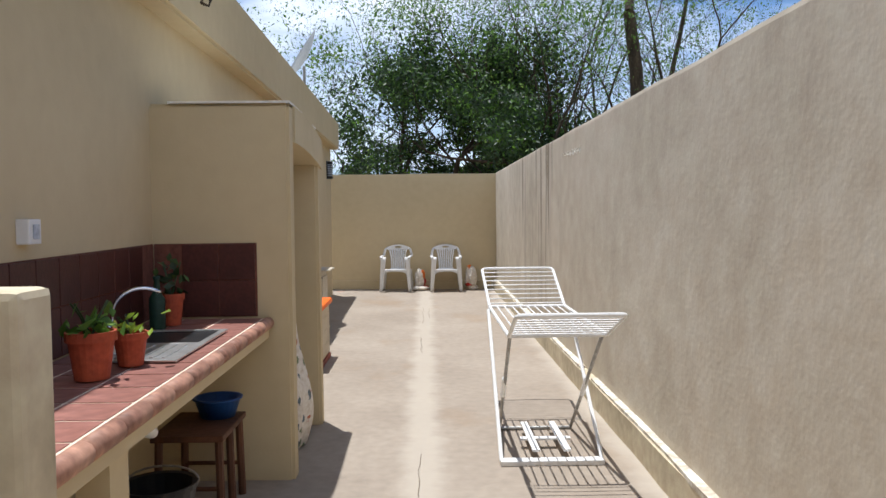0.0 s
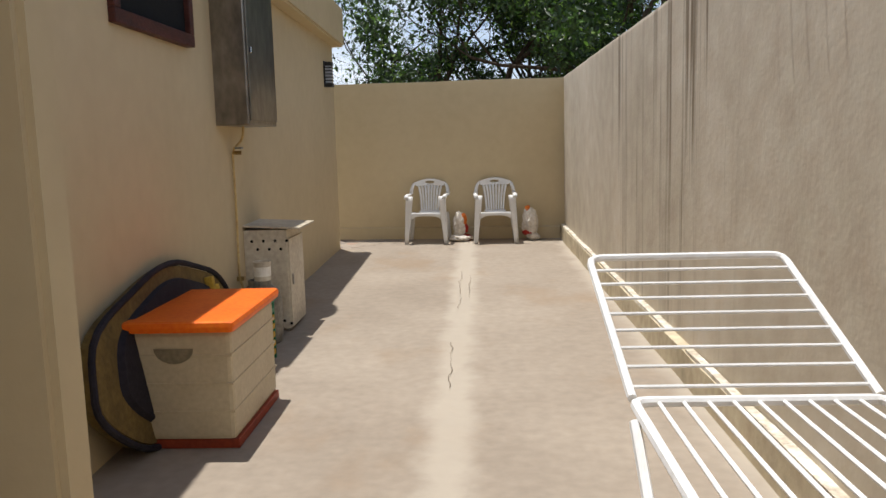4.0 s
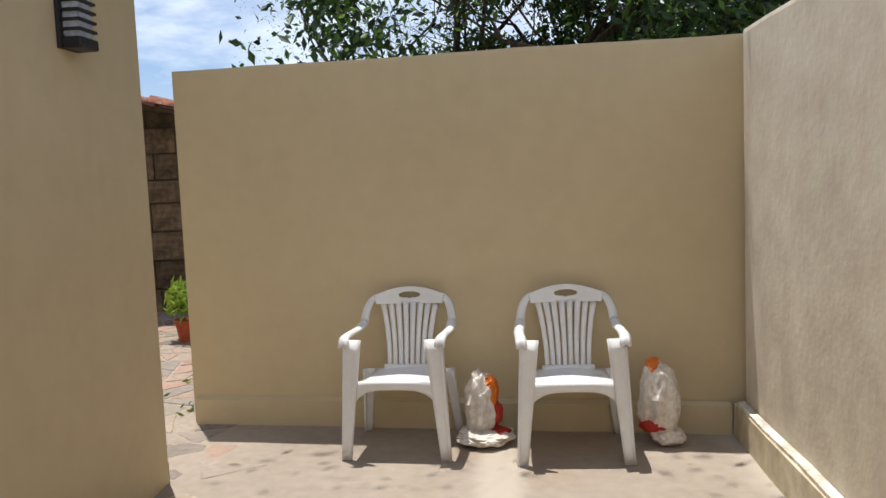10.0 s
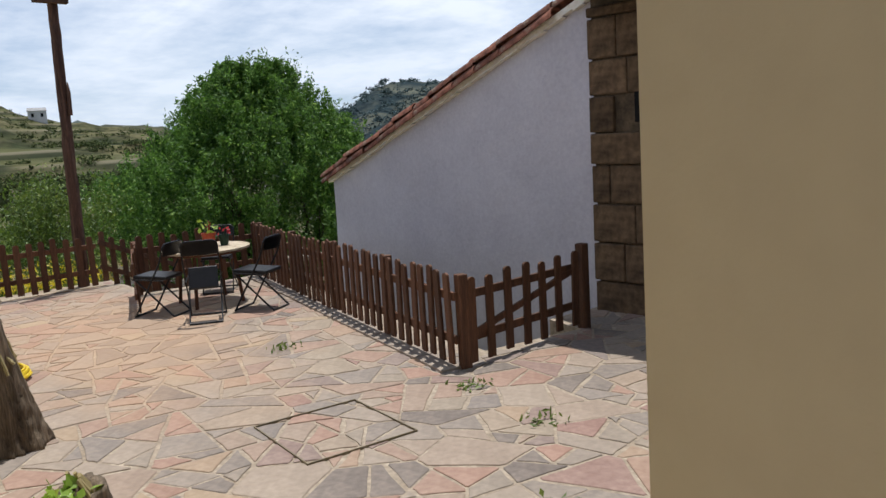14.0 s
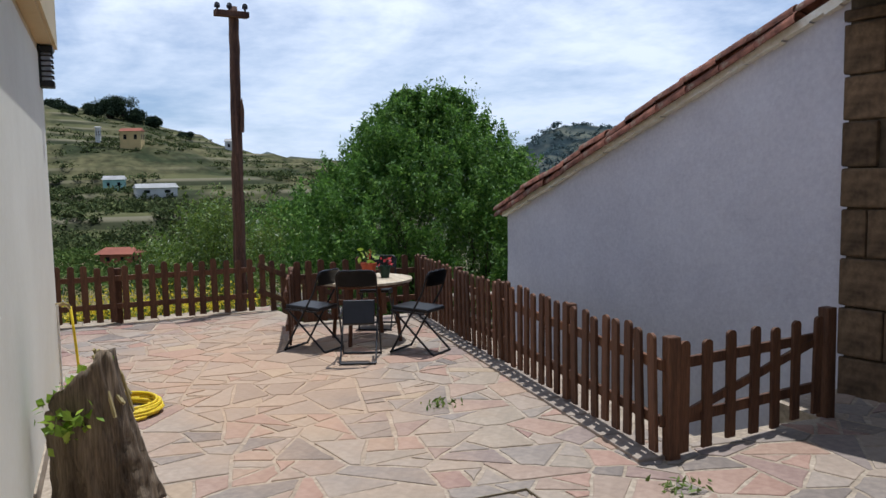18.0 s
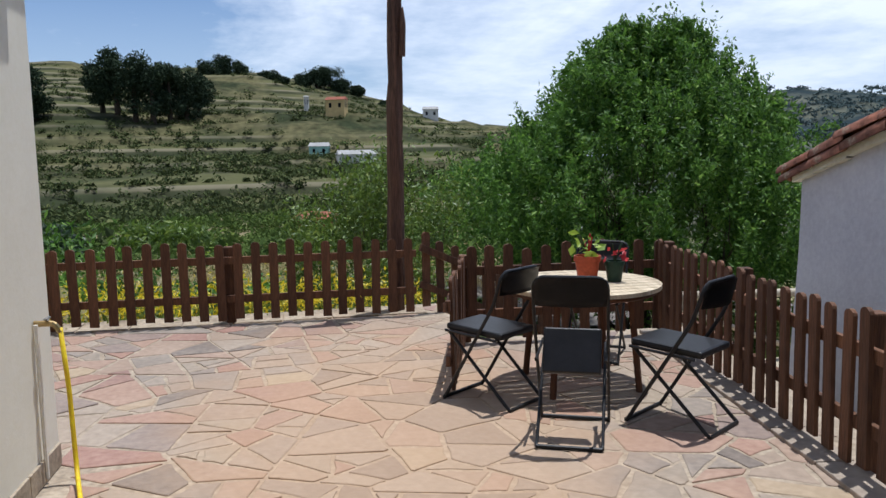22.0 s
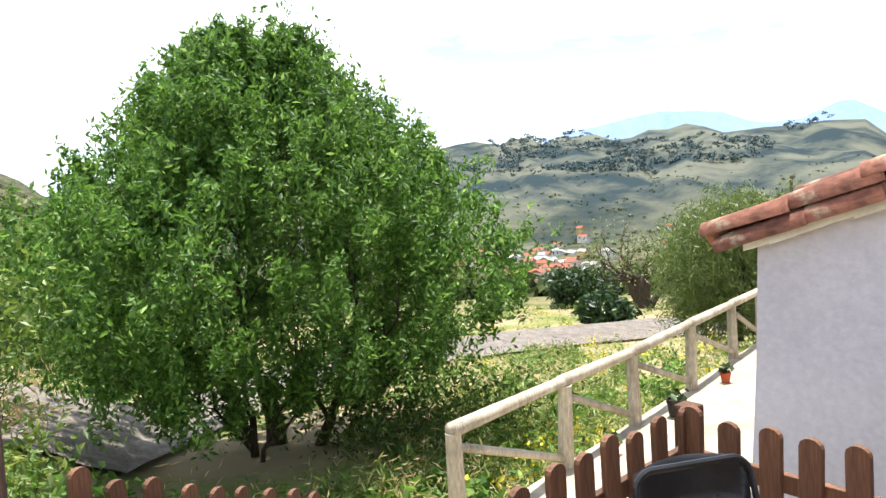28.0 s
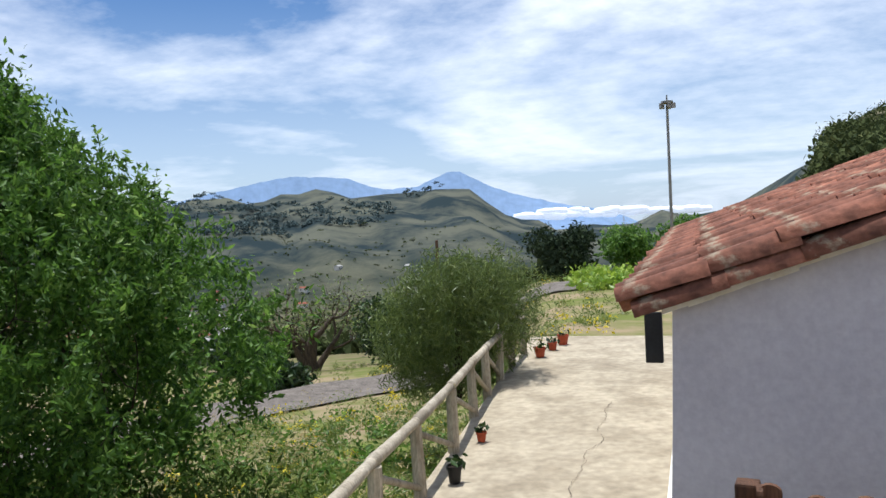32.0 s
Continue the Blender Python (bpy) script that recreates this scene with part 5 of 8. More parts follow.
# stone kerb under the fence
bm = bmesh.new()
ka, kb = Vector(GP), Vector(FPC)
kd = (kb - ka).normalized()
for i in range(12):
    p = ka + kd * (i * 0.43)
    box(bm, i * 0.43 + 0.005, -0.02, -0.05, i * 0.43 + 0.425, 0.16, 0.02, 0.008, pose(ka.x, ka.y, 0, 0, 0, math.degrees(math.atan2(kd.y, kd.x))))
struct("kerb_fence", uneven(bm, 0.006, 3), M["flag"], "row of flat kerb stones under the picket fence", "kerb")
bm = bmesh.new()
for i in range(11):
    box(bm, -11.98, 12.0 + i * 0.4, -0.06, -11.62, 12.39 + i * 0.4, 0.012, 0.008)
struct("kerb_edge", uneven(bm, 0.008, 3), M["mortar"], "pale edging along the terrace", "kerb")


# rustic rail of peeled poles beside the path
def pole_rail():
    f = thing("pole_rail", pose(0, 0, 0), "rustic rail of pale peeled poles with diagonal struts", "railing")
    xs = [(-12.81, 19.32), (-13.03, 20.91), (-13.13, 22.24), (-13.22, 23.62), (-13.41, 25.16), (-13.52, 26.3), (-13.6, 27.4), (-13.65, 28.5), (-13.68, 29.6)]
    zs = [-0.25, -0.32, -0.35, -0.33, -0.37, -0.38, -0.38, -0.38, -0.38]
    rg = random.Random(8)
    for (x, y), z in zip(xs, zs):
        part("post", uneven(rod([(x, y, PZ - 0.1), (x + rg.uniform(-0.02, 0.02), y, z + 0.0)], 0.06, 9, radii=[0.068, 0.058]), 0.008, 5), M["timber"], f)
    for i in range(len(xs) - 1):
        p, q = Vector((*xs[i], zs[i] + 0.03)), Vector((*xs[i + 1], zs[i + 1] + 0.03))
        d = (q - p)
        pts = [p - d * 0.02 + Vector((0, 0, 0.0))] + [p + d * k / 5 + Vector((noise.noise((i, k, 0)) * 0.02, 0, noise.noise((i, k, 5)) * 0.02)) for k in range(1, 5)] + [q + d * 0.02]
        part("rail", rod(pts, 0.05, 9, radii=[0.056 - 0.002 * k for k in range(6)]), M["timber"], f, smooth=True)
        part("strut", rod([p + Vector((0.02, 0, -0.12)), Vector((q.x, q.y, PZ + 0.06))], 0.032, 8), M["timber"], f, smooth=True)


pole_rail()

# telegraph pole at the fence
tp = thing("utility_pole", pose(0, 0, 0), "tall weathered dark timber utility pole with a short crossarm", "pole")
PTOP = 3.62
pts, rad = [], []
for i in range(30):
    z = -1.2 + (PTOP + 1.2) * i / 29
    f = (z - 0.6) / 3.0
    pts.append((-11.80 - 0.02 * f + 0.010 * noise.noise((i * 0.7, 0, 0)), 16.17 + 0.05 * f + 0.018 * noise.noise((i * 0.6, 4, 0)), z))
    rad.append(0.088 - 0.0011 * i + 0.009 * noise.noise((i * 1.3, 8, 0)))
b = rod(pts, 0.1, 18, radii=rad)
for v in b.verts:                              # long splits and knots
    a = math.atan2(v.co.y - 16.17, v.co.x + 11.80)
    v.co += Vector((math.cos(a), math.sin(a), 0)) * (0.012 * noise.noise((math.cos(a) * 3, math.sin(a) * 3, v.co.z * 0.8)) - 0.012 * max(0.0, 0.25 - abs(noise.noise((math.cos(a) * 2.2, math.sin(a) * 2.2, v.co.z * 0.25 + 7)))) * 4)
part("shaft", b, M["pole"], tp, smooth=True)
part("split_stub", rod([(-11.76, 16.25, 2.15), (-11.755, 16.262, 2.42), (-11.76, 16.262, 2.55)], 0.02, 6, radii=[0.03, 0.026, 0.006]), M["pole"], tp)
part("crossarm", bbox(-0.05, -0.24, -0.035, 0.05, 0.16, 0.035, 0.008, pose(-11.74, 16.22, PTOP - 0.10, 0, 0, 8)), M["pole"], tp)
for dy in (-0.20, -0.06, 0.12):
    part("insulator", lathe([(0.012, 0), (0.012, 0.03), (0.032, 0.035), (0.034, 0.06), (0.022, 0.09), (0.0001, 0.10)], 10, cx=-11.74, cy=16.22 + dy), M["lampblack"], tp).location = (0, 0, PTOP - 0.066)


# ---------------------------------------------------------------- courtyard things
def tile_field(name, parent, origin, u, v, nu, nv, size, gap, thick, material, off=0.0):
    """Square tiles on a plane; u and v are unit vectors, the tiles stand out along u x v. They share one mesh."""
    u, v = Vector(u), Vector(v)
    w = u.cross(v)
    bm = bbox(gap / 2, gap / 2, 0, size - gap / 2, size - gap / 2, thick, min(0.004, thick * 0.4))
    me = bpy.data.meshes.new(name)
    bm.to_mesh(me); bm.free()
    me.materials.append(material)
    for i in range(nu):
        for j in range(nv):
            ob = new(name, me)
            ob.parent = parent
            p = Vector(origin) + u * (i * size + off) + v * (j * size)
            ob.matrix_basis = Matrix(((u.x, v.x, w.x, p.x), (u.y, v.y, w.y, p.y), (u.z, v.z, w.z, p.z), (0, 0, 0, 1)))


def sink_counter():
    t = thing("sink_counter", pose(0, 0, 0), "outdoor sink counter topped with terracotta tiles and a bullnose edge", "counter")
    y0, y1 = 1.42, 3.985
    slab = prism([(HW(1.4), y0), (-0.735, y0), (-0.735, y1), (HW(4), y1)], 0.79, 0.884)
    part("slab", slab, M["cream"], t)
    part("grout_bed", prism([(HW(1.4) + 0.002, y0 + 0.002), (-0.752, y0 + 0.002), (-0.752, y1 - 0.002), (HW(4) + 0.002, y1 - 0.002)], 0.884, 0.893), M["grout"], t)
    tile_field("tile", t, (-0.762, y0 + 0.005, 0.8935), (0, 1, 0), (-1, 0, 0), 12, 3, 0.2125, 0.014, 0.0025, M["counter_tile"])
    for o in [c for c in t.children if c.name.startswith("tile")]:
        o.scale = (1, 1, -1) if o.matrix_basis.to_3x3() @ Vector((0, 0, 1)) == Vector((0, 0, -1)) else o.scale
    for i in range(12):
        a = y0 + 0.004 + i * 0.2135
        part("edge_tile", rod([(-0.738, a + 0.003, 0.869), (-0.738, a + 0.207, 0.869)], 0.033, 12), M["edge_tile"], t, "rounded dusty terracotta edge tile", smooth=True)
    part("leg", prism([(-0.86, 1.86), (-0.765, 1.86), (-0.765, 2.0), (-0.86, 2.0)], 0, 0.795), M["cream"], t)
    return t


sink_counter()
# splashbacks
sb = thing("splashback", pose(0, 0, 0), "dark red-brown tiled splashback behind the sink", "splashback")
HWM = lambda y: HW(y) + 0.006
part("bed_long", prism([(HW(1.42) - 0.01, 1.42), (HW(1.42) + 0.006, 1.42), (HW(3.99) + 0.006, 3.99), (HW(3.99) - 0.01, 3.99)], 0.905, 1.302), M["grout_dark"], sb)
part("bed_end", bbox(HW(4) + 0.01, 3.99, 0.905, -0.795, 4.01, 1.302), M["grout_dark"], sb)
dlong = Vector((-0.021, 1, 0)).normalized()
tile_field("tile", sb, (HW(1.43) + 0.0065, 1.43, 0.906), dlong, (0, 0, 1), 12, 2, 0.197, 0.006, 0.007, M["terracotta_dark"])
tile_field("tile", sb, (-0.80 - 0.55, 3.9895, 0.906), (1, 0, 0), (0, 0, 1), 2, 2, 0.197, 0.006, 0.007, M["terracotta_dark"], off=0.155)


def sink():
    t = thing("kitchen_sink", pose(-1.02, 3.08, 0.902), "stainless steel sink with ribbed drainer set in the tiles", "sink")
    bm = bmesh.new()
    box(bm, -0.19, -0.40, 0.0, 0.19, -0.02, 0.008, 0.003)
    part("drainer", bm, M["steel"], t, "brushed steel drainer")
    for i in range(7):
        part("rib", bbox(-0.15 + i * 0.045, -0.36, 0.008, -0.135 + i * 0.045, -0.06, 0.014, 0.002), M["steel"], t)
    for a in ((-0.19, -0.02, 0.19, 0.01), (-0.19, 0.37, 0.19, 0.40), (-0.19, 0.01, -0.16, 0.37), (0.16, 0.01, 0.19, 0.37)):
        part("rim", bbox(a[0], a[1], 0, a[2], a[3], 0.010, 0.002), M["steel"], t)
    # bowl is almost flat; the shade of its depth is put into black steel
    bm = bmesh.new()
    lo = [(-0.14, 0.03), (0.14, 0.03), (0.14, 0.35), (-0.14, 0.35)]
    hi = [(-0.16, 0.01), (0.16, 0.01), (0.16, 0.37), (-0.16, 0.37)]
    A = [bm.verts.new((x, y, 0.004)) for x, y in hi]; B = [bm.verts.new((x, y, 0.0005)) for x, y in lo]
    for k in range(4):
        bm.faces.new((A[k], A[(k + 1) % 4], B[(k + 1) % 4], B[k]))
    bm.faces.new(B)
    part("bowl", bm, M["blacksteel"], t, "shallow sink bowl, its inner shade put into the black colour")
    f = part("faucet", rod([(-0.21 + 0.115 - 0.115 * math.cos(a), 0.02 + 0.045 - 0.045 * math.cos(a), 0.13 + 0.11 * math.sin(a)) if a > 0 else (-0.21, 0.02, 0.0) for a in [0.0] + [0.02 + 2.2 * k / 12 for k in range(13)]], 0.008, 10), M["chrome"], t, "arched chrome spout", smooth=True)
    part("faucet_base", lathe([(0.026, 0), (0.026, 0.04), (0.016, 0.05), (0.014, 0.09)], 14, cx=-0.21, cy=0.02), M["chrome"], t)
    part("lever", rod([(-0.21, 0.02, 0.07), (-0.20, -0.05, 0.10)], 0.007), M["chrome"], t)


sink()


def pot_plant(x, y, z, r, h, leafm, label, n=60, ls=0.03, rise=0.07, potm="pot", seed=1, stem=0):
    t = thing("potted_plant", pose(x, y, z), label, "plant pot")
    part("pot", lathe([(r * 0.72, 0), (r * 0.95, h * 0.80), (r * 1.06, h * 0.80), (r * 1.06, h), (r * 0.94, h), (r * 0.90, h * 0.86), (0.0001, h * 0.86)], 22), M[potm], t, smooth=False)
    part("soil", lathe([(r * 0.90, h * 0.84), (r * 0.5, h * 0.90), (0.0001, h * 0.92)], 16), M["soil"], t)
    rg = np.random.default_rng(seed)
    c = np.stack([rg.normal(0, r * 0.62, n), rg.normal(0, r * 0.62, n), h * 0.95 + np.abs(rg.normal(0, rise, n))], 1)
    leaves("leaves", c, ls, M[leafm], t, rg, 1.6, -0.2, up=1.0)
    for i in range(stem):
        a = rg.uniform(0, 6.28)
        part("stem", rod([(0, 0, h * 0.85), (r * 0.4 * math.cos(a), r * 0.4 * math.sin(a), h + rise), (r * 0.8 * math.cos(a), r * 0.8 * math.sin(a), h + rise * 2)], 0.004, 5), M["leaf_dark"], t)
    return t


pot_plant(-1.03, 2.40, 0.901, 0.080, 0.165, "leaf", "terracotta pot of bright green leaves on the sink counter", 34, 0.030, 0.05, seed=2, stem=4)
pot_plant(-0.985, 2.64, 0.901, 0.062, 0.125, "leaf_lime", "small terracotta pot with pale leaves on the sink counter", 24, 0.024, 0.03, seed=3, stem=3)
pot_plant(-1.17, 3.72, 0.901, 0.06, 0.16, "leaf_dark", "terracotta pot in the shaded corner of the counter", 30, 0.03, 0.08, seed=4, stem=3)
bt = thing("bottle", pose(-1.19, 3.56, 0.901), "dark green glass bottle by the splashback", "bottle")
part("body", lathe([(0.036, 0), (0.038, 0.01), (0.038, 0.15), (0.016, 0.19), (0.014, 0.24), (0.017, 0.245), (0.017, 0.26), (0.0001, 0.26)], 16), M["potgreen"], bt, smooth=True)
sw = thing("switch_box", pose(HW(2.54), 2.54, 1.36), "white surface-mounted light switch on the cream wall", "switch")
part("box", bbox(0, -0.045, 0, 0.05, 0.045, 0.09, 0.006), M["plastic_white"], sw)
part("rocker", bbox(0.05, -0.022, 0.018, 0.056, 0.022, 0.072, 0.003), M["lampglass"], sw, "pale grey rocker")

# under the counter
st = thing("wooden_stool", pose(-1.0, 3.58, 0), "dark wooden stool under the counter", "stool")
part("seat", bbox(-0.17, -0.24, 0.40, 0.17, 0.24, 0.43, 0.008), M["darkwood"], st)
for a, b in ((-0.14, -0.2), (0.14, -0.2), (-0.14, 0.2), (0.14, 0.2), (0.14, 0.0)):
    part("leg", rod([(a * 1.06, b * 1.06, 0), (a, b, 0.40)], 0.02, 8), M["darkwood"], st)
for b in (-0.2, 0.2):
    part("stretcher", rod([(-0.14, b, 0.17), (0.14, b, 0.17)], 0.012, 6), M["darkwood"], st)
bs = thing("basin", pose(-0.95, 3.72, 0.431), "blue plastic basin on the stool", "basin")
part("bowl", lathe([(0.085, 0), (0.115, 0.09), (0.125, 0.092), (0.125, 0.10), (0.108, 0.098), (0.08, 0.012), (0.0001, 0.012)], 24), M["blue"], bs, smooth=True)
tb = thing("plastic_tub", pose(-0.98, 2.45, 0), "white plastic tub with a lid under the counter", "tub")
part("tub", lathe([(0.13, 0), (0.16, 0.30), (0.0001, 0.30)], 22), M["plastic_white"], tb)
part("lid", lathe([(0.168, 0.30), (0.168, 0.33), (0.15, 0.345), (0.0001, 0.345)], 22), M["plastic_white"], tb)
bk_ = thing("bucket", pose(-1.0, 2.95, 0), "black plastic bucket under the counter", "bucket")
part("body", lathe([(0.12, 0), (0.15, 0.33), (0.16, 0.33), (0.16, 0.35), (0.14, 0.345), (0.11, 0.02), (0.0001, 0.02)], 22), M["blacksteel"], bk_)
part("handle", rod([(0.15 * math.cos(a), 0.15 * math.sin(a) * 0.3 + 0.05, 0.34 + 0.05 * math.sin(a)) for a in [math.pi * k / 10 for k in range(11)]], 0.005), M["galv"], bk_)
dr = thing("drain_pipe", pose(-0.98, 2.75, 0), "white plastic drain trap under the sink", "pipe")
part("trap", rod(rounded([(0, 0, 0.79), (0, 0, 0.62), (0.0, 0.12, 0.58), (-0.2, 0.12, 0.62)], 0.06, 5), 0.025, 10), M["plastic_white"], dr, smooth=True)


def flowercloth():
    m = mat("floral_cloth", lin(222, 214, 200), lin(206, 196, 182), 5, 0.85, 0.4, 60)
    n, l = m.node_tree.nodes, m.node_tree.links
    p = n["Principled BSDF"]
    src = p.inputs["Base Color"].links[0].from_socket
    co = n.new("ShaderNodeTexCoord")
    v = n.new("ShaderNodeTexVoronoi"); v.inputs["Scale"].default_value = 9
    l.new(co.outputs["Object"], v.inputs["Vector"])
    t = n.new("ShaderNodeTexNoise"); t.inputs["Scale"].default_value = 26
    l.new(co.outputs["Object"], t.inputs["Vector"])
    a = n.new("ShaderNodeMath"); a.operation = "MULTIPLY_ADD"; a.inputs[1].default_value = 0.55
    l.new(t.outputs[0], a.inputs[0]); l.new(v.outputs["Distance"], a.inputs[2])
    r = n.new("ShaderNodeValToRGB"); r.color_ramp.elements[0].position, r.color_ramp.elements[1].position = 0.50, 0.56
    r.color_ramp.elements[0].color = (1, 1, 1, 1); r.color_ramp.elements[1].color = (0, 0, 0, 1)
    l.new(a.outputs[0], r.inputs[0])
    r2 = n.new("ShaderNodeValToRGB"); r2.color_ramp.interpolation = "CONSTANT"
    r2.color_ramp.elements[0].color = (*lin(92, 104, 110), 1); r2.color_ramp.elements[1].color = (*lin(176, 96, 60), 1); r2.color_ramp.elements[1].position = 0.55
    e = r2.color_ramp.elements.new(0.8); e.color = (*lin(120, 128, 96), 1)
    sp = n.new("ShaderNodeSeparateColor"); l.new(v.outputs["Color"], sp.inputs[0]); l.new(sp.outputs[0], r2.inputs[0])
    mx = n.new("ShaderNodeMix"); mx.data_type = "RGBA"
    l.new(r.outputs[0], mx.inputs["Factor"]); l.new(src, mx.inputs["A"]); l.new(r2.outputs[0], mx.inputs["B"]); l.new(mx.outputs["Result"], p.inputs["Base Color"])
    return m


M["floral"] = flowercloth()
bm = bmesh.new()
R = []
for j in range(25):
    z = 0.01 + 0.93 * j / 24
    f = j / 24
    rad = (0.20 + 0.05 * math.sin(f * 5.2)) * (1.0 if f < 0.86 else max(0.05, 1 - ((f - 0.86) / 0.14) ** 2 * 0.9))
    R.append([bm.verts.new((-0.86 + rad * math.cos(a) * (1 + 0.07 * noise.noise((math.cos(a) * 2, math.sin(a) * 2, z * 3))) + 0.012 * math.sin(a * 9 + z * 4), 4.62 + 1.25 * rad * math.sin(a) * (1 + 0.07 * noise.noise((math.cos(a) * 2, math.sin(a) * 2 + 5, z * 3))), z)) for a in [2 * math.pi * k / 40 for k in range(40)]])
for a, b in zip(R, R[1:]):
    for k in range(40):
        bm.faces.new((a[k], a[(k + 1) % 40], b[(k + 1) % 40], b[k]))
bm.faces.new(R[-1])
cc = thing("fabric_cover", pose(0, 0, 0), "floral cloth draped over something in the alcove", "cover")
part("cloth", bm, M["floral"], cc, smooth=True)


def storage_box():
    t = thing("storage_box", pose(0, 0, 0), "beige plastic storage chest with an orange lid", "storage box")
    x0, x1, y0, y1 = -1.39, -0.875, 7.05, 7.80
    bm = bbox(x0, y0, 0.045, x1, y1, 0.545, 0.02)
    part("body", bm, M["offwhite"], t)
    for k, z in enumerate((0.17, 0.30, 0.43)):
        part("groove", bbox(x0 - 0.002, y0 - 0.004, z, x1 + 0.004, y1 + 0.003, z + 0.012, 0.003), M["offwhite"], t)
    part("base", bbox(x0 + 0.01, y0 + 0.01, 0.0, x1 + 0.012, y1 - 0.01, 0.045, 0.006), M["rust"], t, "red-brown plastic base")
    lid = bbox(x0 - 0.025, y0 - 0.045, 0.545, x1 + 0.03, y1 + 0.045, 0.597, 0.022)
    part("lid", lid, M["orange"], t, "bright orange lid")
    # flat half disc; the shadow inside the grip is put into its colour
    bm = bmesh.new()
    out = [(0.09 * math.cos(a), -0.07 * math.sin(a)) for a in [math.pi * k / 10 for k in range(11)]]
    lo = [bm.verts.new(((x0 + x1) / 2 + x, y0 - 0.006, 0.47 + z)) for x, z in out]
    bm.faces.new(lo)
    part("hand_grip", bm, M["recess"], t, "flat hand grip patch, its shadow put into the colour")
    return t


storage_box()


def folded_bag():
    t = thing("folded_boat", pose(-1.30, 7.55, 0.36, 0, -10, 0), "folded navy and yellow fabric hoop leaning against the wall", "folded fabric")
    def disc(ry, rz, x0, x1, wob):
        bm = bmesh.new()
        A, B = [], []
        for k in range(48):
            a = 2 * math.pi * k / 48
            q = 1 + wob * noise.noise((math.cos(a) * 1.5, math.sin(a) * 1.5, 3))
            A.append(bm.verts.new((x0, ry * q * math.cos(a), rz * q * math.sin(a))))
            B.append(bm.verts.new((x1, ry * q * 0.97 * math.cos(a), rz * q * 0.97 * math.sin(a))))
        bm.faces.new(A); bm.faces.new(list(reversed(B)))
        for k in range(48):
            bm.faces.new((A[k], B[k], B[(k + 1) % 48], A[(k + 1) % 48]))
        bmesh.ops.recalc_face_normals(bm, faces=bm.faces)
        return bm
    part("outer_panel", disc(0.92, 0.40, -0.06, 0.0, 0.10), M["khaki"], t, "dull yellow fabric edge")
    part("centre_panel", disc(0.70, 0.33, 0.0, 0.025, 0.08), M["navy"], t, "dark navy fabric centre")
    pts = [(0.0, 0.93 * math.cos(a) * (1 + 0.1 * noise.noise((math.cos(a) * 1.5, math.sin(a) * 1.5, 3))), 0.405 * math.sin(a) * (1 + 0.1 * noise.noise((math.cos(a) * 1.5, math.sin(a) * 1.5, 3)))) for a in [2 * math.pi * k / 48 for k in range(48)]]
    part("hoop", rod(pts, 0.016, 8, True), M["navy"], t)
    for k in range(4):
        part("fold", uneven(bbox(0.0, 0.55 + k * 0.07, -0.05 - k * 0.04, 0.05, 0.60 + k * 0.07, 0.26 - k * 0.05, 0.012), 0.03, 4), M["yellow"], t)


folded_bag()


def gas_cabinet():
    t = thing("gas_cabinet", pose(0, 0, 0), "white sheet-metal gas bottle cabinet with punched vent holes", "cabinet")
    x0, x1, y0, y1 = -1.465, -1.15, 9.33, 9.80
    part("body", bbox(x0, y0, 0.02, x1, y1, 0.75, 0.008), M["cabinet"], t)
    part("door", bbox(x1, y0 + 0.012, 0.03, x1 + 0.014, y1 - 0.012, 0.68, 0.004), M["cabinet"], t)
    part("door_handle", bbox(x1 + 0.014, y0 + 0.05, 0.34, x1 + 0.026, y0 + 0.07, 0.42, 0.003), M["galv"], t)
    bm = bmesh.new()
    q = [(x0 - 0.01, y0 - 0.012, 0.775), (x1 + 0.10, y0 - 0.012, 0.752), (x1 + 0.10, y1 + 0.03, 0.752), (x0 - 0.01, y1 + 0.03, 0.775)]
    A = [bm.verts.new(c) for c in q]; B = [bm.verts.new((c[0], c[1], c[2] + 0.012)) for c in q]
    bm.faces.new(list(reversed(A))); bm.faces.new(B)
    for k in range(4):
        bm.faces.new((A[k], A[(k + 1) % 4], B[(k + 1) % 4], B[k]))
    part("lid", bm, M["cabinet"], t, "sloping white sheet-metal lid")
    # thin black discs on the sheet metal, the holes' inner dark as colour
    hole = lathe([(0.011, 0), (0.011, 0.003), (0.0001, 0.003)], 10)
    bmesh.ops.rotate(hole, verts=hole.verts, cent=(0, 0, 0), matrix=Matrix.Rotation(radians(90), 3, "X"))
    me = bpy.data.meshes.new("vent_hole"); hole.to_mesh(me); hole.free(); me.materials.append(M["holes"])
    for k in range(4):
        for dx, z in ((0.06 + k * 0.085, 0.67), (0.10 + k * 0.085, 0.61)):
            if dx < 0.34:
                ob = new("vent_hole", me); ob.parent = t; ob.location = (x0 + dx, y0 - 0.0005, z)
    for dx, z in ((0.27, 0.08), (0.32, 0.06)):
        ob = new("vent_hole", me); ob.parent = t; ob.location = (x0 + dx, y0 - 0.0005, z)
    for a in (x0 + 0.02, x1 - 0.04):
        for b in (y0 + 0.01, y1 - 0.03):
            part("foot", bbox(a, b, 0, a + 0.02, b + 0.02, 0.02), M["galv"], t)


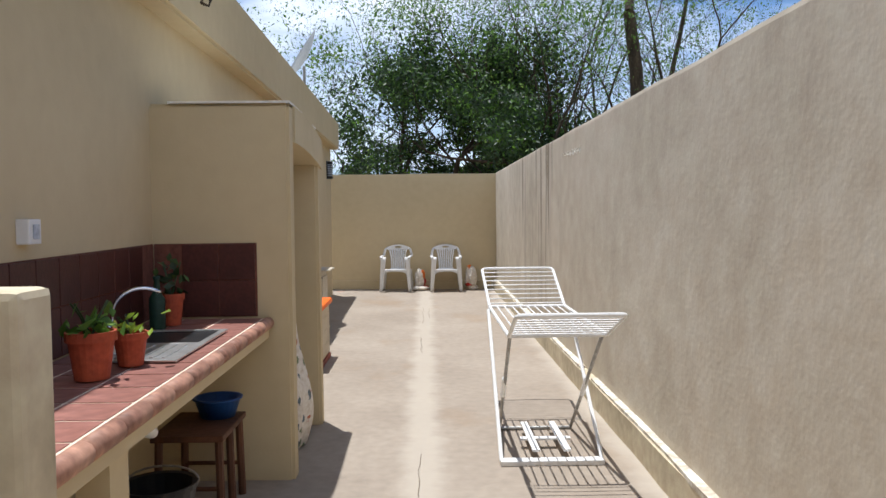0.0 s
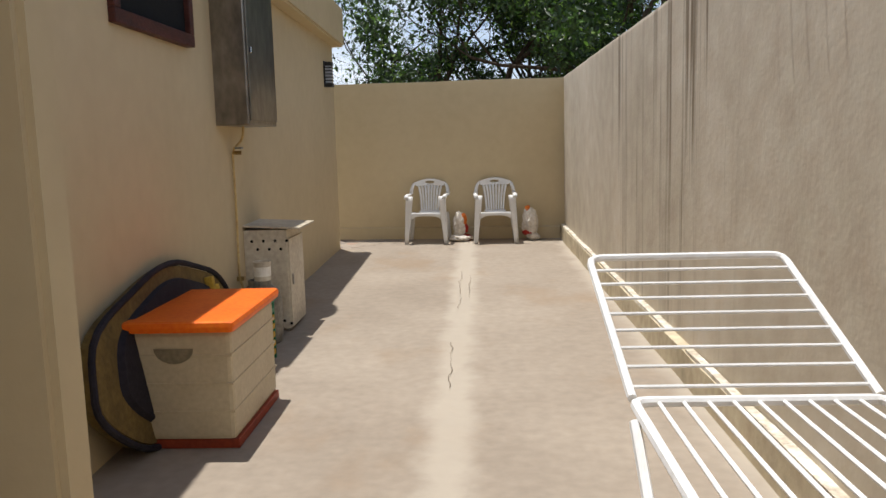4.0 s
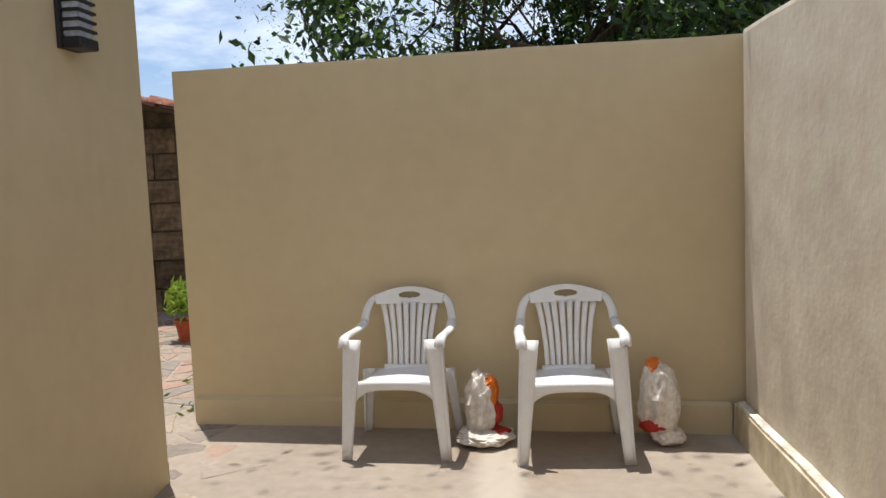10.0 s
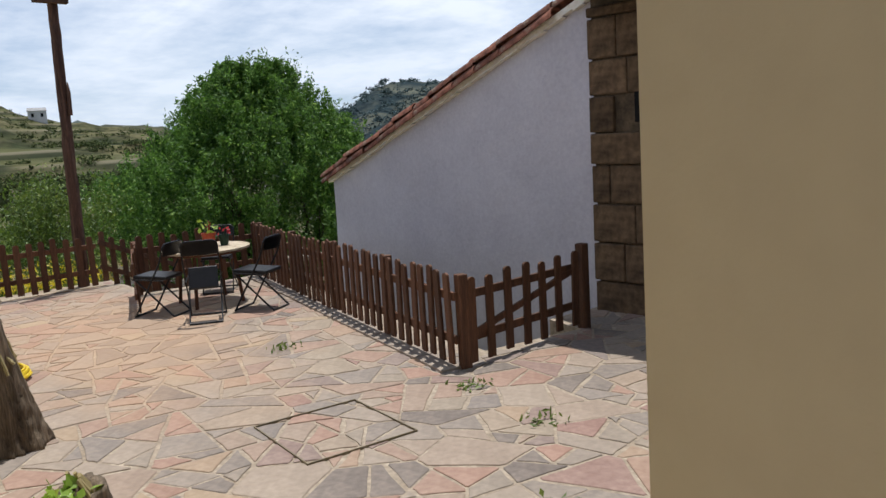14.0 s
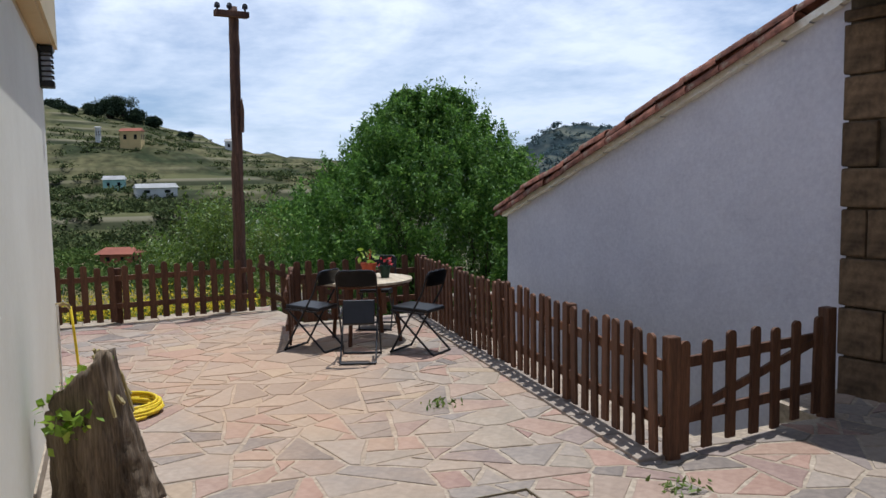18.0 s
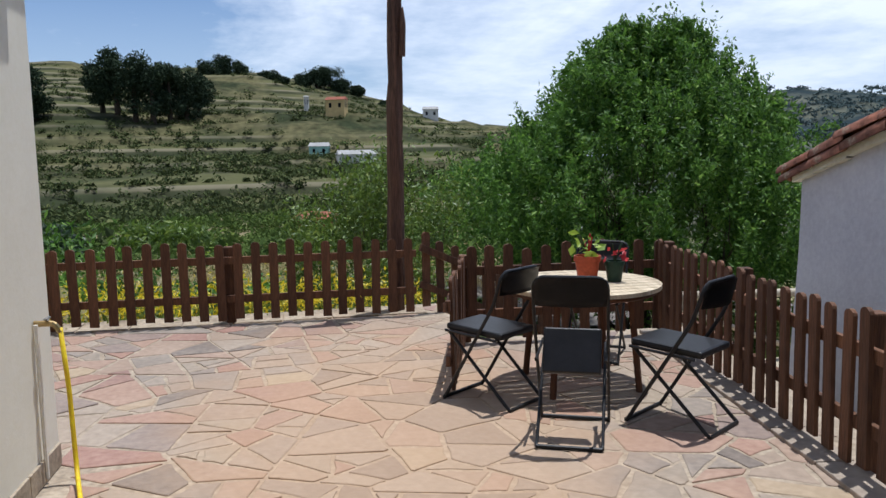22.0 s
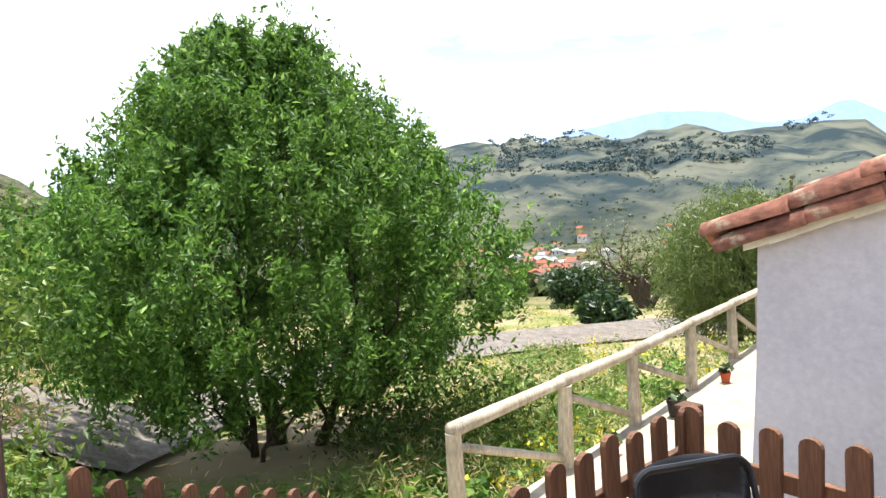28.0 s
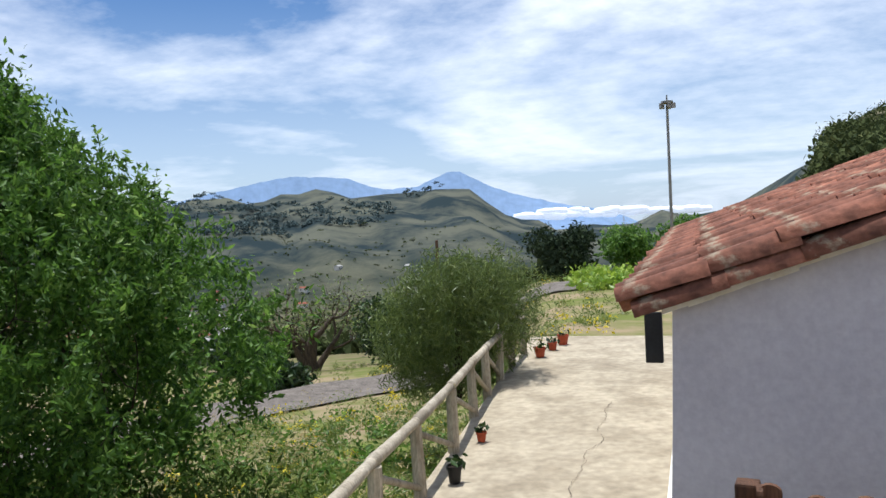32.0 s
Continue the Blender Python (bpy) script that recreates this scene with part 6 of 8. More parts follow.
gas_cabinet()
gb = thing("gas_bottle", pose(-1.28, 9.02, 0), "scuffed grey gas bottle by the cabinet", "gas bottle")
part("body", lathe([(0.13, 0), (0.14, 0.02), (0.148, 0.06), (0.148, 0.30), (0.13, 0.36), (0.08, 0.40), (0.05, 0.41), (0.0001, 0.41)], 26), M["gas"], gb, smooth=True)
part("collar", lathe([(0.075, 0.39), (0.078, 0.44), (0.07, 0.44), (0.066, 0.40)], 20), M["gas"], gb)
part("foot_ring", lathe([(0.12, 0.0), (0.124, 0.012), (0.11, 0.012)], 20), M["gas"], gb)
cn = thing("paint_tin", pose(-1.25, 9.0, 0.441), "old white paint tin standing on the gas bottle", "tin")
part("tin", lathe([(0.058, 0), (0.058, 0.115), (0.062, 0.118), (0.062, 0.13), (0.052, 0.128), (0.05, 0.02), (0.0001, 0.02)], 22), M["cabinet"], cn)
part("label_band", lathe([(0.0586, 0.03), (0.0586, 0.095)], 22), M["white_trim"], cn, "worn pale label")
cr = thing("green_crate", pose(-1.27, 8.42, 0), "green and yellow plastic crate beside the gas bottle", "crate")
for i in range(6):
    z = 0.03 + i * 0.055
    part("slat", bbox(-0.19, -0.20, z, 0.19, -0.188, z + 0.035, 0.003), M["greenpl" if i > 4 else "yellow"], cr)
    part("slat", bbox(0.178, -0.188, z, 0.19, 0.2, z + 0.035, 0.003), M["greenpl" if i > 4 else "yellow"], cr)
for a, b in ((-0.19, -0.2), (0.172, -0.2), (0.172, 0.182)):
    part("corner_post", bbox(a, b, 0.0, a + 0.018, b + 0.018, 0.38, 0.003), M["greenpl"], cr)
part("rim", rod([(-0.19, -0.2, 0.385), (0.19, -0.2, 0.385), (0.19, 0.2, 0.385), (-0.19, 0.2, 0.385)], 0.016, 8, True), M["greenpl"], cr)
part("bottom", bbox(-0.185, -0.185, 0.01, 0.175, 0.19, 0.02), M["greenpl"], cr)

# meter box with pipe and tap
mb = thing("meter_box", pose(0, 0, 0), "brushed metal boiler box fixed high on the cream wall", "wall box")
part("body", bbox(HW(9.2) + 0.001, 8.84, 1.49, -1.235, 9.56, 2.47, 0.01), M["boxsteel"], mb)
part("door", bbox(-1.235, 8.86, 1.52, -1.223, 9.54, 2.44, 0.004), M["boxsteel"], mb, "dull steel door")
part("latch", bbox(-1.223, 8.875, 1.95, -1.205, 8.905, 1.99, 0.004), M["chrome"], mb)
# bright reflection along the box top, added as a white strip
part("top_reflection", bbox(HW(9.2) + 0.001, 8.825, 2.472, -1.22, 9.58, 2.50, 0.006), M["white_trim"], mb, "white strip painted for the reflection along the box top")
pp = thing("gas_pipe", pose(0, 0, 0), "thin cream-painted gas pipe with a tap running down the wall", "pipe")
xq = HW(9.1) + 0.02
part("pipe", rod(rounded([(xq + 0.06, 9.2, 1.49), (xq + 0.05, 9.2, 1.40), (xq, 9.12, 1.33), (xq, 9.12, 0.9), (xq, 9.10, 0.45), (xq + 0.02, 9.12, 0.35)], 0.04, 4), 0.008, 8), M["pipe_cream"], pp)
part("tap", rod([(xq, 9.12, 1.31), (xq + 0.06, 9.12, 1.31)], 0.014, 8), M["brass"], pp)
part("tap_lever", bbox(xq + 0.02, 9.10, 1.335, xq + 0.07, 9.14, 1.35, 0.004), M["galv"], pp)
part("clip", bbox(HW(9.1), 9.10, 0.42, xq + 0.03, 9.14, 0.45, 0.003), M["brass"], pp)


def drying_rack():
    t = thing("clothes_airer", pose(0, 0, 0), "white folding clothes airer with raised wings on the concrete", "clothes airer")
    z = 0.78
    xl, xr = 0.565, 1.10         # frame sides
    yn, yf = 3.975, 5.32         # hinge lines of the wings
    W = M["wire"]
    part("frame", rod(rounded([(xl, yn, z), (xl, yf, z), (xr, yf, z), (xr, yn, z), (xl, yn, z)], 0.03, 3)[:-1], 0.012, 8, True), W, t)
    for i in range(9):
        x = xl + (xr - xl) * (i + 1) / 10
        part("line_bar", rod([(x, yn, z), (x, yf, z)], 0.005, 6), W, t)
    # both wings fold up, the far one away from the path, the near one towards it
    for nm, y0, y1, z1, x0, x1 in (("far_wing_frame", yf, 5.95, 1.005, 0.555, 1.11), ("near_wing_frame", yn, 3.52, 0.95, 0.557, 1.10)):
        k = 0.014 if y1 > y0 else -0.014
        part(nm, rod(rounded([(xl, y0 + k, z + 0.004), (x0, y1, z1), (x1, y1, z1), (xr, y0 + k, z + 0.004)], 0.04, 3), 0.011, 8), W, t)
        for i in range(8):
            f = (i + 0.7) / 8.7
            a = Vector((xl, y0, z)).lerp(Vector((x0, y1, z1)), f); b = Vector((xr, y0, z)).lerp(Vector((x1, y1, z1)), f)
            part("line_bar", rod([a, b], 0.005, 6), W, t)
    # crossed legs: white ones down from the far hinge, bare steel ones from the near hinge
    for x, k in ((xl, 1), (xr, -1)):
        part("leg", rod([(x - 0.016 * k, yf - 0.10, z - 0.01), (x - 0.024 * k, 4.20, 0.02)], 0.012, 8), W, t)
        part("leg", rod([(x + 0.012 * k, yn + 0.06, z - 0.01), (x + 0.03 * k, 4.93, 0.02)], 0.011, 8), M["galv"], t, "bare steel leg")
        part("leg_sleeve", rod([(x + 0.0185 * k, 4.42, 0.455), (x + 0.0215 * k, 4.58, 0.315)], 0.016, 8), W, t)
    part("floor_bar", bbox(xl - 0.03, 4.16, 0.0, xr + 0.03, 4.235, 0.03, 0.006), W, t)
    part("floor_bar", rod([(xl + 0.03, 4.93, 0.012), (xr - 0.03, 4.93, 0.012)], 0.012, 8), M["galv"], t)
    for x in (xl + 0.16, xl + 0.34):
        part("brace", bbox(x, 4.23, 0.06, x + 0.045, 4.86, 0.075, 0.004), W, t)
    part("brace_tie", bbox(xl + 0.12, 4.50, 0.05, xl + 0.43, 4.55, 0.064, 0.004), W, t)
    return t


drying_rack()


def plastic_chair():
    t = thing("plastic_chair", pose(0, 0, 0), "white moulded plastic armchair with slatted back against the end wall", "chair", "courtyard chairs")
    W = M["plastic_white"]
    def sheet(f, nu, nv, th=0.012, name="panel"):
        bm = bmesh.new()
        g = [[Vector(f(i / nu, j / nv)) for i in range(nu + 1)] for j in range(nv + 1)]
        v = [[bm.verts.new(p) for p in r] for r in g]
        for j in range(nv):
            for i in range(nu):
                bm.faces.new((v[j][i], v[j][i + 1], v[j + 1][i + 1], v[j + 1][i]))
        bmesh.ops.recalc_face_normals(bm, faces=bm.faces)
        bmesh.ops.solidify(bm, geom=list(bm.faces), thickness=th)
        return bm
    # local: front is -y, width x; sizes in metres
    part("seat", sheet(lambda u, v: ((u - 0.5) * (0.44 - 0.08 * v), -0.22 + 0.42 * v, 0.430 + 0.010 * math.cos((u - 0.5) * 5) - 0.050 * math.sin(v * 2.2) + 0.012 * v - 0.03 * max(0, 0.12 - v) / 0.12), 12, 10), W, t, smooth=True)
    part("front_apron", sheet(lambda u, v: ((u - 0.5) * 0.46, -0.222 - 0.004 * v, 0.425 - v * (0.045 + 0.13 * abs(2 * u - 1) ** 4)), 16, 3, 0.01), W, t, smooth=True)
    # broad tapering legs that run up into the arms
    for s in (-1, 1):
        for fy, top, by in ((-0.235, 0.655, -0.262), (0.19, 0.40, 0.25)):
            wd = lambda v, fy=fy: (0.044 + 0.040 * v) if fy < 0 else (0.040 + 0.018 * v)
            f = lambda u, v, s=s, fy=fy, top=top, by=by: (s * (0.238 + 0.026 * (1 - v)) - s * wd(v) * u, by + (fy - by) * v + 0.004 * math.sin(u * math.pi), v * top)
            part("leg", sheet(f, 4, 8, 0.018), W, t, smooth=True)
            f2 = lambda u, v, s=s, fy=fy, top=top, by=by: (s * (0.238 + 0.026 * (1 - v)), by + (fy - by) * v + (0.06 if fy < 0 else -0.05) * u * (0.62 + 0.38 * v), v * top)
            part("leg_flange", sheet(f2, 3, 6, 0.012), W, t, smooth=True)
        arm = lambda u, v, s=s: (s * (0.205 + 0.052 * u) + s * 0.008 * math.sin(v * 3), -0.258 + 0.46 * v, 0.668 + 0.018 * math.sin(u * math.pi) - 0.020 * v - (0.045 * (1 - v / 0.14) ** 2 if v < 0.14 else 0) + 0.16 * max(0, v - 0.78) ** 1.2)
        part("armrest", sheet(arm, 5, 16, 0.016), W, t, smooth=True)
        side = lambda u, v, s=s: (s * (0.250 - 0.075 * v ** 1.8 - 0.040 * u), 0.190 + 0.095 * v + 0.012 * u, 0.665 + 0.165 * math.sin(v * 1.5))
        part("back_post", sheet(side, 2, 10, 0.014), W, t, smooth=True)
    # crest of the back with its oval grip hole
    bm = bmesh.new()
    nu, nv = 64, 20
    pt = lambda u, v: ((2 * u - 1) * (0.178 + 0.010 * v), 0.283 + 0.012 * v - 0.025 * (2 * u - 1) ** 2, 0.770 + 0.100 * v - 0.050 * (2 * u - 1) ** 2 * v)
    g = [[bm.verts.new(pt(i / nu, j / nv)) for i in range(nu + 1)] for j in range(nv + 1)]
    for j in range(nv):
        for i in range(nu):
            u, v = (i + 0.5) / nu, (j + 0.5) / nv
            if ((u - 0.5) / 0.16) ** 2 + ((v - 0.52) / 0.20) ** 2 > 1:
                bm.faces.new((g[j][i], g[j][i + 1], g[j + 1][i + 1], g[j + 1][i]))
    bmesh.ops.delete(bm, geom=[v for v in bm.verts if not v.link_faces], context="VERTS")
    bmesh.ops.recalc_face_normals(bm, faces=bm.faces)
    bmesh.ops.solidify(bm, geom=list(bm.faces), thickness=0.013)
    part("back_crest", bm, W, t, smooth=True)
    for k in range(8):
        wide = lambda v: 0.118 + 0.045 * v ** 2.2
        part("back_slat", sheet(lambda u, v, k=k: (wide(v) * (-1 + (k + 0.13 + 0.74 * u) / 4), 0.190 + 0.095 * v + 0.004 * math.cos(v * 3), 0.385 + 0.395 * v), 2, 8, 0.012), W, t, smooth=True)
    part("back_foot", sheet(lambda u, v: ((2 * u - 1) * 0.13, 0.180 + 0.014 * v, 0.375 + 0.045 * v), 8, 2, 0.014), W, t, smooth=True)
    return t


pc = plastic_chair()
for c_ in pc.children:
    c_.data.transform(Matrix.Diagonal((1.10, 1.0, 0.965, 1)))
pc.matrix_basis = pose(-0.44, 14.45, 0.0, 0, 0, -4)
copy_thing(pc, pose(0.465, 14.35, 0.0, 0, 0, 0))


def carrier_bag(x, y, h, r, seed, label, bands):
    t = thing("carrier_bag", pose(x, y, 0), label, "bag")
    rg = random.Random(seed)
    def blob(z0, z1, rr, s, squash=1.0):
        bm = bmesh.new()
        n = bmesh.ops.create_icosphere(bm, subdivisions=4, radius=1)
        for v in bm.verts:
            p = v.co.copy()
            k = 1 + 0.20 * noise.noise(p * 2.1 + Vector((s, 0, 0))) + 0.10 * noise.noise(p * 6 + Vector((s, 3, 0))) + 0.05 * noise.noise(p * 14)
            v.co = Vector((p.x * rr * k, p.y * rr * squash * k, (z0 + z1) / 2 + p.z * (z1 - z0) / 2 * k))
            v.co.z = max(v.co.z, 0.001)
        return bm
    for k, (nm, z0, z1, rr, m, ox) in enumerate(bands):
        b = blob(z0, z1, rr, seed * 7 + k)
        bmesh.ops.translate(b, verts=b.verts, vec=(ox, -0.004 * k, 0))
        part(nm, b, M[m], t)
    return t


carrier_bag(0.0, 14.47, 0.4, 0.1, 3, "crumpled white and orange plastic bag between the chairs", (("bag", 0.0, 0.40, 0.085, "bagwhite", -0.02), ("orange_print", 0.17, 0.38, 0.055, "bagorange", 0.025), ("red_print", 0.10, 0.24, 0.04, "bagred", 0.06), ("loose_bag", 0.0, 0.09, 0.15, "bagwhite", 0.0), ("red_loose", 0.0, 0.095, 0.085, "bagred", 0.06)))
carrier_bag(0.93, 14.42, 0.5, 0.1, 5, "upright white plastic bag by the wall corner", (("bag", 0.02, 0.44, 0.105, "bagwhite", 0.0), ("orange_top", 0.36, 0.47, 0.04, "bagorange", -0.03), ("loose_bag", 0.0, 0.10, 0.09, "bagwhite", 0.04), ("red_print", 0.07, 0.15, 0.075, "bagred", -0.035)))

# satellite dish on the roof
ds = thing("satellite_dish", pose(-1.53, 10.8, 3.04), "pale satellite dish on a mast behind the parapet", "satellite dish")
part("mast", rod([(0, 0, -0.1), (0, 0, 0.42)], 0.02, 8), M["galv"], ds)
bm = bmesh.new()
rg_ = [[bm.verts.new((0.42 * (j / 6) * math.cos(a), 0.45 * (j / 6) * math.sin(a), 0.10 * (j / 6) ** 2)) for a in [2 * math.pi * k / 32 for k in range(32)]] for j in range(1, 7)]
c0 = bm.verts.new((0, 0, 0))
for k in range(32):
    bm.faces.new((c0, rg_[0][k], rg_[0][(k + 1) % 32]))
for a, b in zip(rg_, rg_[1:]):
    for k in range(32):
        bm.faces.new((a[k], b[k], b[(k + 1) % 32], a[(k + 1) % 32]))
bmesh.ops.solidify(bm, geom=list(bm.faces), thickness=0.01)
bmesh.ops.transform(bm, matrix=pose(0.02, 0.0, 0.50, 0, -58, 12), verts=bm.verts)
part("reflector", bm, M["dish"], ds, smooth=True)
part("feed_arm", rod([(-0.08, 0, 0.26), (-0.45, 0.05, 0.62)], 0.012, 6), M["galv"], ds)
part("feed_horn", bbox(-0.50, 0.02, 0.58, -0.42, 0.10, 0.66, 0.01), M["dish"], ds)

# small white hooks high on the boundary wall
for y in (6.30, 6.44, 6.60, 6.74, 6.88):
    hk3 = thing("wall_hook", pose(XR, y, 1.955), "small white-painted hook screwed into the boundary wall", "hook", "wall hooks")
    part("plate", bbox(-0.008, -0.012, -0.02, 0.004, 0.012, 0.03, 0.002), M["white_trim"], hk3)
    part("prong", rod(rounded([(-0.006, 0, 0.0), (-0.035, 0, -0.012), (-0.045, 0, 0.015)], 0.01, 3), 0.005, 6), M["white_trim"], hk3)


# ---------------------------------------------------------------- terrace things
flagstones()
stone_blocks()
# vent high in the block wall, a black sheet in place of its inner shade
rc = part("vent", bbox(0.42, 0.005, 1.64, 0.90, 0.022, 1.93), M["holes"], STONE, "flat black vent sheet, its inner shade put into the colour")
rc.matrix_basis = SM


def round_table():
    t = thing("round_table", pose(-9.35, 16.90, 0), "round slatted wooden table with a weathered pale top", "table")
    R_, zt = 0.456, 0.60
    n = 11
    w = 2 * R_ / n
    for i in range(n):
        x0, x1 = -R_ + i * w + 0.004, -R_ + (i + 1) * w - 0.004
        out = []
        m_ = 6
        for k in range(m_ + 1):
            x = x0 + (x1 - x0) * k / m_
            out.append((x, math.sqrt(max(0.0, R_ * R_ - x * x))))
        pts = out + [(x, -y) for x, y in reversed(out)]
        pts = [p for k, p in enumerate(pts) if k == 0 or (Vector(p) - Vector(pts[k - 1])).length > 1e-4]
        part("slat", prism(pts[::-1], zt - 0.022, zt), M["tabletop"], t)
    ring = [(R_ * 0.93 * math.cos(a), R_ * 0.93 * math.sin(a), zt - 0.035) for a in [2 * math.pi * k / 40 for k in range(40)]]
    part("apron", rod(ring, 0.014, 6, True), M["darkwood"], t)
    for a in (45, 135, 225, 315):
        c, s = math.cos(radians(a)), math.sin(radians(a))
        part("leg", rod([(0.30 * c, 0.30 * s, zt - 0.03), (0.36 * c, 0.36 * s, 0.0)], 0.02, 8), M["darkwood"], t)
    for a in (45, 135):
        c, s = math.cos(radians(a)), math.sin(radians(a))
        part("cross_bar", bbox(-0.33, -0.02, zt - 0.05, 0.33, 0.02, zt - 0.024, 0.002, pose(0, 0, 0, 0, 0, a)), M["darkwood"], t)
    return t


round_table()
pot_plant(-9.36, 16.945, 0.601, 0.074, 0.15, "leaf_lime", "terracotta pot with a red-flowered succulent on the table", 26, 0.03, 0.06, seed=12, stem=4)
rp = thing("flower_spike", pose(-9.36, 16.945, 0.73), "thin red flower spikes in the table pot", "flower")
for k in range(4):
    part("spike", rod([(0, 0, 0), (0.02 * math.cos(k * 1.7), 0.02 * math.sin(k * 1.7), 0.08), (0.04 * math.cos(k * 1.7), 0.03 * math.sin(k * 1.7), 0.15 - 0.02 * k)], 0.005, 5), M["red_leaf"], rp)
pot_plant(-9.32, 17.095, 0.601, 0.056, 0.12, "red_leaf", "small dark green plastic pot with a reddish plant on the table", 14, 0.022, 0.05, "potgreen", seed=13, stem=3)


def folding_chair(tipped=False):
    """Sits with its back towards -y."""
    t = thing("folding_chair", pose(0, 0, 0), "black folding chair with its padded seat tipped up" if tipped else "black folding chair with padded vinyl seat and steel tube frame", "chair", "terrace chairs")
    S = M["blacksteel"]
    sx = 0.20
    def yz(y, z):
        return (y, z)
    # back frame runs from the front feet up to the backrest, the rear frame from the rear feet to the seat front
    back = rounded([(-sx, 0.20, 0.0), (-sx, -0.13, 0.50), (-sx, -0.18, 0.64), (-sx + 0.04, -0.185, 0.665), (sx - 0.04, -0.185, 0.665), (sx, -0.18, 0.64), (sx, -0.13, 0.50), (sx, 0.20, 0.0)], 0.035, 3)
    part("back_frame", rod(back, 0.0095, 8), S, t)
    rear = rounded([(-sx + 0.022, 0.17, 0.345), (-sx + 0.022, -0.20, 0.02), (-sx + 0.022, -0.215, 0.0095), (sx - 0.022, -0.215, 0.0095), (sx - 0.022, -0.20, 0.02), (sx - 0.022, 0.17, 0.345)], 0.02, 3)
    part("rear_frame", rod(rear, 0.0095, 8), S, t)
    part("front_foot_bar", rod([(-sx, 0.20, 0.0095), (sx, 0.20, 0.0095)], 0.0095, 8), S, t)
    part("seat_rail", rod([(-sx + 0.01, -0.14, 0.335), (-sx + 0.01, 0.19, 0.35)], 0.008, 6), S, t)
    part("seat_rail", rod([(sx - 0.01, -0.14, 0.335), (sx - 0.01, 0.19, 0.35)], 0.008, 6), S, t)
    b = bbox(-sx + 0.018, -0.155, 0.345, sx - 0.018, 0.205, 0.378, 0.014)
    bmesh.ops.transform(b, matrix=pose(0, -0.03, 0.355, 62, 0, 0) @ pose(0, -0.02, -0.36) @ Matrix.Diagonal((0.9, 0.52, 1, 1)) if tipped else pose(0, 0, 0, 2.5, 0, 0), verts=b.verts)
    part("seat", b, M["black"], t, "black padded vinyl seat")
    bm = bmesh.new()
    rows = []
    for j in range(5):
        v = j / 4
        rows.append([bm.verts.new(((u - 0.5) * (2 * sx - 0.005 - 0.05 * (v - 0.5) ** 2), -0.165 - 0.028 * v - 0.04 * (1 - (2 * u - 1) ** 2), 0.555 + 0.105 * v + 0.012 * (1 - (2 * u - 1) ** 2) * v)) for u in [k / 12 for k in range(13)]])
    for a, c in zip(rows, rows[1:]):
        for k in range(12):
            bm.faces.new((a[k], a[k + 1], c[k + 1], c[k]))
    bmesh.ops.solidify(bm, geom=list(bm.faces), thickness=0.018)
    part("backrest", bm, M["black"], t, "curved black backrest pad", smooth=True)
    return t


fc = folding_chair()
CHAIR = Matrix.Diagonal((0.84, 1.05, 1.11, 1))
for c_ in fc.children:
    c_.data.transform(CHAIR)
fc.matrix_basis = pose(-8.59, 17.14, 0, 0, 0, 125)
copy_thing(fc, pose(-9.20, 16.33, 0, 0, 0, 128))
copy_thing(fc, pose(-9.93, 17.24, 0, 0, 0, 238))
tipped = folding_chair(True)
for c_ in tipped.children:
    c_.data.transform(Matrix.Diagonal((0.84, 1.05, 1.19, 1)))
tipped.matrix_basis = pose(-8.56, 16.56, 0, 0, 0, 66)

# square access cover flush with the paving, edged in steel
ac = thing("access_cover", pose(-4.98, 15.96, 0, 0, 0, -2), "flush square access cover edged with thin steel strips", "drain cover")
for a, b, c, d in ((-0.37, -0.342, 0.37, -0.335), (-0.37, 0.335, 0.37, 0.342), (-0.37, -0.335, -0.363, 0.335), (0.363, -0.335, 0.37, 0.335)):
    part("edge_strip", bbox(a, b, -0.01, c, d, 0.013), M["recess"], ac)


# coiled hose and tap at the house end
hz = thing("garden_hose", pose(0, 0, 0), "coiled yellow garden hose hanging from a wall tap", "hose")
rgh = random.Random(6)
pts = []
for i in range(11 * 28):
    a = 2 * math.pi * i / 28
    tr = i / 28
    r = 0.17 + 0.022 * ((tr * 3.7) % 4) * 0.6 + 0.02 * noise.noise((tr * 0.9, 1, 0))
    cx, cy = -7.78 + 0.03 * noise.noise((tr * 0.7, 5, 0)), 14.62 + 0.03 * noise.noise((tr * 0.7, 9, 0))
    pts.append((cx + r * 1.15 * math.cos(a), cy + r * math.sin(a), 0.014 + 0.011 * (tr * 0.62) + 0.012 * noise.noise((tr * 2.5, a * 0.3, 3)) ** 2))
part("coil", rod(pts, 0.0105, 7), M["hose"], hz, smooth=True)
TAPX = HE[0] + 0.20
part("hanging_run", rod(rounded([(TAPX, HE[1] + 0.10, 0.66), (TAPX + 0.01, HE[1] + 0.12, 0.40), (TAPX + 0.06, HE[1] + 0.14, 0.05), (TAPX + 0.35, HE[1] + 0.22, 0.02), (-7.98, 14.52, 0.02)], 0.06, 4), 0.0105, 7), M["hose"], hz, smooth=True)
wt = thing("wall_tap", pose(TAPX, HE[1], 0.68), "brass garden tap on the white house wall", "tap")
part("body", rod(rounded([(0, 0, 0), (0, 0.08, 0.0), (0, 0.10, -0.04)], 0.02, 3), 0.013, 8), M["brass"], wt)
part("handle", bbox(-0.03, 0.045, 0.018, 0.03, 0.06, 0.026, 0.003), M["galv"], wt)
part("supply_pipe", rod([(0.02, 0.012, 0.0), (0.02, 0.012, -0.66)], 0.009, 6), M["white_trim"], wt)


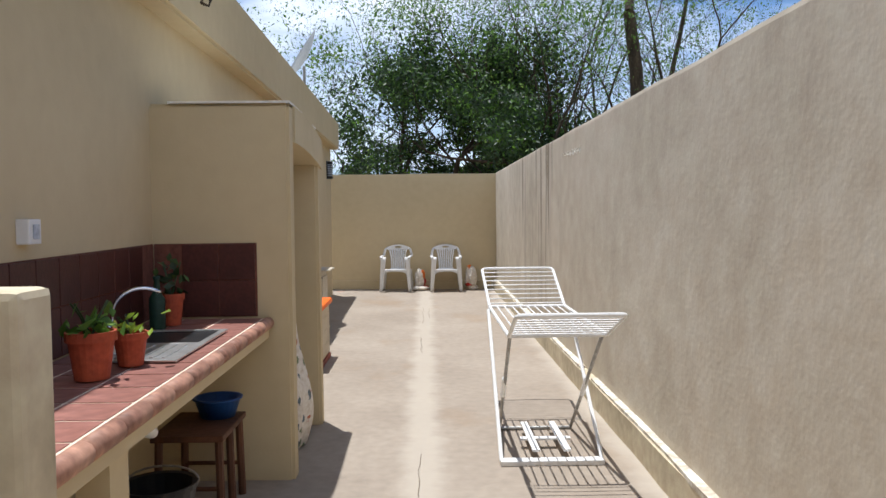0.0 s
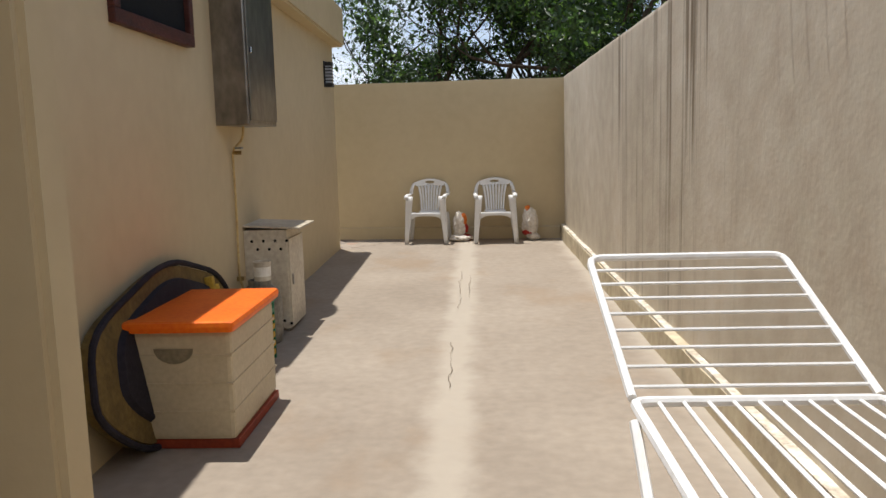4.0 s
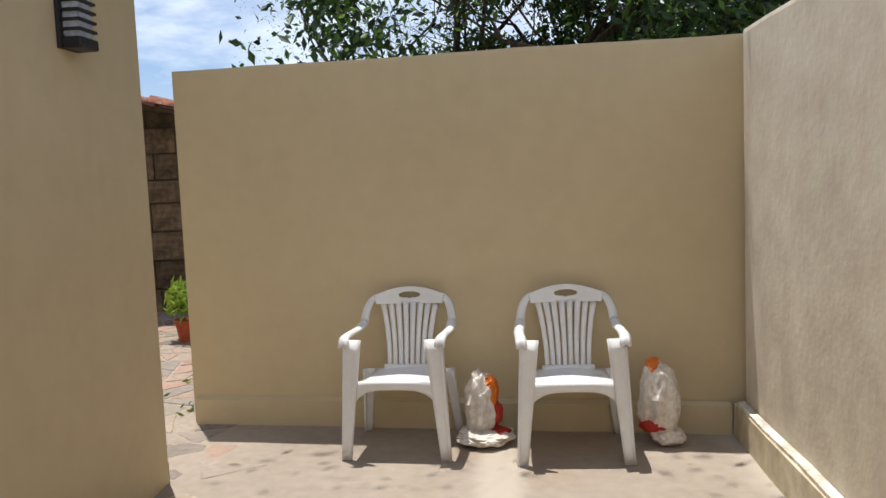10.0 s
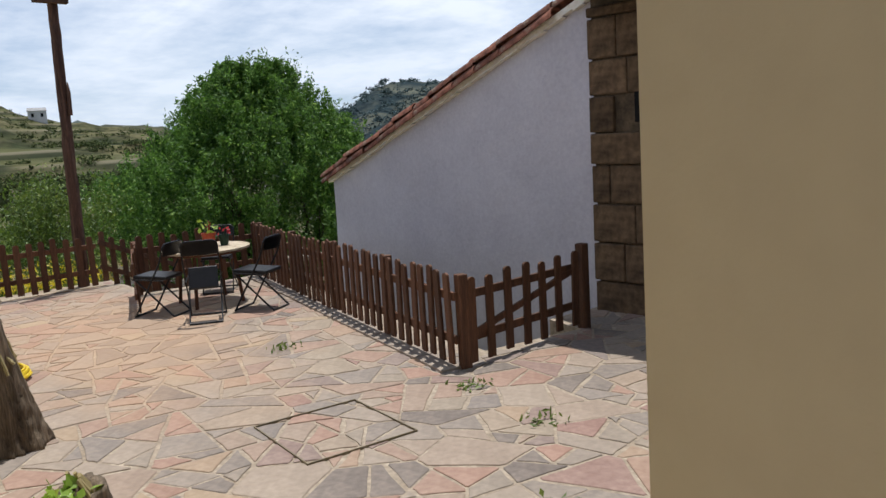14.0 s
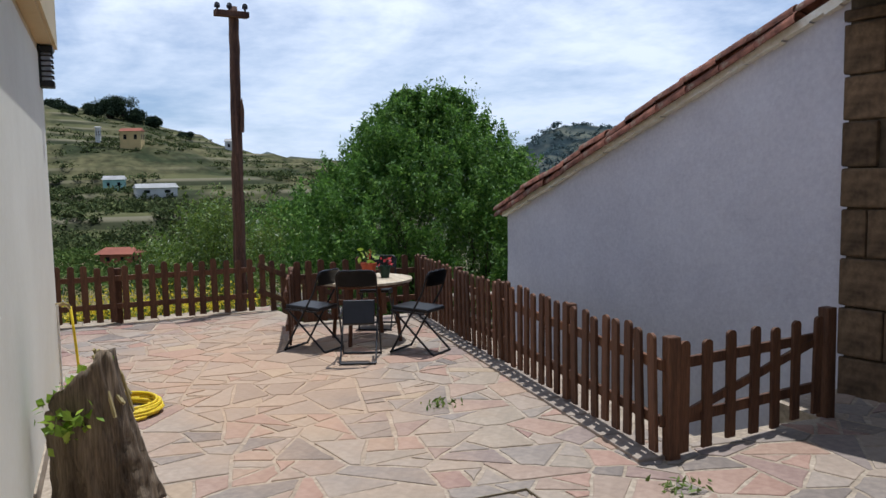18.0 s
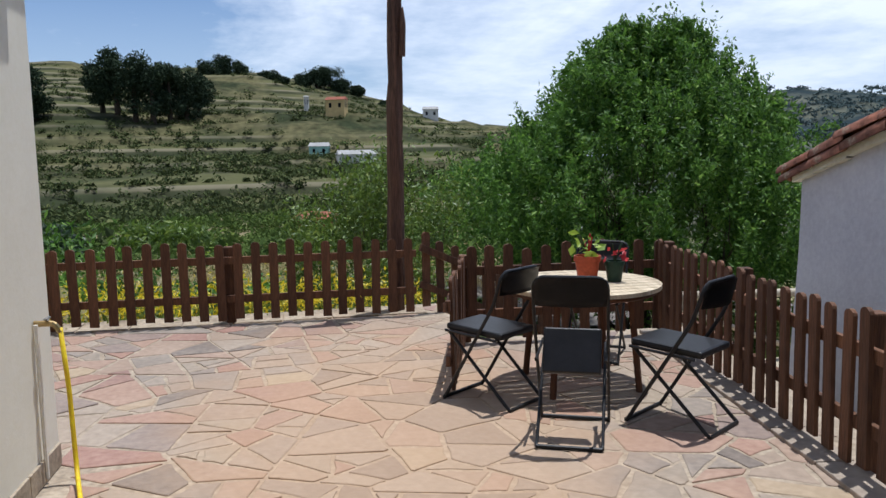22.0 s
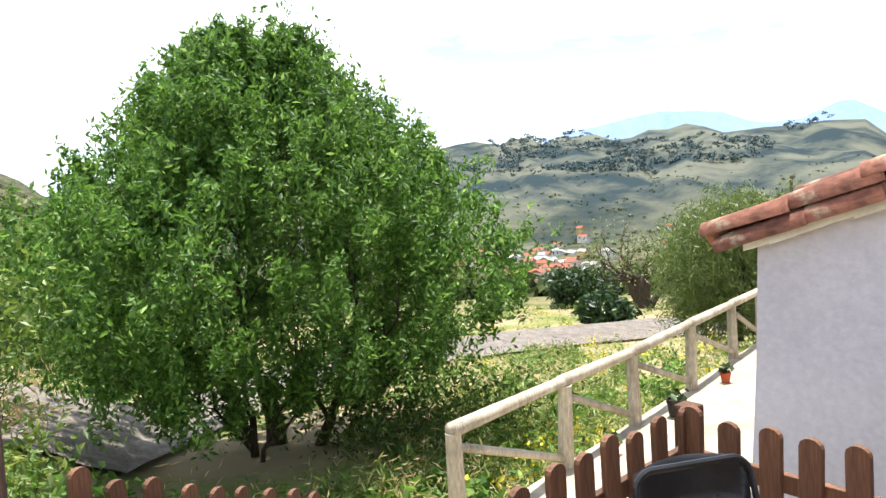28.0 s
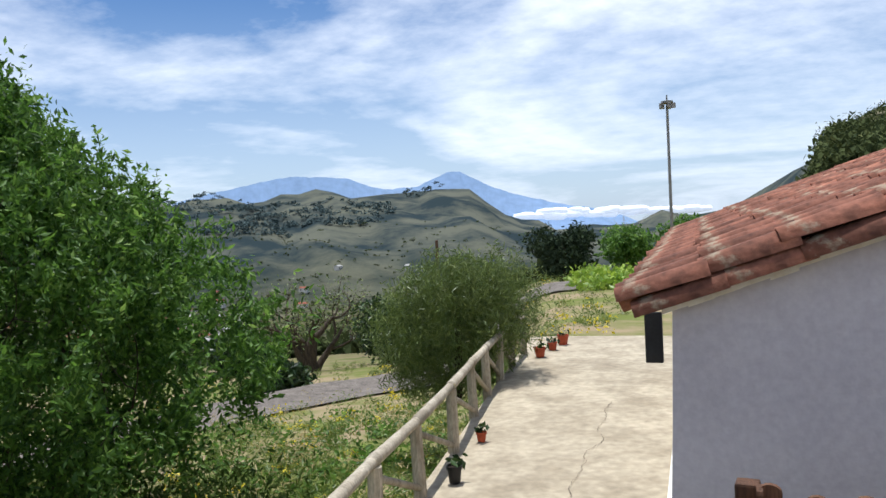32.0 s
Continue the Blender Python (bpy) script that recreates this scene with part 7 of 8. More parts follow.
def stump(x, y, h, r, lean, tilt, seed, label, plants=130):
    """A hollow, furrowed stump whose cut top slopes; plants grow out of it."""
    t = thing("stump_planter", pose(x, y, 0), label, "planter")
    bm = bmesh.new()
    R2, n, m_ = [], 72, 30
    for j in range(m_ + 1):
        f = j / m_
        ring = []
        for k in range(n):
            a = 2 * math.pi * k / n
            tw = a + 0.5 * f
            c, s = math.cos(a), math.sin(a)
            ct, st = math.cos(tw), math.sin(tw)
            furrow = abs(noise.noise((ct * 3.2, st * 3.2, f * 0.5 + seed)))
            ridge = 0.22 * noise.noise((ct * 1.4, st * 1.4, f * 0.6 + seed)) - 0.34 * max(0.0, 0.16 - furrow) * 2.4 + 0.05 * noise.noise((ct * 9, st * 9, f * 1.8 + seed)) + 0.03 * noise.noise((ct * 20, st * 20, f * 6 + seed))
            flare = 0.20 * max(0.0, 0.22 - f) / 0.22 * (0.6 + noise.noise((ct * 2.5, st * 2.5, seed + 9)))
            rr = r * (1.06 - 0.22 * f + flare) * (1 + ridge)
            jag = 0.07 * h * noise.noise((ct * 3, st * 3, seed + 4)) + 0.03 * h * noise.noise((ct * 11, st * 11, seed + 6))
            top = h * f + f ** 4 * (tilt[0] * c + tilt[1] * s + jag)
            ring.append(bm.verts.new((rr * c + lean[0] * f ** 1.3, rr * s + lean[1] * f ** 1.3, top)))
        R2.append(ring)
    lx, ly = lean
    inner = [bm.verts.new((lx + (v.co.x - lx) * 0.76, ly + (v.co.y - ly) * 0.76, v.co.z - 0.012)) for v in R2[-1]]
    deep = [bm.verts.new((lx + (v.co.x - lx) * 0.62, ly + (v.co.y - ly) * 0.62, min(v.co.z - 0.06, h * 0.86))) for v in R2[-1]]
    R2 += [inner, deep]
    for a, b in zip(R2, R2[1:]):
        for k in range(n):
            bm.faces.new((a[k], a[(k + 1) % n], b[(k + 1) % n], b[k]))
    bm.faces.new(R2[-1]); bm.faces.new(list(reversed(R2[0])))
    part("trunk", bm, M["stump"], t, smooth=True)
    rg = np.random.default_rng(seed)
    c = np.stack([lx + rg.normal(0, r * 0.30, plants), ly - r * 0.2 + rg.normal(0, r * 0.36, plants), np.zeros(plants)], 1)
    c[:, 2] = h * 0.98 + (tilt[0] * (c[:, 0] - lx) + tilt[1] * (c[:, 1] - ly)) / r * 0.8 + np.abs(rg.normal(0, 0.03, plants))
    k = plants // 2
    c[:k] = np.stack([lx + r * 0.86 + rg.normal(0, 0.035, k), ly - r * 0.35 + rg.normal(0, 0.055, k), h * 0.78 + rg.normal(0, 0.035, k)], 1)
    leaves("foliage", c, 0.030, M["leaf_lime"], t, rg, 1.4, -0.2, up=1.2)
    for k in range(9):
        a = rg.uniform(0.6, 2.6); q = r * 0.9
        zt = h + tilt[1] * 0.8
        pts = [(lx + q * (0.5 + 0.25 * i) * math.cos(a), ly + q * (0.5 + 0.22 * i) * math.sin(a), zt + 0.05 - 0.075 * i ** 1.3 * rg.uniform(0.7, 1.1)) for i in range(4)]
        part("trailing_stem", rod(pts, 0.009, 5), M["drygrass"], t)
    return t


stump(-6.17, 14.44, 0.60, 0.215, (0.02, -0.10), (0.10, 0.13), 3, "gnarled hollow grey tree stump used as a planter against the house")
stump(-4.42, 14.44, 0.25, 0.19, (-0.02, -0.03), (-0.02, 0.08), 8, "low split stump planter with pale green succulents", 260)


# ---------------------------------------------------------------- trees and shrubs
def branch(bm, p, d, length, r, depth, rg, tips, curl=0.25, split=(2, 3), up=0.15, shrink=0.72, seg=5):
    pts, rad = [p.copy()], [r]
    q, dd = p.copy(), d.normalized()
    for k in range(seg):
        dd = (dd + Vector((rg.uniform(-1, 1), rg.uniform(-1, 1), rg.uniform(-0.6, 0.8))) * curl + Vector((0, 0, up)) * 0.3).normalized()
        q = q + dd * length / seg
        pts.append(q.copy()); rad.append(r * (1 - 0.45 * (k + 1) / seg))
        if depth <= 2:
            tips.append((q.copy(), dd.copy(), depth))
    tube(bm, pts, r, 7 if r > 0.03 else 4, radii=rad, cap=False)
    if depth == 0:
        return
    for s in range(rg.randint(*split)):
        a = rg.uniform(0.35, 0.95)
        ax = dd.orthogonal().normalized()
        ax.rotate(Matrix.Rotation(rg.uniform(0, 6.283), 3, dd))
        nd = (dd * math.cos(a) + ax * math.sin(a)).normalized()
        st_ = pts[-1] if s < 2 else pts[rg.randint(2, seg - 1)]
        branch(bm, st_, nd, length * rg.uniform(shrink - 0.12, shrink + 0.08), rad[-1] * 0.75 if s < 2 else rad[-1] * 0.6, depth - 1, rg, tips, curl, split, up, shrink, seg)


def tree(name, x, y, z, label, trunks, leafm, per_tip, lsize, seed, spread=0.25, barkm="bark", depth=4, split=(2, 3), curl=0.22, up=0.2, aspect=2.6, cat="tree", droop=0.2, shrink=0.72):
    t = thing(name, pose(x, y, z), label, cat)
    rg = random.Random(seed)
    bm = bmesh.new()
    tips = []
    for (dx, dy), (vx, vy, vz), ln, r in trunks:
        branch(bm, Vector((dx, dy, -0.2)), Vector((vx, vy, vz)), ln, r, depth, rg, tips, curl, split, up, shrink)
    part("trunk", bm, M[barkm], t, smooth=True)
    if per_tip:
        g = np.random.default_rng(seed)
        P = np.array([p for p, d, k in tips])
        c = np.repeat(P, per_tip, 0) + g.normal(0, spread, (len(P) * per_tip, 3))
        leaves("crown", c, lsize, M[leafm], t, g, aspect, droop)
    return t, tips


def crown_cloud(t, blobs, n, lsize, leafm, seed, aspect=2.4, inner=0.35, name="crown", droop=0.25, holes=-0.28):
    """Leaves in an uneven shell of overlapping clumps, with gaps."""
    g = np.random.default_rng(seed)
    C = []
    vol = np.array([b[3] * b[4] * b[5] for b in blobs]) ** 0.67
    for b, k in zip(blobs, (n * vol / vol.sum()).astype(int)):
        u = g.normal(size=(k, 3)); u /= np.linalg.norm(u, axis=1)[:, None]
        rr = (inner + (1 - inner) * g.random(k) ** 0.5)[:, None]
        lump = np.array([1 + 0.30 * noise.noise(Vector(p) * 2.3 + Vector((b[0], b[1], b[2]))) + 0.16 * noise.noise(Vector(p) * 6.0 + Vector((b[1], b[2], b[0]))) for p in u])[:, None]
        gap = np.array([noise.noise(Vector(p) * 3.7 + Vector((b[2], b[0], 5))) for p in u * rr])
        q = u * rr * lump * np.array(b[3:6]) + np.array(b[:3])
        C.append(q[gap > holes])
    C = np.concatenate(C)
    return leaves(name, C, lsize, M[leafm], t, g, aspect, droop)


# the big round almond tree below the terrace: many leafy shoots rising from several stems
bt_, tips = tree("almond_tree", -18.0, 21.4, -2.3, "large dense round-crowned green tree below the terrace",
                 [((0, 0), (0.05, 0.0, 1), 1.35, 0.16), ((0.30, 0.10), (0.35, 0.25, 1), 1.3, 0.10), ((-0.25, -0.1), (-0.5, -0.1, 1), 1.2, 0.09), ((0.15, -0.30), (0.35, -0.7, 0.8), 1.2, 0.07), ((0.2, 0.3), (0.4, 0.8, 0.8), 1.2, 0.06), ((0.3, -0.4), (0.6, -0.5, 0.6), 1.0, 0.05)],
                 "leaf", 0, 0.06, 21, depth=5, split=(2, 3), shrink=0.78)
ENV = ((0.85, 0.6), (1.2, 2.0), (1.6, 2.70), (2.4, 2.85), (3.2, 2.35), (3.8, 1.80), (4.4, 1.15), (4.9, 0.55))


def almond_crown(t, shoots, per, seed):
    """Leaves strung along shoots that start inside the crown and turn upwards at its uneven outline."""
    g = np.random.default_rng(seed)
    C = []
    for k in range(shoots):
        a, z = g.uniform(0, 6.283), 1.0 + 3.9 * g.random() ** 0.8
        lobe = 0.42 * noise.noise((math.cos(a) * 1.9, math.sin(a) * 1.9, z * 1.0)) + 0.30 * noise.noise((math.cos(a) * 5, math.sin(a) * 5, z * 2.6))
        side = max(0.0, math.cos(a - 1.1)) * max(0.0, 1 - abs(z - 3.7) / 0.8)
        low = max(0.0, math.cos(a + 2.04)) * max(0.0, 1 - abs(z - 2.5) / 0.8)
        env = table(ENV, z) * min(1.16, 1 + lobe + 0.16 * side) * (1 + 0.20 * low)
        tip = np.array((env * math.cos(a), env * math.sin(a), z))
        deep = g.random() ** 1.5 * 0.55
        tip[:2] *= 1 - deep
        out = np.array((math.cos(a), math.sin(a), 0)) * g.uniform(0.1, 0.7) + np.array((0, 0, g.uniform(0.35, 1.0)))
        out += g.normal(0, 0.22, 3)
        out /= np.linalg.norm(out)
        ln = g.uniform(0.35, 0.95) * (1 if z < 4.2 else 0.8)
        u = g.random(per)[:, None]
        wide = 0.085 * (1 - 0.65 * u)
        C.append(tip - out * ln * 0.7 + out * ln * u + g.normal(size=(per, 3)) * wide)
    for k in range(shoots // 9):               # thin upright shoots that break the outline
        a, z = g.uniform(0, 6.283), g.uniform(2.2, 4.9)
        e = table(ENV, z) * (0.92 + 0.42 * noise.noise((math.cos(a) * 1.9, math.sin(a) * 1.9, z * 1.0)))
        foot = np.array((e * math.cos(a), e * math.sin(a), z - 0.1))
        u = g.random(34)[:, None]
        C.append(foot + np.array((0.25 * math.cos(a), 0.25 * math.sin(a), 1)) * u * g.uniform(0.25, 0.5) + g.normal(size=(34, 3)) * 0.055)
    return leaves("crown", np.concatenate(C), 0.042, M["leaf"], t, g, 2.7, 0.1)


bt_.matrix_basis = pose(-18.0, 21.4, -2.3) @ Matrix.Diagonal((1.07, 1.07, 1.15, 1))
almond_crown(bt_, 1450, 120, 22)

# young lime-green tree by the pole
for k, (x, y, h) in enumerate(((-14.5, 16.05, 1.25), (-14.2, 15.55, 1.05), (-14.9, 16.7, 1.1), (-13.6, 16.4, 0.8))):
    tree("young_fruit_tree", x, y, -1.4, "slender young tree with sparse lime-green leaves behind the fence", [((0, 0), (0.05, 0.05, 1), 1.0 * h, 0.03), ((0.1, 0), (0.3, -0.25, 1), 0.95 * h, 0.022), ((-0.1, 0.1), (-0.2, 0.35, 1), 0.95 * h, 0.022)],
         "leaf_young", 9, 0.033, 40 + k, spread=0.11, depth=3, curl=0.12, up=0.9, shrink=0.7)

# bare grey shrub beyond the fence
tree("dead_shrub", -15.5, 13.3, -1.3, "bare pale grey twisted shrub beyond the fence", [((0, 0), (0.2, -0.5, 0.7), 0.9, 0.04), ((0.1, 0), (0.3, 0.5, 0.7), 0.9, 0.035), ((0.1, 0.1), (0.0, 0.0, 1), 0.7, 0.03)], "leaf", 0, 0.05, 51, barkm="timber", depth=3, curl=0.35, up=0.0)

# trees over the courtyard's end wall: bare branching one and leafy ones
tb1, tp1 = tree("courtyard_tree", -0.6, 22.2, -0.8, "tall leafy tree with tangled branches behind the end wall", [((0, 0), (-0.05, -0.05, 1), 2.6, 0.20), ((0.4, 0.3), (0.7, 0.1, 0.8), 2.4, 0.13), ((-0.3, 0.2), (-0.8, -0.1, 0.7), 2.5, 0.13), ((0.1, -0.3), (0.2, -0.6, 0.8), 2.3, 0.11)], "leaf", 0, 0.07, 61, spread=0.30, depth=6, split=(2, 3), curl=0.22, up=0.1, shrink=0.8)
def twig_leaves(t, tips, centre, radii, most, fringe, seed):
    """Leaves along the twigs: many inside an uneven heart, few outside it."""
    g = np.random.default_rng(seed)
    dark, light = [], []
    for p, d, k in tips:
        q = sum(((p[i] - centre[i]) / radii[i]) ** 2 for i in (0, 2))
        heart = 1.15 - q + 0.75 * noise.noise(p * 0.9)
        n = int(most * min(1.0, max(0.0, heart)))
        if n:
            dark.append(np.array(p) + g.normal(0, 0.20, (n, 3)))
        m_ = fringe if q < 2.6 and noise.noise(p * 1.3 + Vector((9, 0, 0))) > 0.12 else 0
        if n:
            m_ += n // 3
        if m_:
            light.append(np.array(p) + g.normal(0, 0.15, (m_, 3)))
    # darker leaves in the heart put the crown's inner shade into the colour
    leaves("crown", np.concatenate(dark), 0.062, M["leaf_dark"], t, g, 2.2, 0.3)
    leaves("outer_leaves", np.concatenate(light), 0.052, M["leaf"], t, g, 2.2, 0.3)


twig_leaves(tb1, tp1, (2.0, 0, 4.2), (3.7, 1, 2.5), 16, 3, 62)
rgc = random.Random(64)
low = []
for k in range(44):                            # the skirt that hangs to the wall top
    s_ = rgc.uniform(0.30, 0.60)
    low.append((rgc.uniform(-1.4, 5.0), rgc.uniform(-1.0, 1.0), rgc.uniform(2.9, 4.3), s_ * 1.25, s_, s_ * 0.65))
# same for the skirt: inner shade as dark leaves, lit fringe as lighter ones
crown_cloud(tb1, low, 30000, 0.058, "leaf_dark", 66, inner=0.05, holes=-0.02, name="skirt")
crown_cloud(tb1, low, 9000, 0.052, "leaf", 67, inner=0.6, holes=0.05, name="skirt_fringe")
tree("bare_tree", 4.85, 17.6, -0.5, "tall dark-trunked tree with mostly bare spreading branches", [((0, 0), (0.02, 0, 1), 6.6, 0.24), ((0, 0.05), (-0.6, 0.3, 0.9), 3.8, 0.12), ((0.1, 0), (0.5, 0.1, 0.9), 3.6, 0.11), ((0, 0.1), (-0.9, 0.5, 0.7), 3.6, 0.10)], "leaf", 1, 0.05, 71, spread=0.2, depth=6, split=(2, 3), curl=0.2, up=0.15, shrink=0.75)
tree("bare_tree", -3.4, 25.5, -0.5, "bare fine-branched tree behind the end wall", [((0, 0), (0.1, 0, 1), 2.0, 0.11), ((0.2, 0), (0.5, 0.1, 0.9), 1.9, 0.09), ((-0.1, 0), (-0.2, 0, 0.9), 1.6, 0.08)], "leaf", 0, 0.06, 72, spread=0.2, depth=5, split=(2, 3), curl=0.25, up=0.1, shrink=0.78)

for k, (x, y, h) in enumerate(((2.9, 20.5, 1.0), (3.9, 21.5, 1.1), (6.6, 19.0, 1.0), (7.8, 20.2, 1.15), (1.6, 24.0, 1.2), (2.4, 22.6, 1.35), (3.3, 19.4, 1.2), (4.6, 23.0, 1.4), (5.6, 21.0, 1.25), (0.6, 21.6, 1.4))):
    tree("bare_tree", x, y, -0.5, "slim leafless tree beyond the boundary wall", [((0, 0), (0.05, 0, 1), 2.6 * h, 0.12), ((0.2, 0.1), (0.35, 0.1, 1), 2.5 * h, 0.09), ((-0.1, 0), (-0.4, 0.1, 1), 2.4 * h, 0.09)], "leaf", 1, 0.04, 300 + k, spread=0.15, depth=5 if k < 5 else 6, split=(2, 3), curl=0.18, up=0.12, shrink=0.78)

# plants along the block wall
for k, (x, y, h) in enumerate(((-3.62, 17.74, 0.42), (-2.95, 17.55, 0.36), (-2.5, 18.3, 0.5))):
    t = thing("potted_shrub", pose(x, y, 0), "bushy green potted plant at the block wall's foot", "plant pot")
    part("pot", lathe([(0.09, 0), (0.12, 0.18), (0.135, 0.18), (0.135, 0.21), (0.11, 0.20), (0.0001, 0.19)], 18), M["pot" if k else "plastic_white"], t)
    g = np.random.default_rng(80 + k)
    crown_cloud(t, [(0, 0, 0.22 + h * 0.5, 0.20, 0.20, h * 0.5)], 420, 0.055, "leaf_lime", 90 + k, aspect=4, inner=0.1)


def weeds(name, spots, n, size, leafm, seed, label, sp=0.10, hgt=0.08):
    g = np.random.default_rng(seed)
    C = []
    for x, y, z in spots:
        k = n
        C.append(np.stack([x + g.normal(0, sp, k), y + g.normal(0, sp, k), z + np.abs(g.normal(0, hgt, k))], 1))
    ob = leaves(name, np.concatenate(C), size, M[leafm], None, g, 3.0, -0.6, up=0.2)
    return tagged(ob, label, "weeds", kind="stuff")


weeds("paving_weeds", [(-6.9, 16.55, 0), (-4.2, 16.9, 0), (-3.4, 16.2, 0), (-3.9, 18.1, 0), (-2.4, 15.5, 0), (-2.2, 16.0, 0), (-1.9, 15.2, 0), (-4.4, 14.35, 0), (-4.6, 14.2, 0), (-5.0, 17.0, 0)], 34, 0.028, "grass", 101, "small green weeds growing between the flagstones", 0.06, 0.015)
bm = bmesh.new()
prev = None
for i in range(40):
    y = 9.0 + 7.6 * i / 39
    row = [bm.verts.new((x + 0.06 * noise.noise((y * 1.5, x, 0)), y, z + 0.06 * noise.noise((y * 2.1, x, 4)))) for x, z in ((-12.04, -0.05), (-12.35, -0.10), (-12.9, -0.40), (-13.6, -0.85), (-14.4, -1.3))]
    if prev:
        for k in range(4):
            bm.faces.new((prev[k], row[k], row[k + 1], prev[k + 1]))
    prev = row
bmesh.ops.recalc_face_normals(bm, faces=bm.faces)
struct("ground_bank", bm, M["soil"], "earth bank falling away behind the picket fence", "ground", smooth=True)
weeds("bank_grass", [(-12.2 - 0.5 * (k % 4), 10.5 + 0.075 * k, -0.08 - 0.28 * (k % 4)) for k in range(80)], 70, 0.05, "grass", 104, "grass and weeds on the bank behind the fence", 0.2, 0.09)
weeds("yellow_flowers", [(-12.05 - 0.22 * (k % 4), 10.8 + 0.085 * k, 0.06 - 0.10 * (k % 4)) for k in range(66)], 130, 0.026, "leaf_yellow", 102, "drift of yellow wildflowers behind the fence", 0.16, 0.13)
weeds("fence_foliage", [(-12.8 - 0.7 * (k % 3), 12.2 + 0.3 * k, hill(-13, 12.2 + 0.3 * k) + 0.05) for k in range(15)], 260, 0.05, "leaf", 103, "low green foliage behind the fence", 0.35, 0.20)


weeds("tree_foot_shrubs", [(-18.0 + 0.45 * u + 0.9 * v, 21.4 + 0.89 * u - 0.4 * v, hill(-18.0 + 0.45 * u + 0.9 * v, 21.4 + 0.89 * u - 0.4 * v) + 0.1) for u, v in ((0.9, 0.6), (1.3, 1.2), (1.8, 0.3), (2.3, 0.9), (1.6, 2.0), (2.6, 1.8), (0.8, 1.7), (2.9, 0.2))], 520, 0.05, "leaf_scrub", 105, "low shady shrubs round the foot of the tree", 0.30, 0.34)

# wispy shrub by the rail
ws = thing("tamarisk_bush", pose(-14.3, 27.4, -1.35) @ Matrix.Diagonal((1.12, 1.12, 1.16, 1)), "soft feathery grey-green bush beside the rail", "bush")
part("stems", rod([(0, 0, 0), (0.05, 0, 0.8), (0, 0.1, 1.5)], 0.06, 6), M["bark"], ws)
wb = [(0, 0, 1.1, 1.0, 1.0, 0.85), (0.55, 0.2, 1.35, 0.7, 0.7, 0.7), (-0.6, 0, 0.85, 0.7, 0.8, 0.8), (0.05, -0.3, 1.6, 0.65, 0.6, 0.5), (-0.2, 0.2, 0.4, 0.85, 0.9, 0.5), (0.3, 0.6, 1.0, 0.8, 0.8, 0.8)]
crown_cloud(ws, wb, 36000, 0.06, "leaf_pine", 111, aspect=9, inner=0.2, droop=0.6)

# gnarled pollarded tree and others in the garden
gt, gtips = tree("gnarled_tree", -27.4, 47.7, hill(-27.4, 47.7), "old gnarled pollarded tree with bare twisted limbs", [((0, 0), (0, 0, 1), 1.7, 0.40), ((0, 0), (0.25, 0, 1), 1.6, 0.30), ((0, 0), (-0.35, 0.1, 1), 1.6, 0.30), ((0, 0.1), (0.7, 0.3, 0.9), 1.7, 0.2), ((0, 0), (-0.7, -0.2, 0.9), 1.7, 0.2)], "leaf_pine", 1, 0.07, 121, spread=0.3, depth=4, curl=0.3, up=0.15)


def simple_tree(x, y, h, w, leafm, seed, label, n=5000, ls=0.16, name="tree"):
    z = hill(x, y)
    t = thing(name, pose(x, y, z), label, "tree")
    part("trunk", rod([(0, 0, -0.3), (0.05 * w, 0, h * 0.35), (0, 0, h * 0.7)], 0.05 * w, 7, radii=[0.07 * w, 0.05 * w, 0.02 * w]), M["bark"], t)
    rg = random.Random(seed)
    bl = []
    for k in range(13):
        a = rg.uniform(0, 6.28); q = rg.uniform(0.1, 0.33) * w
        s_ = rg.uniform(0.16, 0.30) * w
        bl.append((q * math.cos(a), q * math.sin(a), h * rg.uniform(0.20, 0.86), s_, s_, s_ * 0.8))
    crown_cloud(t, bl, n, ls, leafm, seed, inner=0.2)
    return t


def at(th, r):
    return CX - r * math.sin(radians(th)), CY + r * math.cos(radians(th))


for th, r, h, w, lm, sd2, lb in ((10.0, 46, 3.2, 4.6, "forest", 131, "dark green rounded tree beyond the path"), (5.4, 50, 3.0, 4.2, "leaf", 132, "pale green tree beyond the path"), (22.6, 44, 3.7, 5.0, "leaf_dark", 133, "green thicket behind the gnarled tree"),
                                 (20.5, 42, 3.0, 3.4, "leaf_dark", 134, "green thicket behind the gnarled tree"), (1.2, 60, 4.8, 4.6, "leaf", 135, "light green tree behind the roof"), (33, 40, 2.0, 4.0, "leaf_dark", 136, "low green shrub in the garden"),
                                 (31, 29, 0.9, 2.6, "leaf_dark", 137, "low green shrub in the garden"), (66, 24, 2.2, 4.0, "leaf_dark", 138, "shrubs on the slope below the fence"), (71, 30, 2.5, 4.2, "leaf", 139, "shrubs on the slope below the fence"), (110, 26, 1.8, 4.5, "leaf_dark", 140, "shrubs on the slope below the fence"), (100, 34, 1.5, 5.0, "leaf_young", 141, "pale shrubs on the slope below the fence")):
    x, y = at(th, r)
    simple_tree(x, y, h, w, lm, sd2, lb)
bx, by = at(5.6, 49)
tree("dead_tree", bx, by, hill(bx, by), "small bare dead tree against the sky", [((0, 0), (0, 0, 1), 2.2, 0.10)], "leaf", 0, 0.1, 150, barkm="timber", depth=3, curl=0.25)

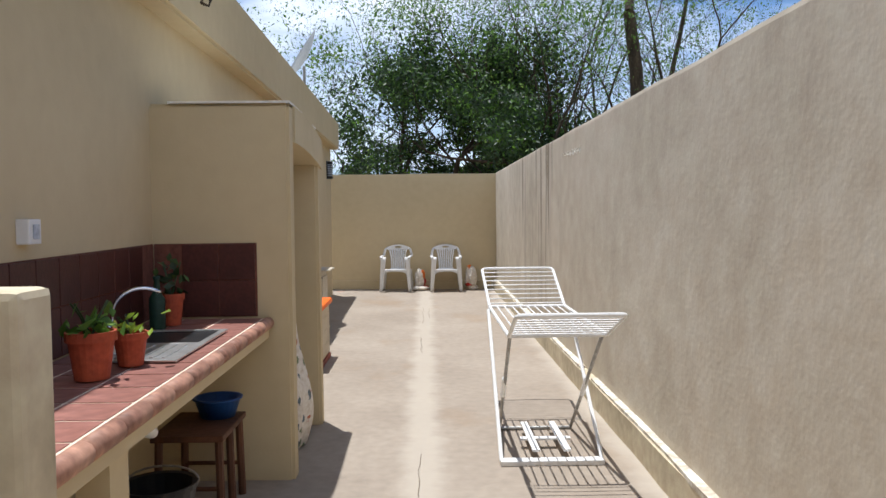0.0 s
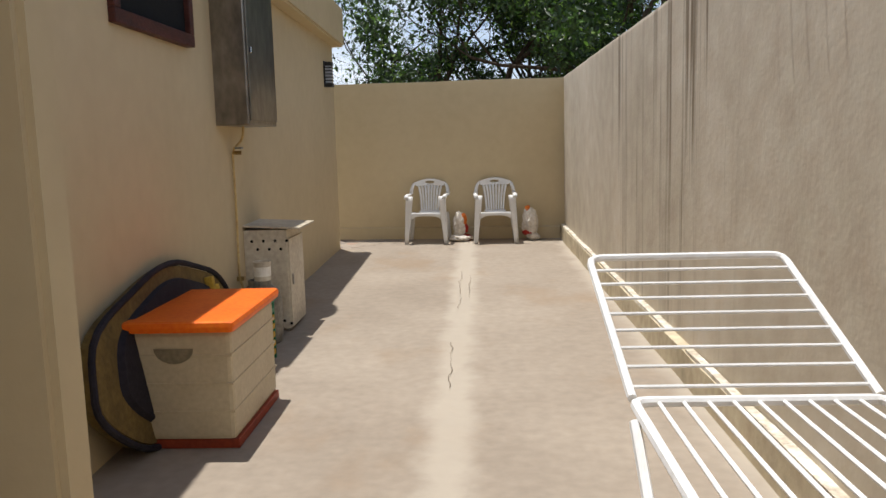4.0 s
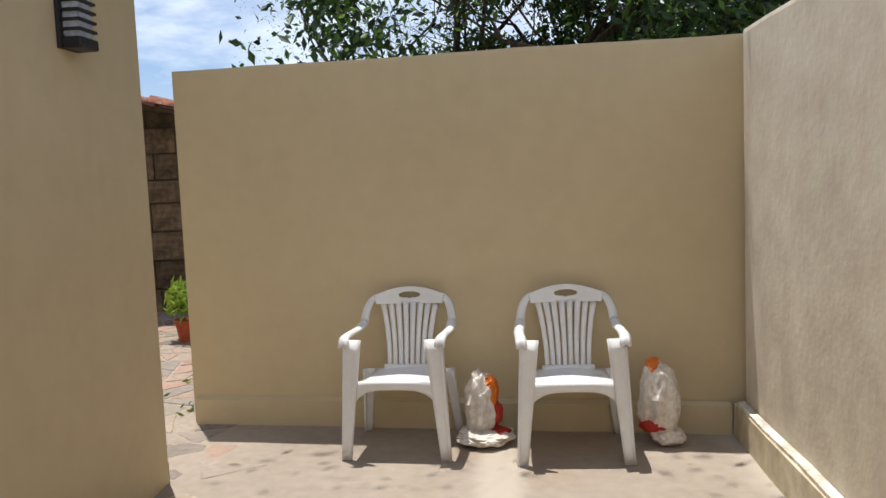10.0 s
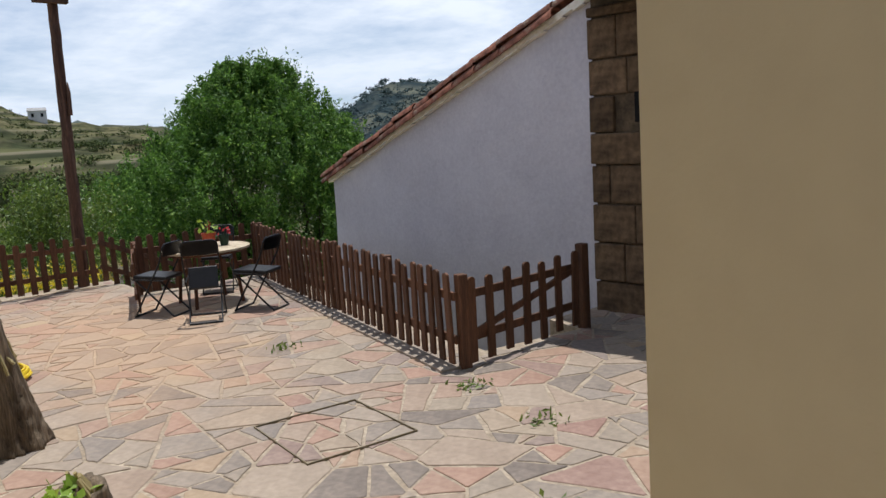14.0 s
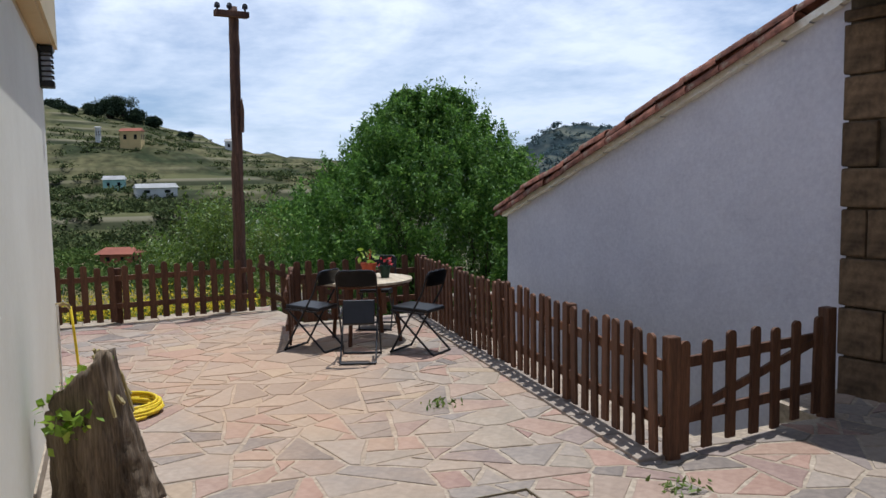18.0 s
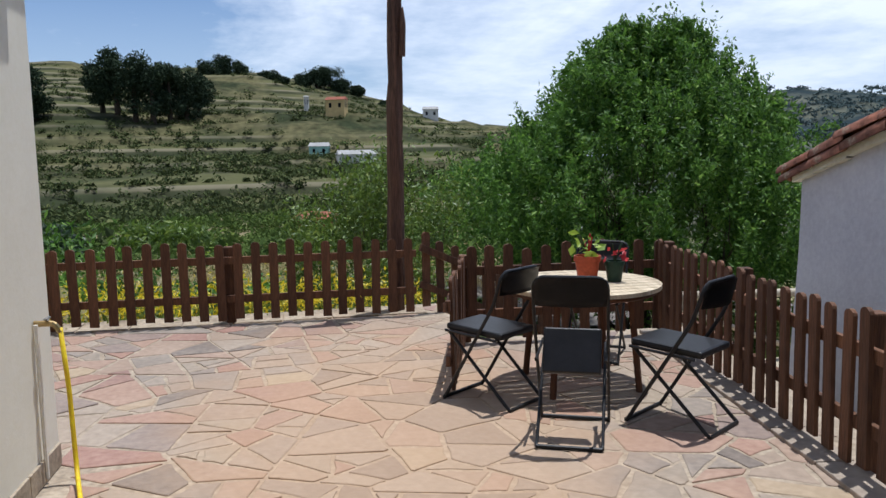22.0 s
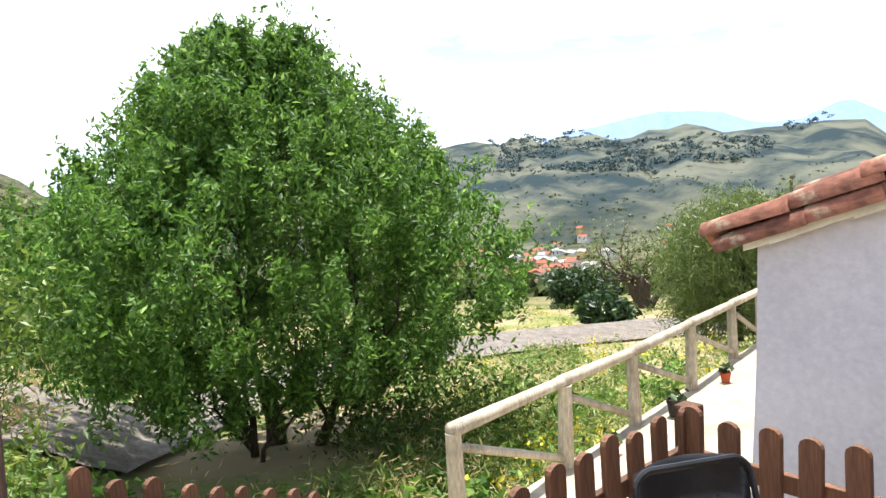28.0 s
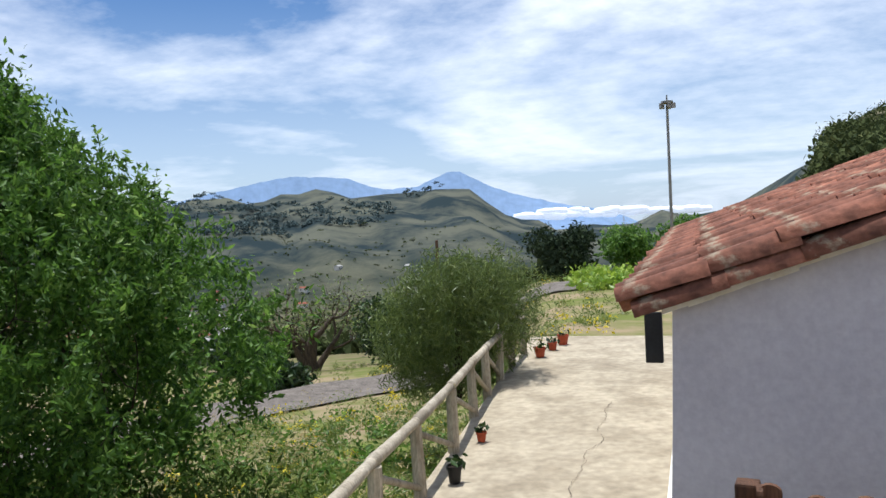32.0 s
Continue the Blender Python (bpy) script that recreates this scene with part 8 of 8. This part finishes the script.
# slim lamp mast at the far end of the path
lm_ = thing("floodlight_mast", pose(-11.1, 33.4, 0), "tall slim grey mast with a ring of small floodlights", "light mast")
part("mast", rod([(0, 0, -1.5), (0, 0, 3.72)], 0.03, 8, radii=[0.042, 0.028]), M["galv"], lm_)
part("head_ring", lathe([(0.10, 3.72), (0.13, 3.735), (0.13, 3.775), (0.05, 3.79), (0.0001, 3.79)], 14), M["galv"], lm_)
for k in range(5):
    a = 2 * math.pi * k / 5
    part("floodlight", bbox(-0.045, -0.035, 3.62, 0.045, 0.035, 3.73, 0.01, pose(0.135 * math.cos(a), 0.135 * math.sin(a), 0, 0, 0, math.degrees(a))), M["galv"], lm_)
part("finial", rod([(0, 0, 3.79), (0, 0, 3.90)], 0.018, 6), M["galv"], lm_)
fx, fy = at(18.9, 43)
fp = thing("utility_pole", pose(fx, fy, hill(fx, fy)), "dark timber utility pole down the slope", "pole")
part("shaft", rod([(0, 0, 0), (0, 0, 6.3)], 0.08, 8), M["pole"], fp)

# pots and urns along the rail
for k, (x, y) in enumerate(((-12.82, 21.3), (-12.9, 22.6), (-13.0, 24.0), (-13.3, 29.2), (-13.2, 29.9), (-13.1, 30.5))):
    pot_plant(x, y, PZ + 0.005, (0.07, 0.075, 0.06, 0.10, 0.09, 0.11)[k], (0.12, 0.17, 0.11, 0.17, 0.15, 0.19)[k], "leaf_dark", "black plastic pot standing on the path by the rail" if k == 1 else "terracotta pot standing on the path by the rail", 14, 0.05, 0.05, "blacksteel" if k == 1 else "pot", seed=160 + k)

# gravel track through the garden
def rtrack(th):
    return 10.4 + 26 * max(0.0, (64 - th) / 66) ** 0.85


bm = bmesh.new()
prev = None
for k in range(90):
    th = 86 - 88 * k / 89
    r = rtrack(th)
    row = []
    for o in (-2.1, 0, 2.0):
        x, y = at(th, r + o * (1 + 0.2 * noise.noise((k * 0.3, o, 0))))
        row.append(bm.verts.new((x, y, max(hill(x, y), hill(*at(th, r))) + 0.07)))
    if prev:
        for j in range(2):
            bm.faces.new((prev[j], row[j], row[j + 1], prev[j + 1]))
    prev = row
bmesh.ops.recalc_face_normals(bm, faces=bm.faces)
struct("track_garden", bm, mat("grey_gravel", lin(122, 114, 105), lin(94, 87, 80), 3, 0.95, 0.5, 30, 20, 0.4), "grey gravel track through the garden", "track")


# ---------------------------------------------------------------- planting that nobody could count
def scatter(name, label, n, sec, rr, size, leafm, seed, per, sz, flat=0.7, cat="scrub", keep=None, aspect=1.8):
    """Bushes as clumps of leaf pieces strewn over a sector of the ground."""
    g = np.random.default_rng(seed)
    C, k = [], 0
    while k < n:
        th = g.uniform(*sec); r = math.exp(g.uniform(math.log(rr[0]), math.log(rr[1])))
        x, y = at(th, r)
        k += 1
        if keep is not None and not keep(x, y, th, r):
            continue
        s = g.uniform(*size) * (1 + 0.0 * r)
        u = g.normal(size=(per, 3)); u /= np.linalg.norm(u, axis=1)[:, None]
        u *= (g.random(per) ** 0.4)[:, None]
        u[:, 2] = np.abs(u[:, 2]) * flat
        lump = 1 + 0.35 * np.sin(u[:, 0] * 5 + k) * np.sin(u[:, 1] * 4 + k * 2)
        C.append(u * s * lump[:, None] + np.array((x, y, hill(x, y) - 0.05 * s)))
    ob = leaves(name, np.concatenate(C), sz, M[leafm], None, g, aspect, 0.0, up=2.5 if sz > 0.3 else 0.6)
    return tagged(ob, label, cat, kind="stuff")


def offpath(x, y, th, r):
    if -2 < th < 84 and abs(r - rtrack(th)) < 1.7 or 44 < th < 84 and 7.4 < r < 12.5:
        return False
    return not (x > -13.3 and y < 33) and not (x > -12.4)


patch = lambda x, y, th, r: noise.noise((x * 0.02, y * 0.02, 5)) > -0.03
scatter("hillside_scrub", "dark green scrub bushes over the terraced hillside", 5200, (60, 112), (40, 430), (0.5, 2.6), "bush", 201, 36, 0.36, keep=patch)
scatter("hillside_scrub_high", "dark bushes along the upper hillside terraces", 6500, (60, 112), (130, 440), (0.6, 2.6), "bush", 212, 22, 0.42, keep=lambda x, y, th, r: noise.noise((x * 0.03, y * 0.03, 8)) > 0.05)
scatter("hillside_scrub_low", "mixed green bushes on the lower slope", 1500, (62, 112), (18, 120), (0.4, 1.6), "leaf_scrub", 202, 60, 0.17)
scatter("slope_drygrass", "pale dry grass on the slope beyond the fence", 900, (70, 118), (9, 42), (0.3, 0.9), "drygrass", 213, 40, 0.09, flat=0.9, aspect=7)
scatter("slope_vines", "lime-green vine rows on the slope beyond the fence", 260, (95, 120), (22, 50), (0.5, 1.1), "leaf_lime", 214, 40, 0.12)
scatter("slope_herbs", "fresh green herbs and grass on the slope below the fence", 620, (58, 125), (4, 26), (0.25, 0.6), "leaf", 203, 46, 0.07, keep=offpath)
scatter("valley_scrub", "scrub and small trees over the valley floor", 7500, (8, 64), (70, 1150), (1.0, 3.4), "bush", 204, 16, 1.0)
scatter("ridge_wood", "pine wood on the far ridges, haze put into its pale bluish colour", 4200, (10, 62), (1100, 1600), (4, 8), "far_wood", 205, 20, 2.0, keep=lambda x, y, th, r: th > 47 or noise.noise((x * 0.004, y * 0.004, 1)) > 0.0)
scatter("garden_grass", "long green and yellow grass in the garden", 1700, (-2, 62), (7, 42), (0.18, 0.42), "grass", 206, 40, 0.06, flat=1.2, aspect=5, keep=offpath)
scatter("garden_flowers", "yellow wildflowers in the garden grass", 130, (0, 40), (7, 44), (0.2, 0.5), "leaf_yellow", 207, 26, 0.045, keep=offpath)
scatter("garden_drygrass", "dry straw-coloured grass by the rail", 360, (10, 62), (5, 24), (0.15, 0.4), "drygrass", 208, 36, 0.06, flat=1.5, aspect=7, keep=offpath)
scatter("garden_herbs", "broad-leaved green plants below the rail", 420, (14, 70), (4.5, 22), (0.2, 0.55), "leaf", 209, 40, 0.06, keep=offpath)
scatter("flower_bank", "bright yellow-green flowering bank beyond the path", 260, (-1, 9), (30, 46), (0.5, 1.1), "leaf_lime", 210, 40, 0.14)
scatter("right_hill_wood", "dark wood on the steep hill behind the roof", 5600, (-34, -2), (100, 445), (1.0, 2.6), "bush", 211, 24, 0.45, flat=1.5)

# dark clumps of tall trees on the left ridge
for k, (th, r, h, w) in enumerate(((107.4, 230, 20, 15), (106.4, 236, 17, 13), (108.6, 232, 16, 15), (105.6, 240, 8, 10), (101.6, 252, 15, 12), (100.7, 246, 20, 13), (99.6, 244, 21, 13), (98.5, 242, 20, 13), (97.4, 246, 19, 13), (96.3, 250, 16, 13), (95.5, 256, 12, 11), (94.6, 380, 9, 12), (93.8, 385, 11, 13), (92.5, 395, 8, 12), (88.4, 415, 6, 12), (87.4, 415, 10, 14), (86.6, 415, 10, 14), (85.8, 415, 7, 12), (89.8, 420, 5, 9), (90.8, 420, 4, 12), (84.6, 420, 4, 10), (82.6, 420, 3, 9))):
    x, y = at(th, r)
    simple_tree(x, y, h, w, "forest", 220 + k, "dark clump of tall trees on the ridge", 4200, 0.52, "tree_clump")


# ---------------------------------------------------------------- far houses
def far_house(th, r, w, d, h, wall, roofm, label, turn=0, z=None):
    x, y = at(th, r)
    zz = hill(x, y) if z is None else z
    t = thing("far_house", pose(x, y, zz, 0, 0, turn), label, "house")
    part("wall", bbox(-w / 2, -d / 2, -2, w / 2, d / 2, h), wall, t)
    bm = bmesh.new()
    q = [bm.verts.new(c) for c in ((-w / 2 - 0.3, -d / 2 - 0.3, h), (w / 2 + 0.3, -d / 2 - 0.3, h), (w / 2 + 0.3, d / 2 + 0.3, h), (-w / 2 - 0.3, d / 2 + 0.3, h), (-w / 2, 0, h + d * 0.25), (w / 2, 0, h + d * 0.25))]
    for f in ((0, 1, 5, 4), (2, 3, 4, 5), (0, 4, 3), (1, 2, 5), (3, 2, 1, 0)):
        bm.faces.new([q[i] for i in f])
    part("roof", bm, roofm, t)
    for s in (-0.25, 0.25):
        part("window", bbox(s * w - w * 0.07, -d / 2 - 0.02, h * 0.4, s * w + w * 0.07, -d / 2 - 0.005, h * 0.75), M["holes"], t)
        part("window", bbox(w / 2 + 0.005, s * d - d * 0.07, h * 0.4, w / 2 + 0.02, s * d + d * 0.07, h * 0.75), M["holes"], t)


RED = mat("far_red_roof", lin(150, 90, 70), lin(128, 78, 62), 0.5, 0.9)
WHT = mat("far_white_wall", lin(226, 222, 214), lin(206, 200, 190), 0.4, 0.9)
GRN = mat("far_green_wall", lin(170, 206, 190), lin(150, 186, 170), 0.4, 0.9)
GRY = mat("far_grey_roof", lin(170, 168, 164), lin(150, 148, 144), 0.4, 0.9)
OCH = mat("far_ochre_wall", lin(214, 186, 130), lin(196, 168, 116), 0.4, 0.9)
far_house(87.4, 212, 5, 4, 2.8, GRN, GRY, "pale green farmhouse on the terraced hill", 80)
far_house(86.1, 252, 6, 4, 4, OCH, RED, "ochre house with a red roof on the hill", 70)
far_house(84.8, 190, 9, 4, 2.0, WHT, GRY, "long white shed on the hillside", 95)
far_house(79.5, 420, 8, 6, 5, WHT, GRY, "small white house near the ridge end", 80)
far_house(88.2, 285, 1.6, 1.6, 4.5, WHT, GRY, "narrow white chimney-like house on the hill", 80)
far_house(87.8, 58, 2.4, 1.8, 0.9, RED, RED, "low red-roofed shed below the fence", 60)
rgv = random.Random(17)
for k in range(80):
    th, r = rgv.uniform(18, 48), rgv.uniform(480, 900)
    if rgv.random() < 0.75:
        th, r = rgv.gauss(36.5, 2.6), rgv.uniform(430, 620)
    w = rgv.uniform(5, 10)
    far_house(th, r, w, rgv.uniform(5, 7), rgv.uniform(3, 5), WHT if rgv.random() < 0.65 else OCH, RED if rgv.random() < 0.6 else GRY, "small house in the valley village", rgv.uniform(0, 180))
